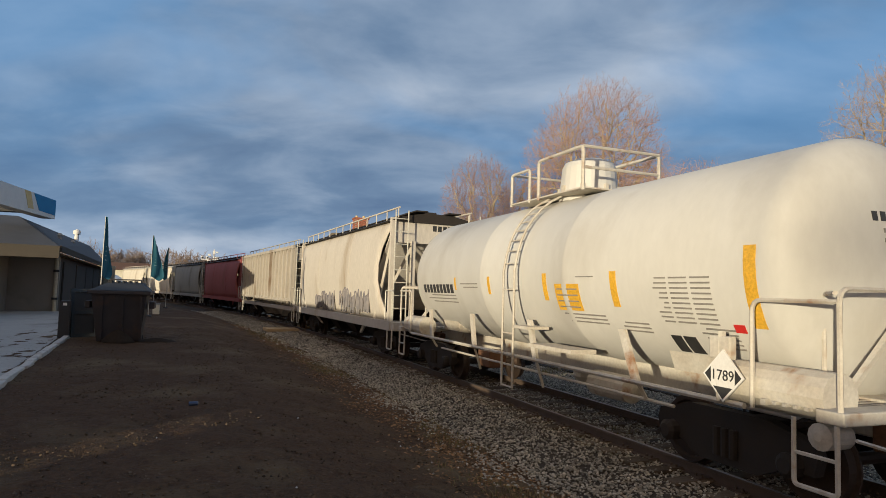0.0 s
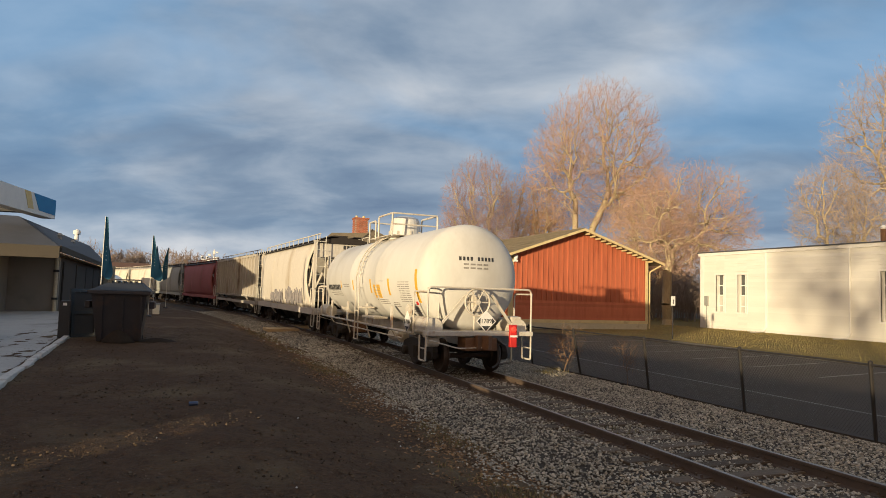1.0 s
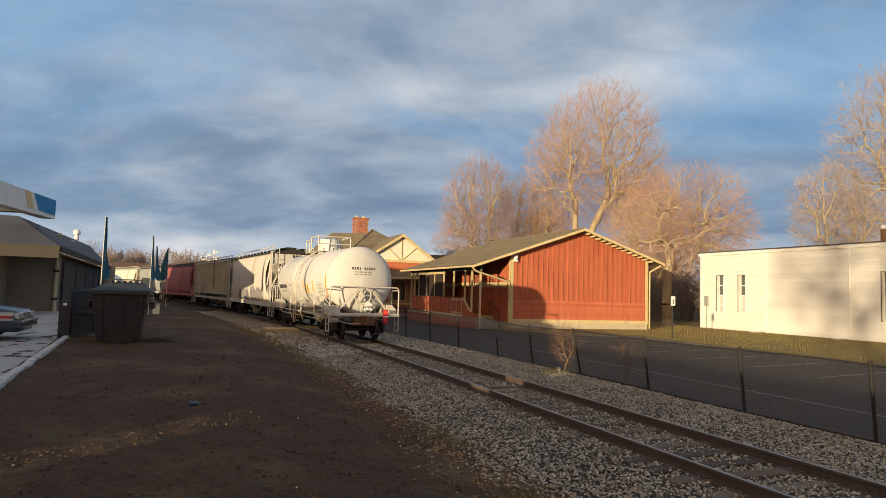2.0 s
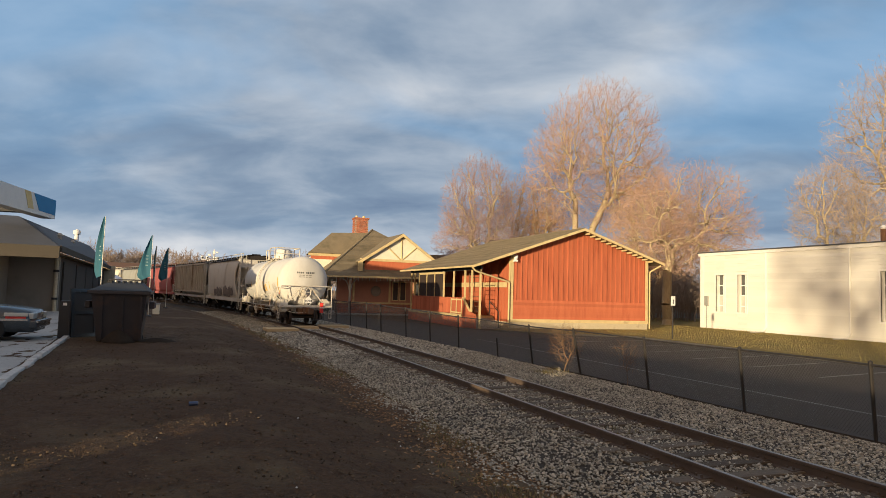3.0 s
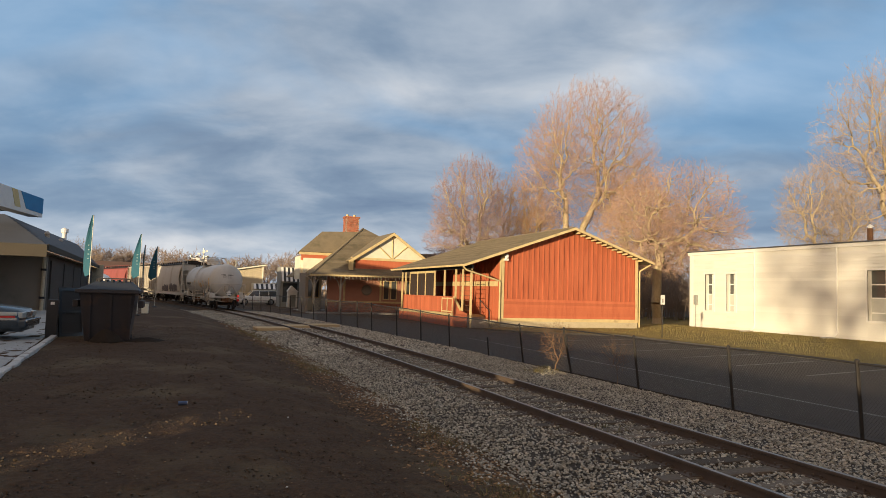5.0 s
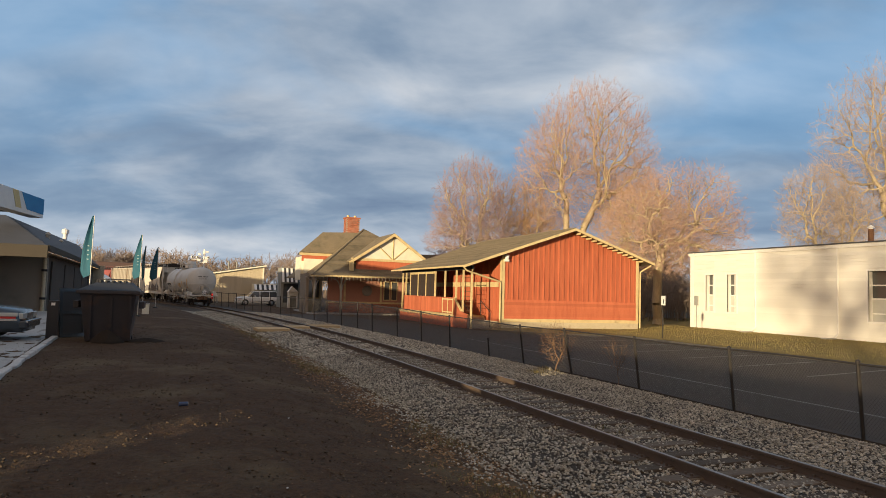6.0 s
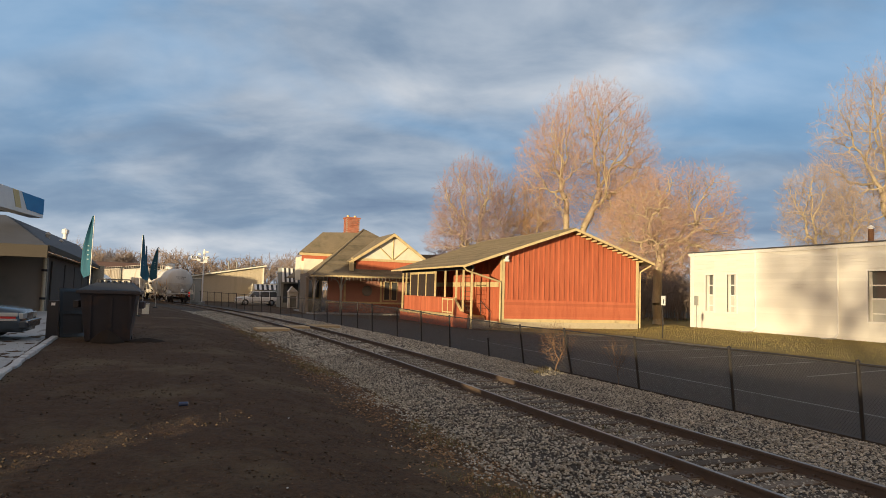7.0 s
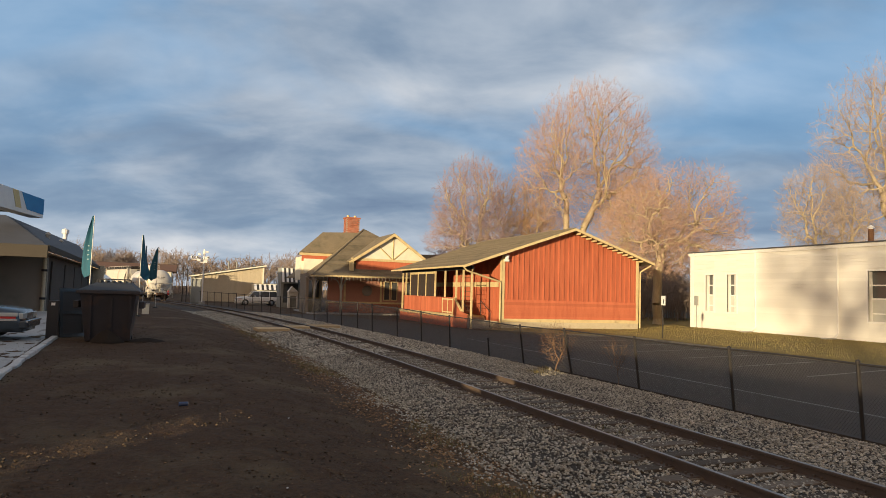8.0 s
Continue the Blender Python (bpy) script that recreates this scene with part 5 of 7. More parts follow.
            extrude(bm, [(s * 1.12, y - e * 0.3, 1.1), (s * 1.2, y - e * 0.3, 1.1), (s * 0.4, y - e * 0.16, 2.05), (s * 0.32, y - e * 0.16, 2.05)], (0, -e * 0.06, 0))
            part("end_brace", bm, M_TANKFRAME, car, "white diagonal end brace")
        coupler(car, y, e)
        part("cut_lever", tubed(rounded([(-1.45, y + e * 0.06, 0.9), (-0.7, y + e * 0.1, 0.7), (0.1, y + e * 0.12, 0.72)], 0.1), 0.018, 5), M_TANKFRAME, car)
    # rear end fittings: brake wheel, placard, marker, hand brake
    y = -h
    bx = -0.08
    bw = part("brake_wheel", tubed([(bx + 0.35 * math.cos(k * math.pi / 14), y + 0.12, 1.86 + 0.35 * math.sin(k * math.pi / 14)) for k in range(29)], 0.028, 6), M_TANKFRAME, car, "white spoked brake wheel")
    for k in range(6):
        a = k * math.pi / 3
        part("spoke", tubed([(bx, y + 0.12, 1.86), (bx + 0.33 * math.cos(a), y + 0.12, 1.86 + 0.33 * math.sin(a))], 0.018, 5), M_TANKFRAME, bw)
    part("hub", lathed([(-0.05, 0.07), (0.06, 0.07)], 12, "y", (bx, y + 0.12, 1.86)), M_TANKFRAME, bw)
    part("brake_box", boxed(bx - 0.13, bx + 0.13, y + 0.2, y + 0.42, 1.6, 2.05, bevel=0.04), M_TANKFRAME, car)
    part("brake_rod", tubed([(bx, y + 0.3, 1.6), (bx, y + 0.3, 0.95)], 0.03, 6), M_TANKFRAME, car)

    def placard(x, yy, zz, turn):
        m = Matrix.Translation((x, yy, zz)) @ Matrix.Rotation(turn, 4, "Z")
        bm = bmesh.new()
        extrude(bm, [m @ Vector(p) for p in ((0, 0, -0.28), (0.28, 0, 0), (0, 0, 0.28), (-0.28, 0, 0))], m.to_3x3() @ Vector((0, 0.02, 0)))
        pl = part("placard", bm, M_WTRIM, car, "white diamond hazard placard reading 1789")
        bm = bmesh.new()
        extrude(bm, [m @ Vector((a, -0.003, b)) for a, b in ((0, -0.25), (0.13, -0.12), (-0.13, -0.12))], m.to_3x3() @ Vector((0, 0.002, 0)))
        part("lower_field", bm, M_INK, pl)
        for s in (-1, 1):
            bm = bmesh.new()
            extrude(bm, [m @ Vector((a, -0.003, b)) for a, b in ((s * 0.25, 0), (s * 0.165, 0.085), (s * 0.165, -0.085))], m.to_3x3() @ Vector((0, 0.002, 0)))
            part("side_field", bm, M_INK, pl)
        cu = bpy.data.curves.new("number", "FONT")
        cu.body, cu.size, cu.align_x, cu.align_y, cu.extrude = "1789", 0.16, "CENTER", "CENTER", 0.002
        cu.materials.append(M_INK)
        ob = new("number", cu)
        ob.parent = pl
        ob.matrix_basis = m @ pose(0, -0.006, 0, 90, 0, 0)
        bm = bmesh.new()
        bm.from_mesh(bpy.data.meshes.new_from_object(ob))
        bm.transform(ob.matrix_basis)
        bpy.data.objects.remove(ob)
        part("number", bm, M_INK, pl)
    placard(0.12, y + 0.0, 1.38, 0)
    placard(-1.56, -5.17, 1.28, radians(-90))
    part("placard_post", tubed([(-1.53, -5.1, 1.0), (-1.5, -5.1, 1.75)], 0.04, 5), M_TANKFRAME, car)
    part("bracket_plate", boxed(-1.54, -1.44, -5.25, -4.95, 1.45, 1.7, bevel=0.02), M_TANKFRAME, car)
    mk = part("marker_box", boxed(0.78, 0.98, y - 0.1, y - 0.0, 0.72, 1.3, bevel=0.02), M_REDPAINT, car, "red end-of-train marker")
    part("lamp", lathed([(y - 0.15, 0.05), (y - 0.1, 0.08)], 12, "y", (0.88, 0, 1.18)), M_LAMPRED, mk)
    part("band", boxed(0.77, 0.99, y - 0.106, y - 0.1, 0.98, 1.03), M_WTRIM, mk)
    part("marker_hose", tubed(rounded([(0.85, y - 0.05, 0.72), (0.82, y - 0.12, 0.35), (0.4, y - 0.2, 0.3)], 0.1), 0.03, 6), M_DARK, car)
    part("valve_box", boxed(1.0, 1.35, y + 0.3, y + 0.75, 1.12, 1.5, bevel=0.05), M_TANKFRAME, car)
    part("end_drum", lathed([(-0.2, 0.04), (-0.17, 0.13), (0.13, 0.13), (0.17, 0.04)], 14, "x", (-1.2, y + 0.35, 0.84)), M_TANKFRAME, car)
    for yy in (-4.75, 4.75):
        WHEELS.append((car, truck(car, yy)))
    return car


def covered_hopper(name, label, material, L, style, seed, dark_roof=True):
    car = thing(name, label, "hopper car", (0, 0, 0))
    h = L / 2
    ribbed = style == "ribbed"
    top = 4.25
    prof = [(1.45, 1.5), (2.2, 1.5), (3.0, 1.5), (3.9, 1.5), (top, 1.47)] if ribbed else [(1.18, 1.4), (1.5, 1.47), (1.9, 1.53), (2.4, 1.57), (2.9, 1.57), (3.4, 1.54), (3.8, 1.48), (4.1, 1.38), (4.25, 1.25)]
    inset = lambda z: (0.55 if ribbed else 0.6 + 0.85 * math.sin(math.pi * min(1, max(0, (z - 1.18) / 2.9))))
    for s in (-1, 1):
        bm = bmesh.new()
        rows = []
        for z, x in prof:
            e = h - inset(z)
            rows.append([bm.verts.new((s * x, -e + 2 * e * k / 24, z)) for k in range(25)])
        for a, b in zip(rows, rows[1:]):
            for k in range(24):
                bm.faces.new((a[k], a[k + 1], b[k + 1], b[k]))
        bmesh.ops.recalc_face_normals(bm, faces=bm.faces)
        bmesh.ops.solidify(bm, geom=bm.faces[:], thickness=0.04)
        side = part("side_sheet", bm, material, car, "", smooth=not ribbed)
        if ribbed:
            n = 17
            for i in range(n):
                y = -h + 0.6 + (L - 1.2) * i / (n - 1)
                part("rib", boxed(s * 1.56 - 0.06, s * 1.56 + 0.06, y - 0.05, y + 0.05, 1.45, 4.15), material, side)
        else:
            for y in (-h / 3, h / 3):
                rings = [[(s * (x + d), y + q, z) for d, q in ((0.0, -0.03), (0.012, -0.03), (0.012, 0.03), (0.0, 0.03))] for z, x in prof]
                part("seam", loft(bmesh.new(), rings), material, side)
        part("side_sill", boxed(s * 1.47 - 0.07, s * 1.47 + 0.07, -h + 0.25, h - 0.25, 0.93, 1.2 if not ribbed else 1.12), material, car)
        if ribbed:
            part("top_chord", boxed(s * 1.53 - 0.06, s * 1.53 + 0.06, -h + 0.5, h - 0.5, 4.15, 4.3), material, car)
            part("bottom_chord", boxed(s * 1.53 - 0.05, s * 1.53 + 0.05, -h + 0.5, h - 0.5, 1.4, 1.55), material, car)
        part("roof_rail", tubed([(s * 1.2, -h + 0.6, 4.62), (s * 1.2, h - 0.6, 4.62)], 0.03, 5), material, car)
        for i in range(13):
            y = -h + 0.7 + (L - 1.4) * i / 12
            part("rail_stay", tubed([(s * 1.2, y, 4.25), (s * 1.2, y, 4.62)], 0.02, 5), material, car)
    # roof with hatches and running boards
    e = h - 0.5
    part("roof", loft(bmesh.new(), [[(-1.47, y, 4.2), (-1.2, y, 4.32), (-0.6, y, 4.44), (0, y, 4.48), (0.6, y, 4.44), (1.2, y, 4.32), (1.47, y, 4.2), (1.2, y, 4.18), (-1.2, y, 4.18)] for y in (-e, e)]), M_TRUCK if dark_roof else material, car, "dark weathered car roof")
    for x in (-0.55, 0.55):
        part("running_board", boxed(x - 0.2, x + 0.2, -h + 0.4, h - 0.4, 4.5, 4.54), M_TRUCK, car, "grated roof running board")
    part("hatch", boxed(-0.28, 0.28, -e + 0.8, e - 0.8, 4.46, 4.6, bevel=0.02), M_TRUCK if dark_roof else material, car, "long trough hatch")
    for i in range(9):
        y = -e + 1.0 + (2 * e - 2) * i / 8
        part("hatch_clamp", boxed(-0.36, 0.36, y - 0.05, y + 0.05, 4.6, 4.65), M_TRUCK, car)
    # slope sheets and ends
    for q in (-1, 1):
        bm = bmesh.new()
        extrude(bm, [(-1.42, q * (h - 0.75), 3.75), (1.42, q * (h - 0.75), 3.75), (1.3, q * (h - 3.9), 1.15), (-1.3, q * (h - 3.9), 1.15)], (0, -q * 0.05, 0.03))
        part("slope_sheet", bm, material, car, "sloping end sheet")
        part("end_panel", boxed(-1.45, 1.45, min(q * (h - 0.6), q * (h - 0.72)), max(q * (h - 0.6), q * (h - 0.72)), 3.55, 4.3), material, car, "upper end panel")
        for i in range(4):
            part("mark_bar", boxed(-0.1 + i * 0.17, 0.02 + i * 0.17, min(q * (h - 0.6), q * (h - 0.59)), max(q * (h - 0.6), q * (h - 0.59)), 3.95, 4.12), M_INK, car)
        part("end_sill", boxed(-1.5, 1.5, min(q * h, q * (h - 0.3)), max(q * h, q * (h - 0.3)), 0.93, 1.18, bevel=0.02), material, car)
        part("end_deck", boxed(-1.4, 1.4, min(q * (h - 0.3), q * (h - 3.4)), max(q * (h - 0.3), q * (h - 3.4)), 1.0, 1.06), M_TRUCK, car)
        for x in (-1.42, -0.75, 0.75, 1.42):
            part("end_post", boxed(x - 0.06, x + 0.06, min(q * (h - 0.5), q * (h - 0.64)), max(q * (h - 0.5), q * (h - 0.64)), 1.15, 4.2 if abs(x) > 1 else 3.6), material, car, "vertical end post")
        for s in (-1, 1):
            part("end_brace", tubed([(s * 0.75, q * (h - 0.6), 3.5), (s * 1.35, q * (h - 2.2), 1.2)], 0.06, 4), material, car)
            part("end_brace", tubed([(s * 1.42, q * (h - 0.6), 3.6), (s * 1.42, q * (h - 2.0), 1.2)], 0.055, 4), material, car)
            lad = part("end_ladder", tubed([(s * 1.0, q * (h - 0.35), 1.1), (s * 1.0, q * (h - 0.35), 4.5)], 0.02, 5), M_POLE, car, "pale end ladder")
            part("stile", tubed([(s * 1.4, q * (h - 0.35), 0.6), (s * 1.4, q * (h - 0.35), 4.5)], 0.02, 5), M_POLE, lad)
            for i in range(9):
                part("rung", tubed([(s * 1.0, q * (h - 0.35), 1.2 + i * 0.38), (s * 1.4, q * (h - 0.35), 1.2 + i * 0.38)], 0.015, 5), M_POLE, lad)
            part("stirrup", tubed(rounded([(s * 1.5, q * (h - 0.1), 0.95), (s * 1.5, q * (h - 0.1), 0.4), (s * 1.5, q * (h - 0.5), 0.4), (s * 1.5, q * (h - 0.5), 0.95)], 0.05), 0.022, 5), M_POLE, car)
            part("corner_rail", tubed(rounded([(s * 1.52, q * (h - 0.1), 1.15), (s * 1.52, q * (h - 0.1), 2.1), (s * 1.52, q * (h - 0.7), 2.1), (s * 1.52, q * (h - 0.7), 1.15)], 0.1), 0.02, 5), M_POLE, car)
        coupler(car, q * (h + 0.0), q)
    # discharge chutes
    n = 4 if ribbed else 3
    for i in range(n):
        c = (i - (n - 1) / 2) * (L - 6.6) / n
        w = (L - 6.6) / n / 2
        part("chute", loft(bmesh.new(), [[(-1.35, c - w, 1.45), (1.35, c - w, 1.45), (1.35, c + w, 1.45), (-1.35, c + w, 1.45)], [(-0.5, c - 0.35, 0.4), (0.5, c - 0.35, 0.4), (0.5, c + 0.35, 0.4), (-0.5, c + 0.35, 0.4)]]), material if ribbed else M_TRUCK, car, "tapered discharge chute")
        part("gate", boxed(-0.6, 0.6, c - 0.45, c + 0.45, 0.3, 0.4), M_TRUCK, car)
    for s in (-1, 1):
        for q in (-1, 1):
            bm = bmesh.new()
            extrude(bm, [(s * 1.38, q * (h - 2.9), 1.1), (s * 1.38, q * (h - 3.3), 1.1), (s * 1.2, q * (h - 4.4), 0.6), (s * 1.2, q * (h - 4.2), 0.6)], (-s * 0.06, 0, 0))
            part("chute_brace", bm, material, car)
    for yy in (-h + 2.0, h - 2.0):
        WHEELS.append((car, truck(car, yy)))
    return car


def graffiti(car, h, seed, y0, y1, z0, z1, x=-1.535):
    """Spray-painted strokes on the lower side."""
    rng = random.Random(seed)
    g = part("graffiti", boxed(x - 0.012, x - 0.004, y0, y0 + 0.1, z0 + 0.1, z1), M_GRAFFITI, car, "dark spray-painted scrawl")
    y = y0
    while y < y1:
        w = rng.uniform(0.12, 0.3)
        zz = rng.uniform(z0, z0 + 0.25), rng.uniform(z1 - 0.35, z1)
        pts = [(x, y, zz[0]), (x, y + w * 0.2, zz[1]), (x, y + w, rng.uniform(z0 + 0.3, z1)), (x, y + w * 1.1, zz[0])]
        part("stroke", tubed(rounded(pts, 0.08, 2), rng.uniform(0.018, 0.045), 4), M_GRAFFITI, g)
        y += w + rng.uniform(0.04, 0.12)


TANK = build_tank_car()
HOP_A = covered_hopper("covered_hopper", "pale tan covered hopper car with dark graffiti on its side", M_TAN, 14.5, "smooth", 1)
graffiti(HOP_A, 7.25, 3, -4.9, -1.2, 1.25, 2.2)
graffiti(HOP_A, 7.25, 4, -0.4, 2.6, 1.22, 2.05)
HOP_B = covered_hopper("ribbed_hopper", "grey-tan ribbed hopper car with rust streaks", M_TAUPE, 16.1, "ribbed", 2)
HOP_C = covered_hopper("covered_hopper", "maroon covered hopper car with curved sides", M_MAROON, 16.9, "smooth", 3)
HOP_D = covered_hopper("covered_hopper", "dull grey-green covered hopper car", M_GREYCAR, 15.3, "smooth", 4)
HOP_E = covered_hopper("covered_hopper", "pale cream covered hopper car with curved sides", M_WHITECAR, 15.6, "smooth", 5, False)
HOP_F = covered_hopper("covered_hopper", "pale cream covered hopper car at the head", M_WHITECAR, 15.6, "smooth", 6, False)
TRAIN = [(TANK, 6.5, 4.75), (HOP_A, 20.93, 5.25), (HOP_B, 36.9, 6.05), (HOP_C, 54.1, 6.45), (HOP_D, 70.9, 5.65), (HOP_E, 87.1, 5.8), (HOP_F, 103.3, 5.8)]


# ---- store and lot on the near side ----
def build_store():
    st = thing("corner_store", "dark brown single-storey store with low shingled eaves", "building", (-10, 44, 0.4))
    part("wall", boxed(-14, -5.33, 30.4, 30.65, 0.2, 3.2), M_STORE, st, "dull brown front wall")
    part("wall", extrude(bmesh.new(), [(-5.33, 30.65, 0.2), (-7.0, 58.0, 0.2), (-7.0, 58.0, 3.2), (-5.33, 30.65, 3.2)], (-0.25, 0, 0)), M_SHADEWALL, st, "brown side wall with its shade put into the colour")
    part("wall", boxed(-14, -7.6, 58.0, 58.25, 0.2, 3.2), M_STORE, st)
    part("wall", boxed(-14, -13.75, 30.65, 58.0, 0.2, 3.2), M_STORE, st)
    part("end_wall", boxed(-7.6, -6.2, 58.0, 58.25, 0.2, 3.45), M_BEIGE, st, "cream boarded end wall")
    for i in range(5):
        part("board", boxed(-7.55 + i * 0.27, -7.31 + i * 0.27, 57.97, 58.0, 0.3, 3.4), M_BEIGE, st)
    pipe = part("downpipe", tubed([(-5.4, 30.3, 0.3), (-5.4, 30.3, 3.1)], 0.07, 8), M_BEIGE, st, "pale downpipe at the corner")
    for z in (1.3, 2.45):
        part("pipe_clip", boxed(-5.5, -5.3, 30.2, 30.4, z, z + 0.09), M_DARK, pipe)
    # side wall panels in the same brown, darkened for shade
    for i in range(5):
        y = 31.3 + i * 5.2
        x = -5.33 - (y - 30.65) * 0.061
        part("panel", extrude(bmesh.new(), [(x + 0.02, y, 0.5), (x - 0.25, y + 4.6, 0.5), (x - 0.25, y + 4.6, 2.9), (x + 0.02, y, 2.9)], (0.05, 0, 0)), M_SHADEWALL, st)
    E0, E1, U0, U1 = (-4.79, 27.0), (-6.63, 58.8), (-7.75, 34.0), (-8.13, 57.6)
    bm = bmesh.new()
    extrude(bm, [(*E0, 3.36), (*E1, 3.36), (*U1, 5.0), (*U0, 5.0)], (0, 0, -0.12))
    roof = part("roof", bm, M_DARKROOF, st, "slate-grey sloping roof")
    for k in range(1, 12):
        f, g = k / 12, k / 12 + 0.012
        lerp = lambda a, b, q: (a[0] + (b[0] - a[0]) * q, a[1] + (b[1] - a[1]) * q, 3.37 + 1.64 * q)
        part("shingle_course", extrude(bmesh.new(), [lerp(E0, U0, f), lerp(E1, U1, f), lerp(E1, U1, g), lerp(E0, U0, g)], (0, 0, 0.018)), M_DARKROOF, roof)
    part("roof", extrude(bmesh.new(), [(*U0, 5.0), (*U1, 5.0), (-14.5, 57.6, 5.0), (-14.5, 34.0, 5.0)], (0, 0, -0.12)), M_DARKROOF, st)
    part("roof", extrude(bmesh.new(), [(*E0, 3.36), (*U0, 5.0), (-14.5, 34.0, 5.0), (-14.5, 27.0, 3.36)], (0, 0, -0.12)), M_DARKROOF, st, "slate-grey hipped roof end")
    side = lambda y: E0[0] + (E1[0] - E0[0]) * (y - E0[1]) / (E1[1] - E0[1])
    part("fascia", loft(bmesh.new(), [[(side(y) + 0.02, y, 3.16), (side(y) + 0.09, y, 3.16), (side(y) + 0.09, y, 3.39), (side(y) + 0.02, y, 3.39)] for y in (27.0, 58.8)]), M_SHADEEAVES, st, "brown eaves board darkened to look shaded")
    part("beam", boxed(-14.4, -4.75, 26.9, 27.02, 2.92, 3.37), M_SHADEEAVES, st, "brown boxed beam over the entrance, darkened to look shaded")
    part("soffit", loft(bmesh.new(), [[(side(y) - 0.06, y, 3.1), (side(y) - 0.06, y, 3.15), (side(y) - 3, y, 3.15), (side(y) - 3, y, 3.1)] for y in (27.05, 58.6)]), M_STORE, st)
    for y, f in ((31.5, 0.42), (37.0, 0.42)):
        x = side(y) + (U0[0] - E0[0]) * f
        part("vent_cap", lathed([(3.95, 0.1), (4.3, 0.1), (4.3, 0.16), (4.42, 0.05)], 10, "z", (x, y + 4, 0)), M_POSTGREY, st, "small pale roof vent")
    part("white_vent", lathed([(4.7, 0.14), (5.35, 0.14), (5.35, 0.23), (5.6, 0.23), (5.7, 0.06)], 12, "z", (-7.85, 50.0, 0)), M_WTRIM, st, "white roof vent pipe")
    alone("forecourt", extrude(bmesh.new(), [(-16, 5, 0.36), (-2.6, 5, 0.36), (-3.0, 12.7, 0.36), (-3.55, 19.8, 0.36), (-3.9, 24, 0.36), (-6.9, 40.4, 0.36), (-16, 40.4, 0.36)], (0, 0, 0.05)), M_CONCRETE, "pale worn concrete forecourt slab", "forecourt", kind="structure")
    kb = thing("forecourt_kerb", "chipped pale kerb stones along the forecourt", "kerb", (-3.2, 17, 0.4), kind="structure")
    rng = random.Random(9)
    y = 6.0
    while y < 27.5:
        ln = rng.uniform(0.8, 1.3)
        mid = y + ln / 2
        x = -2.85 - (mid - 12.7) * 0.068 + rng.uniform(-0.02, 0.02)
        bm = boxed(-0.075, 0.075, -ln / 2 + 0.015, ln / 2 - 0.015, -0.15, 0.08 + rng.uniform(-0.02, 0.015), bevel=0.02)
        bm.transform(Matrix.Translation((x, mid, 0.4)) @ Matrix.Rotation(radians(3.9 + rng.uniform(-1, 1)), 4, "Z"))
        part("kerb_stone", bm, M_KERB, kb)
        y += ln
    # sunlit fuel canopy corner
    cn = thing("fuel_canopy", "white fuel canopy fascia with blue and yellow panels", "canopy", (-6.3, 29, 4.8))
    y0, y1, xr = 25.0, 32.5, -6.01
    part("deck", boxed(-6.5, xr - 0.06, y0, y1 - 0.05, 4.9, 5.4), M_SIGNWHITE, cn, "white canopy deck")
    part("white_panel", boxed(xr - 0.06, xr, y0, y1, 4.82, 5.66), M_SIGNWHITE, cn)
    for n, m, pts in (("yellow_panel", M_SIGNYELLOW, [(29.2, 5.655), (29.75, 5.655), (30.15, 4.98), (29.6, 4.98)]), ("blue_panel", M_SIGNBLUE, [(30.1, 5.655), (y1 - 0.01, 5.655), (y1 - 0.01, 4.98), (30.7, 5.0)])):
        part(n, extrude(bmesh.new(), [(xr + 0.001, y, z) for y, z in pts], (0.012, 0, 0)), m, cn)
    part("end_panel", boxed(-6.5, xr - 0.062, y1 - 0.05, y1, 4.82, 5.66), M_SIGNWHITE, cn)
    part("soffit", boxed(-6.55, xr - 0.062, y0, y1 - 0.05, 4.82, 4.9), M_SIGNWHITE, cn)
    part("bracket", boxed(-7.9, -6.5, 30.6, 31.2, 4.9, 5.2), M_DARK, cn, "dark bracket to the store roof")
    # the store and its canopy stand well back from the lot
    back_off = Matrix.Translation(EYE) @ Matrix.Scale(1.33, 4) @ Matrix.Translation([-c for c in EYE])
    corner = Matrix.Translation((xr, y1, 0))
    swing = corner @ Matrix.Rotation(radians(-8.5), 4, "Z") @ corner.inverted()
    for ob, turned in ((st, Matrix.Identity(4)), (cn, swing)):
        ob.matrix_world = back_off @ turned @ Matrix.Translation(ob.location)
    # plain walls out of view, added to shade lot, track and store front
    alone("wall_back", boxed(-7.3, -7.0, -60, 1.8, 0.0, 2.16), M_STORE, "unseen brown wall added to shade the lot", "wall", kind="structure")
    alone("wall_far", boxed(-16.5, -16.2, 47, 68, 0.0, 6.0), M_STORE, "unseen brown wall added to shade the far track", "wall", kind="structure")
    alone("wall_near", boxed(-8.7, -8.4, 1.8, 20.0, 0.0, 2.5), M_STORE, "unseen brown wall added to shade the near lot", "wall", kind="structure")
    alone("wall_return", boxed(-9.75, -9.45, 38.0, 40.3, 0.0, 3.7), M_STORE, "unseen brown wall added to shade the store front", "wall", kind="structure")
    alone("wall_side", boxed(-9.4, -9.1, 20.0, 37.2, 0.0, 2.5), M_STORE, "unseen brown wall added to shade the farther lot", "wall", kind="structure")


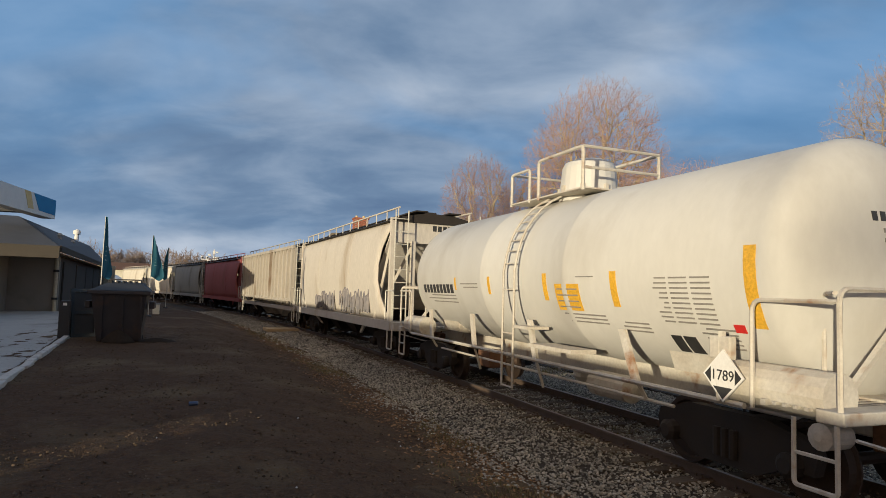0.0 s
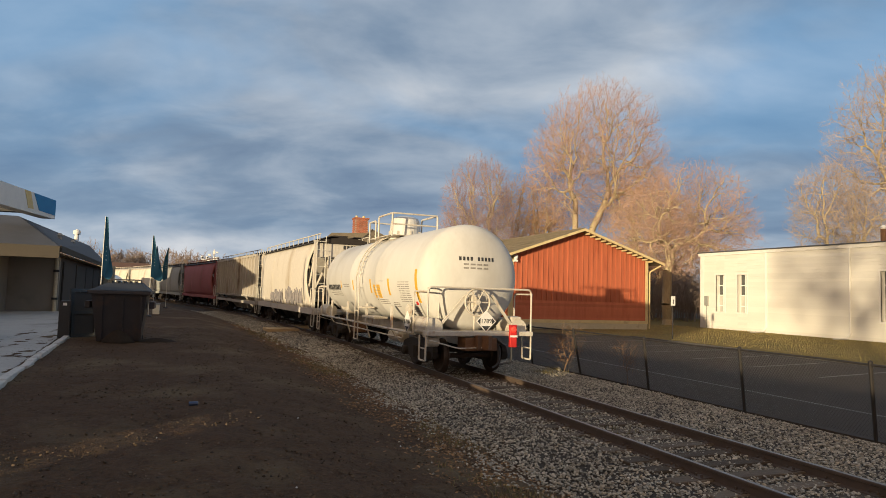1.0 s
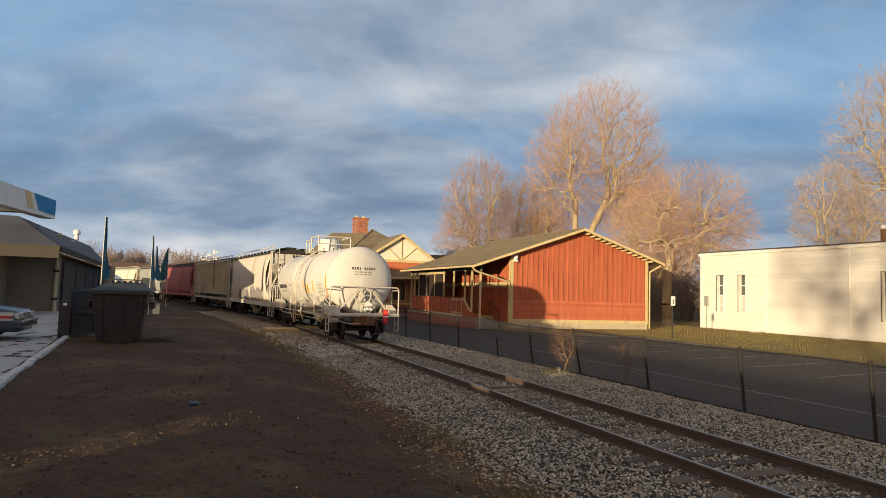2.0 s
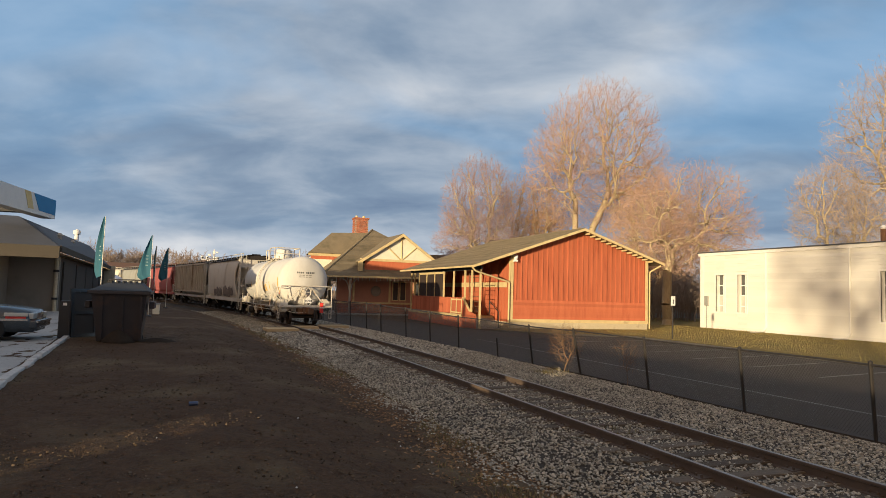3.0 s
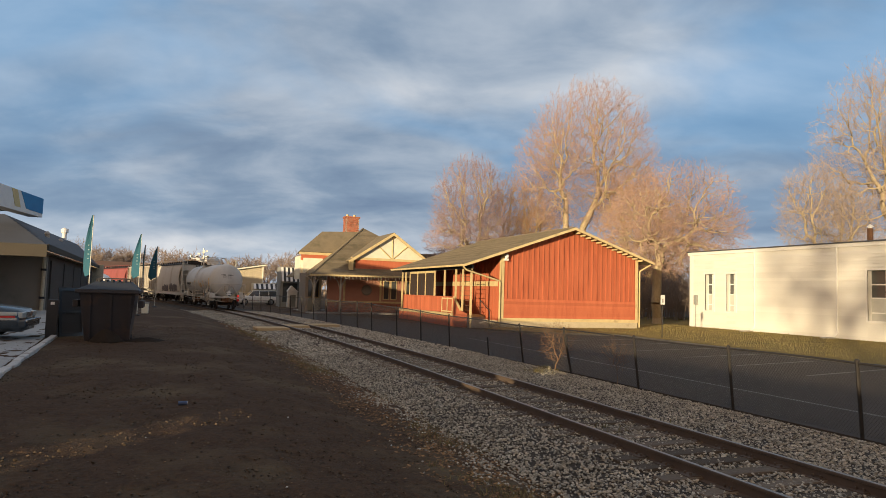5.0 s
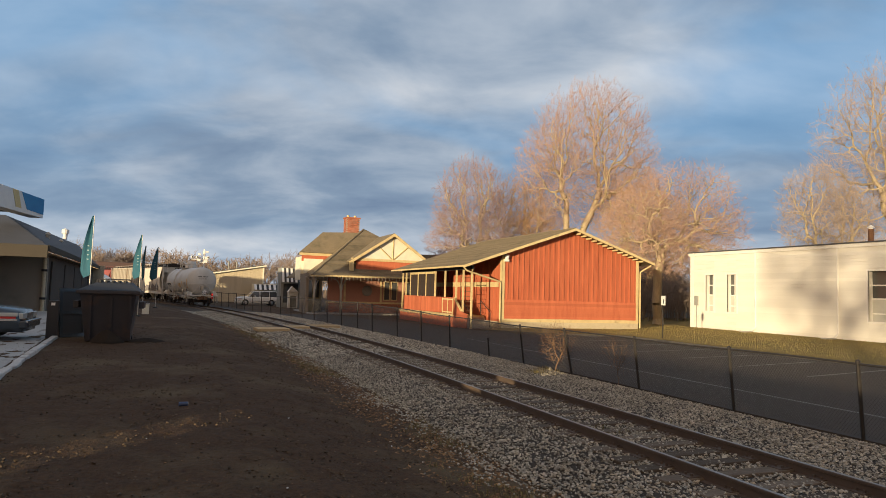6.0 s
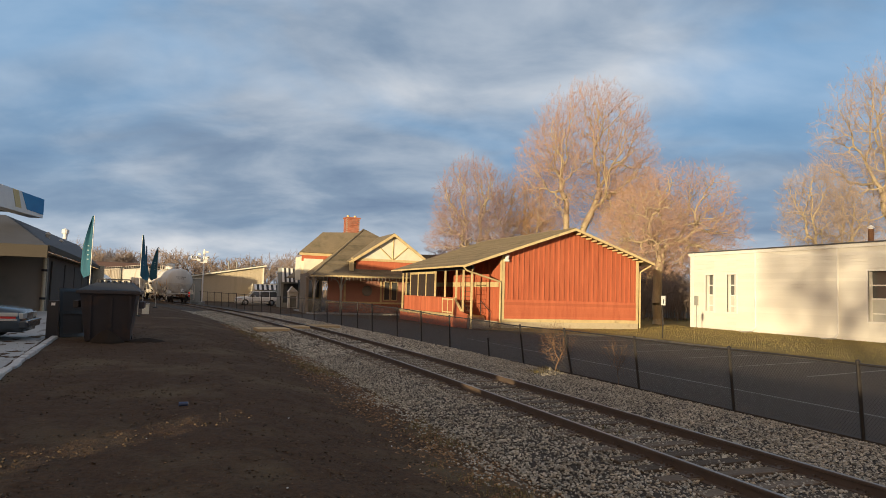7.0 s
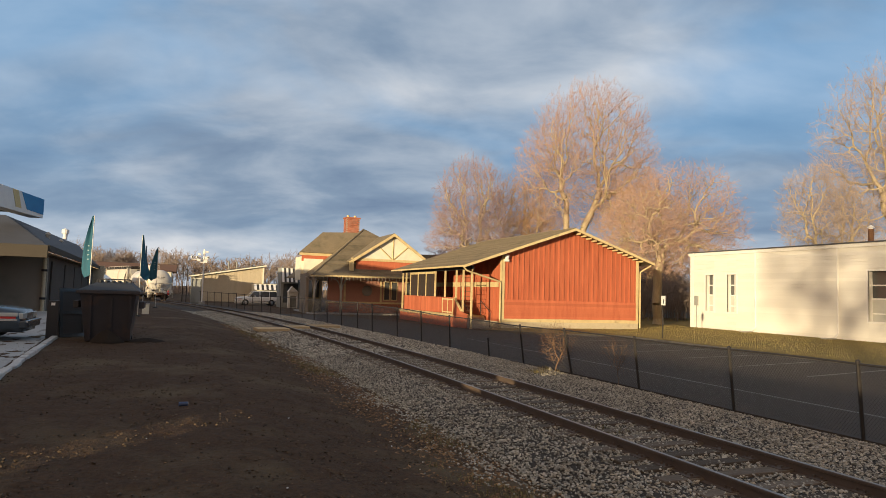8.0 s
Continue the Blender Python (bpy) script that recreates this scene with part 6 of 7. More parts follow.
def build_dumpster():
    d = thing("dumpster", "dark grimy steel dumpster with a sloping lid", "dumpster", (-2.05, 20.6, 0.4))
    b, t = (-2.52, -1.42), (-2.68, -1.28)
    body = part("body", loft(bmesh.new(), [[(b[0], 20.2, 0.42), (b[1], 20.2, 0.42), (b[1], 21.3, 0.42), (b[0], 21.3, 0.42)], [(t[0], 19.95, 1.75), (t[1], 19.95, 1.75), (t[1], 21.5, 1.75), (t[0], 21.5, 1.75)]]), M_BIN, d, "tapered dark steel body")
    for x in (-2.42, -1.9, -1.42):
        part("rib", loft(bmesh.new(), [[(x - 0.04, 20.14, 0.45), (x + 0.04, 20.14, 0.45), (x + 0.04, 20.2, 0.45), (x - 0.04, 20.2, 0.45)], [(x - 0.04, 19.9, 1.7), (x + 0.04, 19.9, 1.7), (x + 0.04, 19.96, 1.7), (x - 0.04, 19.96, 1.7)]]), M_BIN, body)
    part("rim", boxed(t[0] - 0.1, t[1] + 0.1, 19.86, 21.58, 1.75, 1.85, bevel=0.02), M_BIN, d)
    lid = part("lid", loft(bmesh.new(), [[(t[0] - 0.05, 19.88, 1.86), (t[1] + 0.06, 19.88, 1.86), (t[1] + 0.06, 21.5, 1.86), (t[0] - 0.05, 21.5, 1.86)], [(t[0] + 0.28, 20.6, 2.06), (t[1] - 0.2, 20.6, 2.06), (t[1] - 0.2, 21.4, 2.1), (t[0] + 0.28, 21.4, 2.1)]]), M_DARK, d, "black sloping lid")
    part("lid_rail", tubed(rounded([(t[0] + 0.3, 20.9, 2.06), (t[0] + 0.3, 20.9, 2.17), (t[1] - 0.22, 20.9, 2.17), (t[1] - 0.22, 20.9, 2.06)], 0.05), 0.02, 5), M_BIN, lid)
    for i in range(5):
        x = t[0] + 0.36 + i * 0.16
        part("lid_rib", boxed(x, x + 0.05, 20.7, 21.4, 2.07, 2.14), M_DARK, lid)
    for x in (t[0] - 0.2, t[1] + 0.06):
        part("lift_pocket", boxed(x, x + 0.14, 20.3, 21.1, 1.35, 1.55, bevel=0.02), M_BIN, d)
    for x in (-2.38, -1.42):
        for y in (20.35, 21.15):
            part("caster", lathed([(x - 0.03, 0.07), (x + 0.03, 0.07)], 12, "x", (0, y, 0.47)), M_TYRE, d)


def build_heap():
    """Low heaps of swept dirt and leaves against the dumpster."""
    rng = random.Random(17)
    for x, y, w, d, h in ((-1.95, 19.9, 0.5, 0.3, 0.36), (-0.95, 20.3, 0.7, 0.3, 0.1)):
        bm = bmesh.new()
        rings = []
        for k, f in enumerate((1.0, 0.82, 0.55, 0.25, 0.04)):
            ring = []
            for i in range(18):
                a = 2 * math.pi * i / 18
                q = f * (1 + 0.22 * noise.noise((math.cos(a) * 2, math.sin(a) * 2, k * 0.4 + x)))
                ring.append((x + w * q * math.cos(a), y + d * q * math.sin(a), 0.36 + (h + 0.04) * (1 - f ** 1.6) + rng.uniform(-0.015, 0.015)))
            rings.append(ring)
        alone("soil_mound", loft(bm, rings), M_SOIL, "low heap of dark dirt swept against the dumpster", "mound", "soil mounds", smooth=True)


def build_props():
    # leaning door panel and the dark drum by the corner
    pn = thing("leaning_door", "blue-grey panelled door leaning at the store corner", "door", (-3.2, 21.7, 0.42))
    tilt = Matrix.Translation((-3.36, 21.6, 0.42)) @ Matrix.Rotation(radians(38), 4, "Z") @ Matrix.Rotation(radians(-7), 4, "X")

    def panel(name, x0, x1, z0, z1, d0, d1, m, parent=pn, label=""):
        bm = boxed(x0, x1, d0, d1, z0, z1)
        bm.transform(tilt)
        return part(name, bm, m, parent, label)
    panel("panel", 0, 0.78, 0, 1.45, 0, 0.03, M_DARK)
    for a in ((0, 0.09, 0, 1.45), (0.69, 0.78, 0, 1.45), (0.09, 0.69, 0, 0.1), (0.09, 0.69, 0.68, 0.78), (0.09, 0.69, 1.35, 1.45)):
        panel("frame", a[0], a[1], a[2], a[3], -0.03, 0.0, M_CARGREY, pn, "blue-grey frame member")
    bx = thing("dark_locker", "narrow black locker against the store wall", "locker", (-3.55, 21.75, 0.41))
    part("body", boxed(-3.7, -3.4, 21.5, 21.9, 0.41, 1.5, bevel=0.02), M_DARK, bx)
    part("label_plate", boxed(-3.6, -3.5, 21.49, 21.5, 1.36, 1.44), M_WTRIM, bx, "small white label")
    sb = thing("sign_box", "small pale utility box on the dirt by the flags", "utility box", (-2.0, 38.8, 0.4))
    part("body", boxed(-2.15, -1.8, 38.6, 38.95, 0.4, 0.95, bevel=0.03), M_PALE, sb)
    part("lid", boxed(-2.18, -1.77, 38.57, 38.98, 0.95, 1.0, bevel=0.01), M_CONCRETE, sb)
    # crossing planks
    for y, u0, u1, n in ((34.5, -2.6, -0.95, 3), (36.5, -0.6, 0.6, 4), (37.6, 0.95, 2.7, 4)):
        g = track_frame(y)
        cr = thing("timber_crossing", "worn timber crossing boards beside the rails, sunlit yellow in their colour", "crossing boards", g @ Vector(((u0 + u1) / 2, 0, -0.15)), "crossing boards")
        for i in range(n):
            bm = boxed(u0, u1, -0.9 + i * 0.44, -0.9 + i * 0.44 + 0.4, -0.17, -0.02 - 0.012 * (i % 2), bevel=0.015)
            bm.transform(g)
            part("plank", bm, M_SUNPLANK, cr)
    # litter
    alone("paper_scrap", loft(bmesh.new(), [[(2.43, 5.12, 0.2), (2.55, 5.1, 0.2), (2.53, 5.24, 0.21), (2.45, 5.22, 0.2)], [(2.45, 5.14, 0.235), (2.53, 5.12, 0.25), (2.52, 5.2, 0.24), (2.46, 5.2, 0.25)]]), M_LITTER, "crumpled white paper scrap on the dirt", "litter", "litter")
    can = thing("drink_can", "crushed blue drink can lying on the dirt", "can", (0.06, 9.55, 0.43))
    part("body", lathed([(-0.06, 0.02), (-0.055, 0.03), (0.055, 0.032), (0.06, 0.025)], 12, "x", (0.06, 9.55, 0.43)), M_CANBLUE, can)
    part("rim", lathed([(0.06, 0.026), (0.064, 0.026)], 12, "x", (0.06, 9.55, 0.43)), M_CHROME, can)
    rng = random.Random(31)
    for x, y, s in ((-2.0, 20.0, 0.05), (-0.3, 7.6, 0.035), (1.4, 8.9, 0.03), (10.5, 16.9, 0.13), (10.75, 17.3, 0.12), (4.15, 9.6, 0.07), (0.9, 5.6, 0.03), (2.6, 8.0, 0.04), (3.7, 6.6, 0.06)):
        v, f = stone_cloud(np.random.default_rng(int(x * 10 + 60)), 1, lambda: np.array((x, y, (ground_z(x, y) if x < 4 else -0.2) + s * 0.25)), lambda: s)
        joined("rock", v, f, M_LITTER if s < 0.06 else M_STONE, "pale loose rock lying on the ground", "rock", "")


def teardrop_flag(x, y, z0, height, label, rows, wide=1.0):
    f = thing("feather_flag", label, "flag", (x, y, z0), "feather flags")
    part("pole", tubed([(x, y, z0 - 0.1), (x, y, z0 + height * 0.6), (x + 0.01, y, z0 + height)], 0.018, 8, 0.01), M_POLE, f, "pale flag pole")
    part("base", lathed([(z0 - 0.02, 0.16), (z0 + 0.05, 0.16), (z0 + 0.08, 0.05)], 14, "z", (x, y, 0)), M_DARK, f)
    bm = bmesh.new()
    n, top, low = 16, height, height * 0.49
    outline = lambda q: (0.04 + 0.66 * wide * math.sin(q * 1.45)) * (1.0 if q < 0.85 else 1.0 - (q - 0.85) * 2.6)
    front = []
    for i in range(n + 1):
        q = i / n
        z = top - (top - low) * q
        w = outline(q)
        front.append([(0.02 + w * k / 8, 0.07 * math.sin(2.2 * k / 8 * 3 + 4 * q) * (k / 8), z - 0.5 * w * (k / 8)) for k in range(9)])
    loft(bm, front, closed=False)
    bmesh.ops.recalc_face_normals(bm, faces=bm.faces)
    bmesh.ops.solidify(bm, geom=bm.faces[:], thickness=0.012)
    cloth = thing_part("cloth", bm, M_TEAL, f, (0, 0, 0), "teal feather flag cloth")
    for i in range(4):
        zc = top - (top - low) * (0.42 + 0.075 * i)
        bm = boxed(0.16 * wide, 0.27 * wide, -0.02, 0.03, zc - 0.2, zc - 0.165)
        p = part("letter_bar", bm, M_CLOTHWHITE, None, "white lettering drawn as bars")
        p.parent = cloth
    FLUTTER.append((cloth, rows))


FLUTTER = []


def build_flags():
    teardrop_flag(-2.96, 24.0, 0.4, 3.9, "teal feather flag on a pole beside the store", [(0, 55, 0), (0.6, 62, 1), (1.2, 50, 0), (1.7, 60, 0), (2.8, 110, 0), (3.4, 150, 0), (4.0, 140, 0), (4.7, 118, 0), (5.8, 145, 0), (6.4, 135, 0), (7.2, 142, 0), (8, 136, 0)], 0.62)
    teardrop_flag(-2.2, 36.1, 0.4, 4.2, "teal feather flag with white lettering on a pole", [(0, 20, 0), (0.3, 10, 0), (0.6, 5, 0), (0.9, 40, 0), (1.2, 30, 0), (1.5, 8, 0), (1.7, 35, 0), (2.2, 95, 0), (2.8, 150, 0), (3.1, 170, 0), (3.4, 178, 0), (3.7, 165, 0), (4.0, 160, 0), (4.3, 125, 0), (4.6, 105, 0), (5.2, 140, 0), (5.8, 140, 0), (6.2, 112, 0), (6.6, 105, 0), (7.0, 55, 0), (7.4, 60, 0), (7.8, 48, 0), (8, 52, 0)])
    teardrop_flag(-2.66, 48.0, 0.4, 4.3, "teal and white feather flag farther along the lot", [(0, 60, 0), (1.5, 40, 0), (2.8, 100, 0), (4, 75, 0), (5.8, 110, 0), (7, 70, 0), (8, 80, 0)])
    teardrop_flag(-1.9, 49.0, 0.4, 4.3, "dark teal feather flag at the lot's end", [(0, 120, 0), (1.5, 130, 0), (3, 155, 0), (4.5, 150, 0), (6, 140, 0), (8, 150, 0)])


def vehicle(name, label, at, turn, paint, L, W, H, prof, cabin, wheel_y, wr, pillars, lamps):
    """A road vehicle, nose along local -x. prof: (x, top) of the body; cabin: (x, top) of the glasshouse."""
    v = thing(name, label, "car", (0, 0, 0))
    rings = []
    for x, zt in prof:
        k = 0.9 if x in (prof[0][0], prof[-1][0]) else 1.0
        w = W / 2 * k
        rings.append([(x, -w * 0.96, 0.24), (x, w * 0.96, 0.24), (x, w, 0.42), (x, w, zt - 0.22), (x, w * 0.95, zt - 0.06), (x, w * 0.8, zt), (x, -w * 0.8, zt), (x, -w * 0.95, zt - 0.06), (x, -w, zt - 0.22), (x, -w, 0.42)])
    body = part("body", loft(bmesh.new(), rings), paint, v, "", smooth=True)
    rings = []
    for x, zt, zb in cabin:
        rings.append([(x, -W * 0.45, zb), (x, W * 0.45, zb), (x, W * 0.37, zt), (x, -W * 0.37, zt)])
    gl = part("glasshouse", loft(bmesh.new(), rings), M_GLASS, v, "dark tinted windows")
    xs = [c for c in cabin if c[1] > max(q[1] for q in cabin) - 0.12]
    part("roof", loft(bmesh.new(), [[(c[0], -W * 0.38, c[1] - 0.02), (c[0], W * 0.38, c[1] - 0.02), (c[0], W * 0.34, c[1] + 0.04), (c[0], -W * 0.34, c[1] + 0.04)] for c in xs]), paint, v)
    for s in (-1, 1):
        for (xb, xt) in pillars:
            zb = np.interp(xb, [c[0] for c in cabin], [c[2] for c in cabin])
            zt = np.interp(xt, [c[0] for c in cabin], [c[1] for c in cabin])
            part("pillar", tubed([(xb, s * W * 0.455, zb), (xt, s * W * 0.375, zt)], 0.045, 4), paint, v)
        for xw in wheel_y:
            w = part("wheel", lathed([(s * (W / 2 - 0.22), wr), (s * (W / 2 + 0.012), wr), (s * (W / 2 + 0.02), wr * 0.9), (s * (W / 2 + 0.012), wr * 0.64)], 24, "x", (0, 0, 0)), M_TYRE, v, "black tyre on a bright rim")
            w.data.transform(Matrix.Rotation(radians(90), 4, "Z"))
            w.data.transform(Matrix.Translation((xw, 0, wr)))
            rm = part("rim", lathed([(s * (W / 2 - 0.04), wr * 0.62), (s * (W / 2 + 0.018), wr * 0.6), (s * (W / 2 + 0.024), wr * 0.2), (s * (W / 2 + 0.03), 0.02)], 16, "x"), M_CHROME, w)
            rm.data.transform(Matrix.Rotation(radians(90), 4, "Z"))
            rm.data.transform(Matrix.Translation((xw, 0, wr)))
        x0 = prof[0][0]
        zt = prof[1][1]
        part("headlight", boxed(x0 - 0.02, x0 + 0.22, min(s * W * 0.22, s * W * 0.475), max(s * W * 0.22, s * W * 0.475), lamps - 0.08, lamps + 0.08, bevel=0.02), M_PALEGLASS, v, "clear headlight lens")
        part("corner_lens", boxed(x0 + 0.1, x0 + 0.66, min(s * W * 0.455, s * W * 0.506), max(s * W * 0.455, s * W * 0.506), lamps - 0.01, lamps + 0.09, bevel=0.015), M_PALEGLASS, v, "clear wrapped corner lens")
        part("indicator", boxed(x0 + 0.14, x0 + 0.62, min(s * W * 0.46, s * W * 0.505), max(s * W * 0.46, s * W * 0.505), lamps - 0.075, lamps - 0.014, bevel=0.01), M_REDPAINT, v, "orange-red side marker")
        part("mirror", boxed(cabin[1][0] + 0.1, cabin[1][0] + 0.22, min(s * W * 0.49, s * W * 0.57), max(s * W * 0.49, s * W * 0.57), cabin[0][2] + 0.02, cabin[0][2] + 0.16, bevel=0.02), paint, v)
        part("trim_strip", boxed(prof[1][0], prof[-2][0], min(s * W * 0.5, s * W * 0.508), max(s * W * 0.5, s * W * 0.508), 0.55, 0.61), M_CHROME, v)
    x0 = prof[0][0]
    part("bumper", boxed(x0 - 0.12, x0 + 0.25, -W * 0.48, W * 0.48, 0.34, 0.56, bevel=0.05), paint, v, "rounded bumper")
    part("bumper_strip", boxed(x0 - 0.14, x0 + 0.1, -W * 0.47, W * 0.47, 0.5, 0.55), M_CHROME, v)
    part("grille", boxed(x0 - 0.015, x0 + 0.05, -W * 0.2, W * 0.2, lamps - 0.1, lamps + 0.07), M_CHROME, v)
    v.matrix_world = Matrix.Translation(at) @ Matrix.Rotation(turn, 4, "Z")
    return v


SEDAN = vehicle("sedan", "grey-blue older saloon car on the forecourt", (-7, 21.2, 0.41), radians(180), M_CARGREY, 4.9, 1.85, 1.4,
                [(-2.45, 0.72), (-2.35, 0.82), (-1.9, 0.9), (-1.0, 0.98), (1.0, 1.0), (1.9, 0.98), (2.35, 0.9), (2.45, 0.75)],
                [(-1.0, 0.97, 0.96), (-0.25, 1.36, 0.98), (0.9, 1.4, 0.99), (1.75, 1.0, 0.98)], (-1.5, 1.4), 0.33, ((-0.95, -0.25), (0.2, 0.2), (1.7, 0.9)), 0.68)
vehicle("suv", "large white sport utility vehicle parked beyond the station", (8.85, 86.0, -0.3), radians(4), M_CARWHITE, 5.5, 2.0, 1.9,
        [(-2.75, 0.85), (-2.65, 1.0), (-2.2, 1.1), (-1.3, 1.15), (2.5, 1.15), (2.68, 1.1), (2.75, 0.9)],
        [(-1.35, 1.14, 1.13), (-0.7, 1.8, 1.14), (2.2, 1.85, 1.14), (2.6, 1.2, 1.14)], (-1.7, 1.6), 0.4, ((-1.3, -0.7), (0.1, 0.1), (1.3, 1.3), (2.58, 2.2)), 0.85)
SEDAN_ROWS = [(0.0, -6.2), (0.3, -5.6), (0.6, -5.05), (0.9, -4.55), (1.1, -4.28), (1.3, -4.05), (1.5, -3.87), (1.7, -3.72), (2.2, -3.48), (2.8, -3.32), (3.1, -3.28), (3.4, -3.26), (3.7, -3.25), (8.0, -3.25)]


# ---- beyond the crossing ----
def build_far():
    w = thing("beige_warehouse", "beige sided warehouse with a single-slope dark roof", "building", (6, 104, -0.3))
    bm = bmesh.new()
    extrude(bm, [(0.8, 104, -0.4), (11.3, 104, -0.4), (11.3, 104, 5.45), (0.8, 104, 3.5)], (0, 9, 0))
    part("wall", bm, M_BEIGE, w, "beige wall")
    for i in range(26):
        x = 1.0 + i * 0.4
        part("siding_panel", boxed(x, x + 0.37, 103.96, 104, -0.3, 3.4 + (x - 0.8) * 0.186), M_BEIGE, w)
    bm = bmesh.new()
    extrude(bm, [(0.3, 103.5, 3.42), (11.8, 103.5, 5.56), (11.8, 103.5, 5.72), (0.3, 103.5, 3.6)], (0, 10, 0))
    part("roof", bm, M_DARKROOF, w, "dark sloping roof")
    part("edge_trim", boxed(11.25, 11.45, 103.9, 104, -0.4, 5.45), M_PALE, w)
    part("fascia", extrude(bmesh.new(), [(0.3, 103.44, 3.3), (11.8, 103.44, 5.42), (11.8, 103.44, 5.62), (0.3, 103.44, 3.5)], (0, 0.05, 0)), M_PALE, w)
    for x in (6.2, 7.4):
        part("flue", lathed([(4.4, 0.1), (5.9, 0.1), (5.9, 0.16), (6.05, 0.16)], 8, "z", (x, 106, 0)), M_GREYCAR, w)

    def awning(name, label, x0, x1, y, z0, z1, base, n, m):
        k = thing(name, label, "shop", (x0, y, -0.3))
        part("wall", boxed(x0, x1, y + 0.5, y + 4, -0.4, z1 + 0.1), m, k, "plain shop wall")
        for i in range(n):
            a = x0 + (x1 - x0) * i / n
            b = x0 + (x1 - x0) * (i + 1) / n
            bm = bmesh.new()
            extrude(bm, [(a, y + 0.5, z1), (b, y + 0.5, z1), (b, y - 0.5, z0), (a, y - 0.5, z0)], (0, 0, 0.03))
            part("awning_stripe", bm, M_DARK if i % 2 else M_WTRIM, k)
        part("shop_window", boxed(x0 + 0.3, x1 - 0.3, y + 0.46, y + 0.5, 0.3, z0 - 0.2), M_GLASS, k)
    awning("striped_shop", "grey shop with a black and white striped awning", 10.85, 13.2, 79.0, 2.8, 4.5, -0.3, 9, M_GREYCAR)
    awning("awning_shop", "low pale shop with a striped awning behind the car", 9.6, 13.8, 99.0, 1.7, 2.5, -0.3, 12, M_PALE)
    bo = thing("white_booth", "small white booth with a peaked roof", "booth", (12.0, 81, -0.3))
    bo_x = 11.45
    part("body", boxed(bo_x, bo_x + 1.1, 77.0, 78.0, -0.3, 1.6, bevel=0.03), M_WTRIM, bo)
    part("roof", extrude(bmesh.new(), [(bo_x - 0.1, 76.9, 1.6), (bo_x + 1.2, 76.9, 1.6), (bo_x + 0.4, 76.9, 2.3)], (0, 1.2, 0)), M_WTRIM, bo)
    part("door", boxed(bo_x + 0.2, bo_x + 0.9, 76.97, 77.0, -0.2, 1.2), M_GREYCAR, bo)
    # crossing signal
    s = thing("crossing_signal", "white railway crossing signal mast with lamp heads", "signal", (1.95, 84, -0.2))
    part("mast", tubed([(1.95, 84, -0.4), (1.95, 84, 6.6)], 0.085, 10), M_WTRIM, s, "white round mast")
    part("foundation", boxed(1.6, 2.3, 83.65, 84.35, -0.4, 0.1), M_CONCRETE, s)
    part("arm", tubed([(0.5, 84, 5.3), (2.6, 84, 5.3)], 0.06, 6), M_WTRIM, s)
    for x in (0.6, 1.2, 2.45):
        h = part("lamp_head", lathed([(83.6, 0.13), (83.75, 0.19), (83.9, 0.15)], 14, "y", (x, 0, 5.55)), M_WTRIM, s, "round lamp head")
        part("lens", lathed([(83.58, 0.1), (83.62, 0.12)], 12, "y", (x, 0, 5.55)), M_DARK, h)
    for x, z, w, h in ((1.35, 5.2, 0.2, 0.3), (2.25, 5.5, 0.18, 0.35), (1.95, 6.2, 0.14, 0.4), (1.4, 5.9, 0.16, 0.24), (2.3, 6.25, 0.14, 0.2)):
        part("signal_box", boxed(x - w, x + w, 83.6, 83.85, z - h / 2, z + h / 2, bevel=0.03), M_WTRIM, s, "white signal box")
    part("control_cabinet", boxed(1.55, 2.35, 83.9, 84.5, 4.9, 5.25), M_WTRIM, s)
    cb = thing("signal_cabinet", "tall grey signal cabinet by the crossing", "cabinet", (-0.2, 92, -0.2))
    part("body", boxed(0.7, 2.0, 93, 94, -0.3, 3.0, bevel=0.05), M_GREYCAR, cb)
    part("door", boxed(0.85, 1.85, 92.96, 93, 0.0, 2.7), M_GREYCAR, cb)
    part("roof", boxed(0.6, 2.1, 92.9, 94.1, 3.0, 3.12), M_PALE, cb)
    for x in (-0.35, 0.15):
        m = thing("thin_pole", "slim dark pole by the crossing", "pole", (x, 92, -0.2), "poles by the crossing")
        part("shaft", tubed([(x, 92, -0.3), (x, 92, 4.6)], 0.06, 6), M_GALV, m)
        part("cap", lathed([(4.6, 0.09), (4.75, 0.03)], 8, "z", (x, 92, 0)), M_GALV, m)
    # long shed and rounded hut behind the lot
    sh = thing("long_shed", "long low cream shed with a rusty brown roof", "building", (-22, 150, 0.3))
    part("wall", boxed(-36, -3.0, 150, 162, -0.3, 5.0), M_PALE, sh, "cream shed wall")
    part("roof", extrude(bmesh.new(), [(-37, 149.2, 4.9), (-37, 163, 4.9), (-37, 156, 6.6)], (35, 0, 0)), M_RUSTY, sh, "rusty brown roof")
    for i in range(6):
        part("door", boxed(-34 + i * 5, -31.5 + i * 5, 149.94, 150, -0.2, 3.6), M_WTRIM if i % 2 else M_REDWOOD, sh)
    q = thing("round_hut", "white arched metal hut with a dark doorway", "hut", (-9.5, 92, 0.3))
    for r, y0, y1, m, nm in ((2.1, 88.0, 96.0, M_WTRIM, "arch_shell"),):
        rings = [[(-10.9 + r * math.cos(a), y, 0.4 + 1.0 + r * 0.9 * math.sin(a)) for a in np.linspace(0, math.pi, 15)] + [(-10.9 - r, y, 0.2), (-10.9 + r, y, 0.2)] for y in (y0, y1)]
        part(nm, loft(bmesh.new(), rings), m, q, "white arched shell")
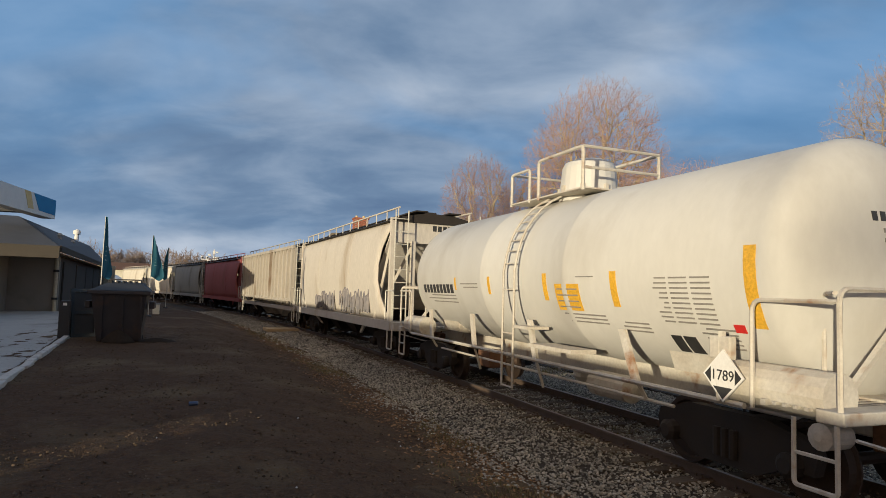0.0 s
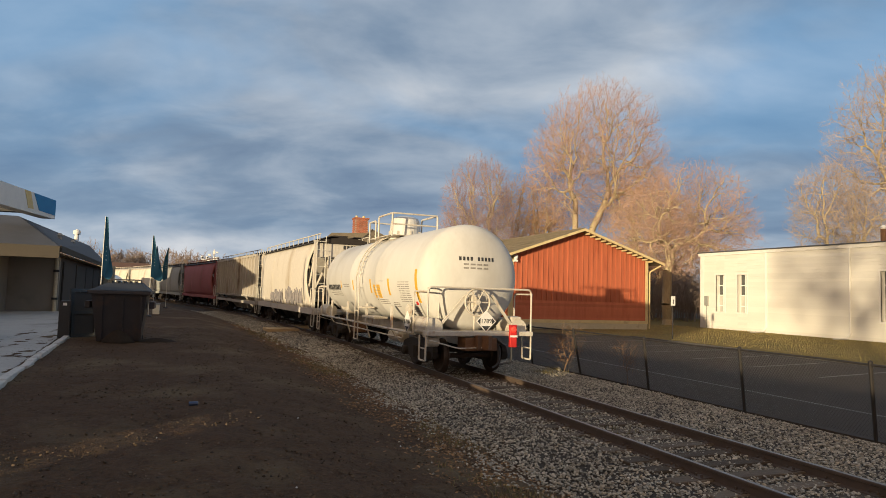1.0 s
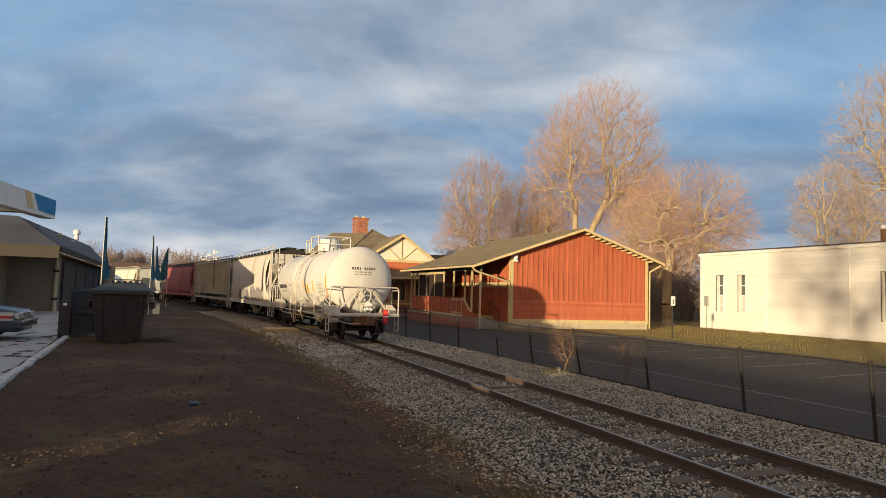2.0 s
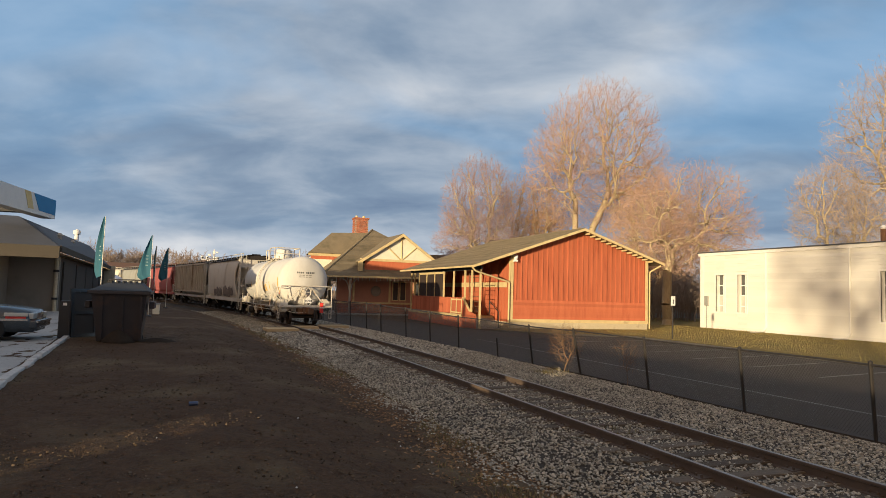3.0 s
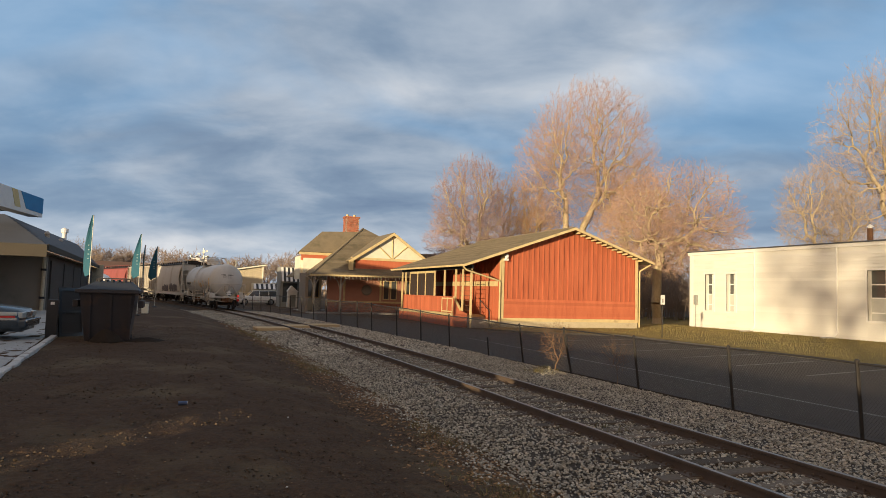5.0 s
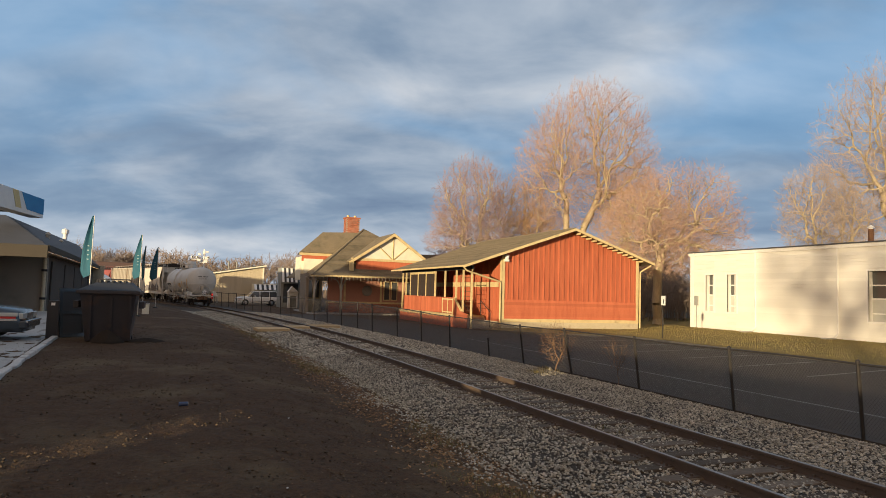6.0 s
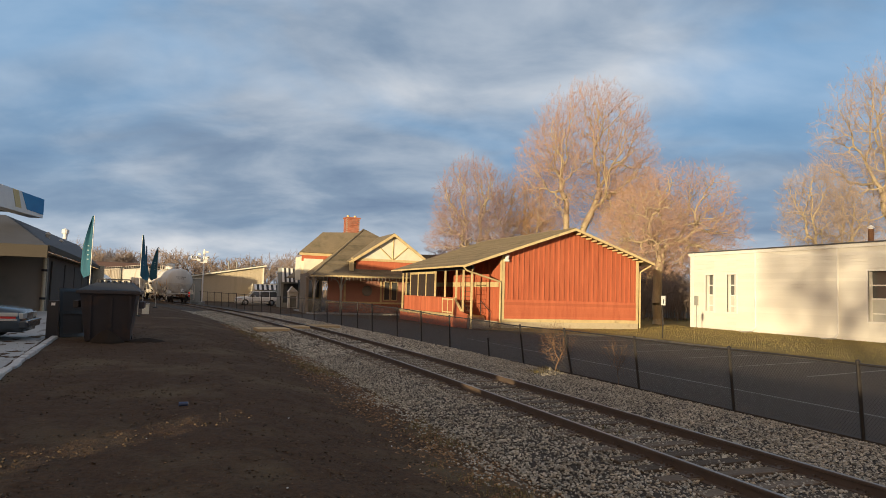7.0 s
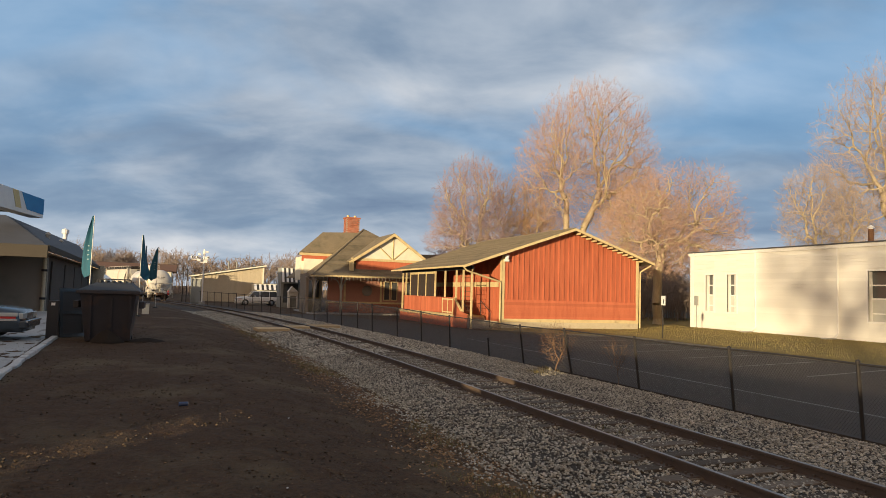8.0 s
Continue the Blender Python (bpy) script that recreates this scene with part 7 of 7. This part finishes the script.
    rings = [[(-10.6 + 1.3 * math.cos(a), y, 1.2 + 1.3 * math.sin(a)) for a in np.linspace(0, math.pi, 13)] + [(-11.9, y, 0.2), (-9.3, y, 0.2)] for y in (87.94, 88.0)]
    part("doorway", loft(bmesh.new(), rings), M_DARK, q, "dark arched doorway")
    # street pole and small sign beside the depot
    sg = thing("street_sign", "slim post with a small white sign on the lawn", "sign", (25.95, 29.6, -0.2))
    part("post", tubed([(25.95, 29.6, -0.3), (25.95, 29.6, 2.3)], 0.03, 6), M_GALV, sg)
    part("plate", boxed(25.8, 26.1, 29.55, 29.57, 1.75, 2.3, bevel=0.005), M_WTRIM, sg, "white sign plate")
    part("print_bar", boxed(25.92, 25.98, 29.54, 29.55, 1.85, 2.1), M_INK, sg)
    hs = thing("pale_house", "pale house glimpsed between depot and trees", "building", (56, 66, -0.2))
    part("wall", boxed(52.5, 60, 64, 72, -0.3, 4.2), M_GREYCAR, hs)
    for i in range(3):
        win = part("window", boxed(53.3 + i * 2, 54.3 + i * 2, 63.95, 64, 0.8, 2.3), M_WTRIM, hs)
        part("pane", boxed(53.4 + i * 2, 54.2 + i * 2, 63.93, 63.95, 0.9, 2.2), M_GLASS, win)
    part("roof", extrude(bmesh.new(), [(52, 63.5, 4.1), (52, 72.5, 4.1), (52, 68, 7.0)], (8, 0, 0)), M_DARKROOF, hs)


build_store()
build_dumpster()
build_heap()
build_props()
build_flags()
build_far()


# ---- trees ----
def branch_mesh(segs, sides):
    """Tapered bars for many branch pieces: rows of x, y, z, x, y, z, r0, r1."""
    s = np.asarray(segs)
    p, q, r0, r1 = s[:, :3], s[:, 3:6], s[:, 6], s[:, 7]
    d = q - p
    d /= np.linalg.norm(d, axis=1, keepdims=True) + 1e-9
    ref = np.where(np.abs(d[:, 2:3]) < 0.8, np.array([[0, 0, 1.0]]), np.array([[1.0, 0, 0]]))
    u = np.cross(d, ref)
    u /= np.linalg.norm(u, axis=1, keepdims=True) + 1e-9
    v = np.cross(d, u)
    rings = []
    for c, r in ((p, r0), (q, r1)):
        for k in range(sides):
            a = 2 * math.pi * k / sides
            rings.append(c + (u * math.cos(a) + v * math.sin(a)) * r[:, None])
    V = np.stack(rings, 1).reshape(-1, 3)
    base = np.arange(len(s))[:, None] * (2 * sides)
    F = []
    for k in range(sides):
        j = (k + 1) % sides
        F.append(base + np.array([[k, j, sides + j, sides + k]]))
    return V, np.stack(F, 1).reshape(-1, 4)


def grow(rng, start, way, length, radius, level, spread, rise, wood, twigs, counts, bend=0.16):
    """One branch and, from its upper part, its own branches."""
    n = 5 if level == 0 else 4 if level < 3 else 3
    p, d = np.array(start, float), np.array(way, float) / np.linalg.norm(way)
    pts, dirs = [p], [d]
    for i in range(n):
        d = d + rng.normal(0, bend, 3) + np.array((0, 0, rise))
        d /= np.linalg.norm(d)
        p = p + d * length / n
        pts.append(p)
        dirs.append(d)
    last = level >= len(counts)
    tip = radius * (0.45 if not last else 0.6)
    for i in range(n):
        a, b = radius + (tip - radius) * i / n, radius + (tip - radius) * (i + 1) / n
        (twigs if level >= 3 else wood).append((*pts[i], *pts[i + 1], a, b))
    if last:
        return
    m = counts[level]
    for j in range(m):
        t = 0.26 + 0.74 * (j + rng.random()) / m
        k = min(int(t * n), n - 1)
        f = t * n - k
        q = pts[k] * (1 - f) + pts[k + 1] * f
        side = rng.normal(0, 1, 3)
        side -= dirs[k] * side.dot(dirs[k])
        side /= np.linalg.norm(side) + 1e-9
        a = spread * rng.uniform(0.75, 1.3) * (1.25 if level == 0 else 1.0)
        way2 = dirs[k] * math.cos(a) + side * math.sin(a)
        ln = length * (rng.uniform(0.34, 0.46) * (0.35 + 0.85 * math.sin(math.pi * min(1.0, t * 0.92))) if level == 0 else rng.uniform(0.38, 0.58))
        grow(rng, q, way2, ln, max(0.006, radius * (1 - 0.5 * t) * rng.uniform(0.42, 0.6)), level + 1, spread, rise, wood, twigs, counts, bend)


def crown_tips(rng, n, lobes):
    """Twig ends spread through a crown made of egg shapes: rows of across, deep, height, width, tall."""
    share = np.array([q[3] ** 2 * q[4] for q in lobes])
    pick = rng.choice(len(lobes), n, p=share / share.sum())
    d = rng.normal(0, 1, (n, 3))
    d /= np.linalg.norm(d, axis=1, keepdims=True)
    d *= (rng.random(n) ** 0.36 * (0.92 + 0.16 * rng.random(n)))[:, None]
    L = np.array(lobes)[pick]
    return L[:, :3] + d * L[:, [3, 3, 4]]


def ramify(rng, start, way, tips, wood, twigs, ends, tip_r, power=0.44, reach=0.4):
    """Forks from start towards the twig ends, thinner at every fork."""
    todo = [(np.array(start, float), np.array(way, float), tips)]
    while todo:
        p, d, t = todo.pop()
        n = len(t)
        r0 = tip_r * n ** power
        if n == 1:
            q = t[0]
            twigs.append((*p, *q, tip_r, tip_r * 0.6))
            ends.append((*p, *q))
            continue
        c = t.mean(0)
        ln = float(np.linalg.norm(c - p))
        q = p + (c - p) * min(0.8, reach * rng.uniform(0.75, 1.25)) + rng.normal(0, 0.05, 3) * ln
        m = (p + q) / 2 + d * float(np.linalg.norm(q - p)) * 0.14 + rng.normal(0, 0.02, 3) * ln
        half = max(1, int(n * rng.uniform(0.3, 0.5)))
        r1 = tip_r * (n - half) ** power
        (wood if n > 9 else twigs).extend(((*p, *m, r0, (r0 + r1) / 2), (*m, *q, (r0 + r1) / 2, r1)))
        e = q - m
        e /= np.linalg.norm(e) + 1e-9
        v = t - q
        v = v / (np.linalg.norm(v, axis=1, keepdims=True) + 1e-6)
        v = v - v.mean(0)
        if n > 3:
            axis = np.linalg.eigh(v.T @ v)[1][:, 2]
        else:
            axis = rng.normal(0, 1, 3)
        order = np.argsort(v @ axis * rng.choice((-1, 1)))
        todo.append((q, e, t[order[:half]]))
        todo.append((q, e, t[order[half:]]))


def twig_spray(rng, ends, count, length, r):
    """Fine pointed shoots on every twig end."""
    e = np.repeat(np.array(ends), count, 0)
    p, q = e[:, :3], e[:, 3:]
    n = len(e)
    d = q - p
    d /= np.linalg.norm(d, axis=1, keepdims=True) + 1e-9
    a = p + (q - p) * rng.uniform(0.2, 1.0, (n, 1))
    w = d * 0.75 + rng.normal(0, 0.45, (n, 3)) + np.array((0, 0, 0.3))
    w /= np.linalg.norm(w, axis=1, keepdims=True)
    b = a + w * (length * rng.uniform(0.45, 1.2, (n, 1)))
    ref = rng.normal(0, 1, (n, 3))
    u = np.cross(w, ref)
    u /= np.linalg.norm(u, axis=1, keepdims=True) + 1e-9
    v = np.cross(w, u)
    V = np.stack([a + u * r, a - u * r * 0.5 + v * r * 0.87, a - u * r * 0.5 - v * r * 0.87, b], 1).reshape(-1, 3)
    base = np.arange(n)[:, None] * 4
    F = np.stack([base + np.array([[0, 1, 3]]), base + np.array([[1, 2, 3]]), base + np.array([[2, 0, 3]])], 1).reshape(-1, 3)
    return V, F


# the line across the street front, along which crowns are laid out
ACROSS, DEEP = np.array((0.927, -0.375, 0)), np.array((0.375, 0.927, 0))


def tree(name, label, at, stems, lobes, n, seed, twig_material, tip_r=0.011, shoots=6, shoot=0.75, reach=0.4):
    """stems: across, deep and height of the first fork; each takes the twig ends nearest to it."""
    rng = np.random.default_rng(seed)
    o = np.array(at, float)
    tips = crown_tips(rng, n, lobes)
    heads = np.array(stems, float)
    own = np.argmin(np.abs(tips[:, None, 0] - heads[None, :, 0] * 1.6) + 0.5 * np.abs(tips[:, None, 1] - heads[None, :, 1]), 1)
    to_place = np.stack([ACROSS, DEEP, (0, 0, 1)])
    wood, twigs, ends = [], [], []
    for k, h in enumerate(heads):
        mine = tips[own == k] @ to_place + o
        if not len(mine):
            continue
        r = tip_r * len(mine) ** 0.44
        fork = h @ to_place + o
        foot = o + (h * (0.25, 0.25, 0)) @ to_place
        steps = [foot + (fork - foot) * f + (rng.normal(0, 0.1, 3) * (1, 1, 0) if 0 < f < 1 else 0) for f in (0, 0.12, 0.4, 0.7, 1)]
        wide = (1.45, 1.12, 1.06, 1.03, 1.0)
        for i in range(4):
            wood.append((*steps[i], *steps[i + 1], r * wide[i], r * wide[i + 1]))
        way = (fork - foot) / np.linalg.norm(fork - foot)
        ramify(rng, fork, way, mine, wood, twigs, ends, tip_r, reach=reach)
    t = thing(name, label, "tree", at, "bare trees")
    v, f = branch_mesh(wood, 6)
    joined("trunk", v, f, M_BARK, "pale brown trunk and limbs", parent=t, kind="", smooth=True)
    v, f = branch_mesh(twigs, 3)
    joined("branchwork", v, f, twig_material, "thin bare branches", parent=t, kind="")
    v, f = twig_spray(rng, ends, shoots, shoot, tip_r * 0.75)
    joined("crown", v, f, twig_material, "crown of fine bare twigs", parent=t, kind="")
    return t


def build_trees():
    tree("tall_tree", "tall bare tree with two stems, sunlit pinkish twigs", (44.3, 66.6, -0.3), ((-0.9, 0, 12.5), (1.4, 0.6, 11.0)), ((2.0, 0, 19.6, 8.4, 10.4), (-3.4, 0, 18.0, 4.6, 6.8), (6.5, 0, 16.0, 4.6, 4.5)), 5600, 5, M_TWIG, 0.0115, 6, 0.95, 0.34)
    tree("broad_tree", "bare tree with a dense oval purplish crown", (32.3, 69.5, -0.3), ((0, 0, 4.6),), ((-0.7, 0, 12.2, 4.9, 7.4), (-1.2, 0, 8.5, 5.3, 4.5)), 4600, 8, M_TWIGRED, 0.0105, 6, 0.8, 0.34)
    tree("spreading_tree", "bare spreading tree between the depot and white building", (40.1, 46.3, -0.3), ((-0.1, 0, 5.0),), ((1.5, 0, 9.9, 6.4, 5.5), (-1.2, 0, 8.0, 4.6, 4.2), (4.5, 0, 8.2, 4.0, 3.6)), 5000, 13, M_TWIG, 0.0095, 5, 0.62, 0.36)
    tree("thicket_tree", "bushy bare tree with orange-brown twigs behind the depot", (40.4, 73.1, -0.3), ((-1.5, 0, 4.0), (1.2, 0, 4.5)), ((-0.3, 0, 11.5, 5.2, 7.0), (2.5, 0, 9.0, 5.0, 5.5)), 3800, 21, M_TWIGORANGE, 0.012, 6, 1.0)
    tree("corner_tree", "tall bare tree behind the white building", (62.2, 38.5, -0.3), ((-0.6, 0, 8.0), (1.6, 0.6, 8.5)), ((-1.6, 0, 16.6, 6.6, 9.6), (3.6, 0, 15.0, 6.0, 8.0)), 5200, 34, M_TWIGPALE, 0.0105, 6, 0.8, 0.36)
    tree("small_tree", "smaller bare tree behind the white building", (55.8, 42.2, -0.3), ((-0.4, 0, 5.5), (0.8, 0, 5.0)), ((-0.3, 0, 11.2, 3.9, 5.0), (2.4, 0, 9.6, 3.6, 4.6)), 2800, 35, M_TWIGPALE, 0.0095, 6, 0.7)
    tree("rear_tree", "bare tree behind the depot with orange-brown twigs", (51.0, 62.5, -0.3), ((-0.8, 0, 4.5), (1.2, 0, 4.0)), ((-0.5, 0, 11.5, 5.2, 6.8), (3.5, 0, 9.0, 5.0, 6.0)), 3600, 37, M_TWIGORANGE, 0.012, 6, 0.95)
    # out of view, added for its soft shadow on the white building
    tree("shadow_tree", "unseen bare tree added to shade the white building", (-55, -48, 0.3), ((0, 0, 6.0),), ((0, 0, 12.5, 5.5, 6.5),), 900, 40, M_TWIG, 0.02, 4, 1.0)
    # dense undergrowth between depot and white building
    rng = np.random.default_rng(52)
    wood, ends = [], []
    for i in range(46):
        k, y = rng.uniform(0.8, 1.0), rng.uniform(52, 63)
        h = rng.uniform(2.8, 6.5)
        o = np.array((k * y, y, -0.25))
        ramify(rng, o, (0, 0, 1), crown_tips(rng, 110, [(0, 0, h * 0.6, h * 0.36, h * 0.45)]) + o, wood, wood, ends, 0.011)
    v, f = branch_mesh(wood, 3)
    joined("undergrowth", v, f, M_TWIGFAR, "tangled brown leafless undergrowth behind the lawn", "undergrowth")
    v, f = twig_spray(rng, ends, 4, 0.6, 0.008)
    joined("undergrowth_twigs", v, f, M_TWIGFAR, "fine brown twigs of the undergrowth", "undergrowth")
    # shrubs on the fence line
    rng = np.random.default_rng(3)
    for at, wide, h, n in (((10.6, 16.8, -0.25), 0.62, 1.6, 260), ((10.95, 14.2, -0.28), 0.5, 1.5, 60)):
        wood, ends = [], []
        o = np.array(at)
        ramify(rng, o, (0, 0, 1), crown_tips(rng, n, [(0, 0, h * 0.58, wide, h * 0.42)]) + o, wood, wood, ends, 0.0034, 0.34, 0.3)
        v, f = branch_mesh(wood, 3)
        v2, f2 = twig_spray(rng, ends, 3, 0.2, 0.003)
        joined("shrub", np.concatenate([v, v2]), f.tolist() + (f2 + len(v)).tolist(), M_SHRUB, "leafless reddish shrub growing by the fence", "shrub", "")
    # far wood
    segs = []
    rng = np.random.default_rng(77)
    for i in range(95):
        b = -0.23 + 0.66 * (i + rng.random()) / 95
        dist = rng.uniform(170, 260)
        x, y, h = b * dist, dist, rng.uniform(11, 17) * dist / 190
        if 0.0 < b < 0.1:
            h *= 0.9
        for s in range(2):
            grow(rng, (x + rng.normal(0, 1.5), y, -0.3), (rng.normal(0, 0.1), 0, 1), h * 0.6, 0.2, 0, 0.6, 0.06, segs, segs, (9, 5, 4), 0.1)
    for i in range(16):
        b, dist = rng.uniform(0.78, 1.02), rng.uniform(75, 120)
        grow(rng, (b * dist, dist, -0.3), (rng.normal(0, 0.1), 0, 1), rng.uniform(5, 8), 0.12, 0, 0.6, 0.06, segs, segs, (9, 5, 4), 0.1)
    s = np.array(segs)
    s[:, 6:] = np.maximum(s[:, 6:], 0.035)
    v, f = branch_mesh(s, 3)
    joined("far_wood", v, f, M_TWIGFAR, "band of bare trees along the horizon", "wood")
    # hazy hedge line under it
    v, f = [], []
    for i in range(1400):
        b = rng.uniform(-0.3, 1.1)
        dist = rng.uniform(150, 240) if b < 0.75 else rng.uniform(62, 100)
        p = np.array((b * dist, dist, -0.3))
        for k in range(3):
            j = len(v)
            q = p + rng.normal(0, 0.8, 3) * (1, 1, 0)
            t = q + np.array((rng.normal(0, 0.8), 0, rng.uniform(1.5, 5)))
            v.extend((q, q + (0.12, 0, 0), t))
            f.append((j, j + 1, j + 2))
    joined("far_brush", v, f, M_TWIGFAR, "brown leafless brush under the far trees", "brush")


build_trees()
build_stones()
build_weeds()


# ---- what moves ----
SPEED, START = 10.85, 3.95
PATH_Y = [0.0 + 0.5 * i for i in range(640)]
PATH_S = [0.0]
for a, b in zip(PATH_Y, PATH_Y[1:]):
    PATH_S.append(PATH_S[-1] + math.hypot(b - a, track_x(b) - track_x(a)))


def on_path(s):
    """The point s metres along the track from abreast of the camera."""
    y = float(np.interp(s, PATH_S, PATH_Y)) if s >= 0 else s
    return Vector((track_x(y), y, 0))


def car_pose(s, half):
    a, b = on_path(s - half), on_path(s + half)
    d = b - a
    return Matrix.Translation((a + b) / 2) @ Matrix.Rotation(math.atan2(-d.x, d.y), 4, "Z")


def motions():
    for car, offset, half in TRAIN:
        walk(car, [(t / 4, car_pose(START + SPEED * t / 4 + offset, half)) for t in range(33)])
    turn = math.degrees(SPEED / 0.42 / FPS)
    for car, sets in WHEELS:
        if car not in (TANK, HOP_A):
            continue
        for ax in sets:
            x, y, z = ax.location
            walk(ax, [(k / FPS, pose(x, y, z, -turn * k, 0, 0)) for k in range(int(8.0 * FPS) + 1)])
    walk(SEDAN, [(t, pose(x * 1.25 - 2.45, 21.2, 0.41, 0, 0, 180)) for t, x in SEDAN_ROWS])
    for cloth, rows in FLUTTER:
        x, y, z = cloth.location
        walk(cloth, [(t, pose(x, y, z, tilt, 0, rz)) for t, rz, tilt in rows])


motions()
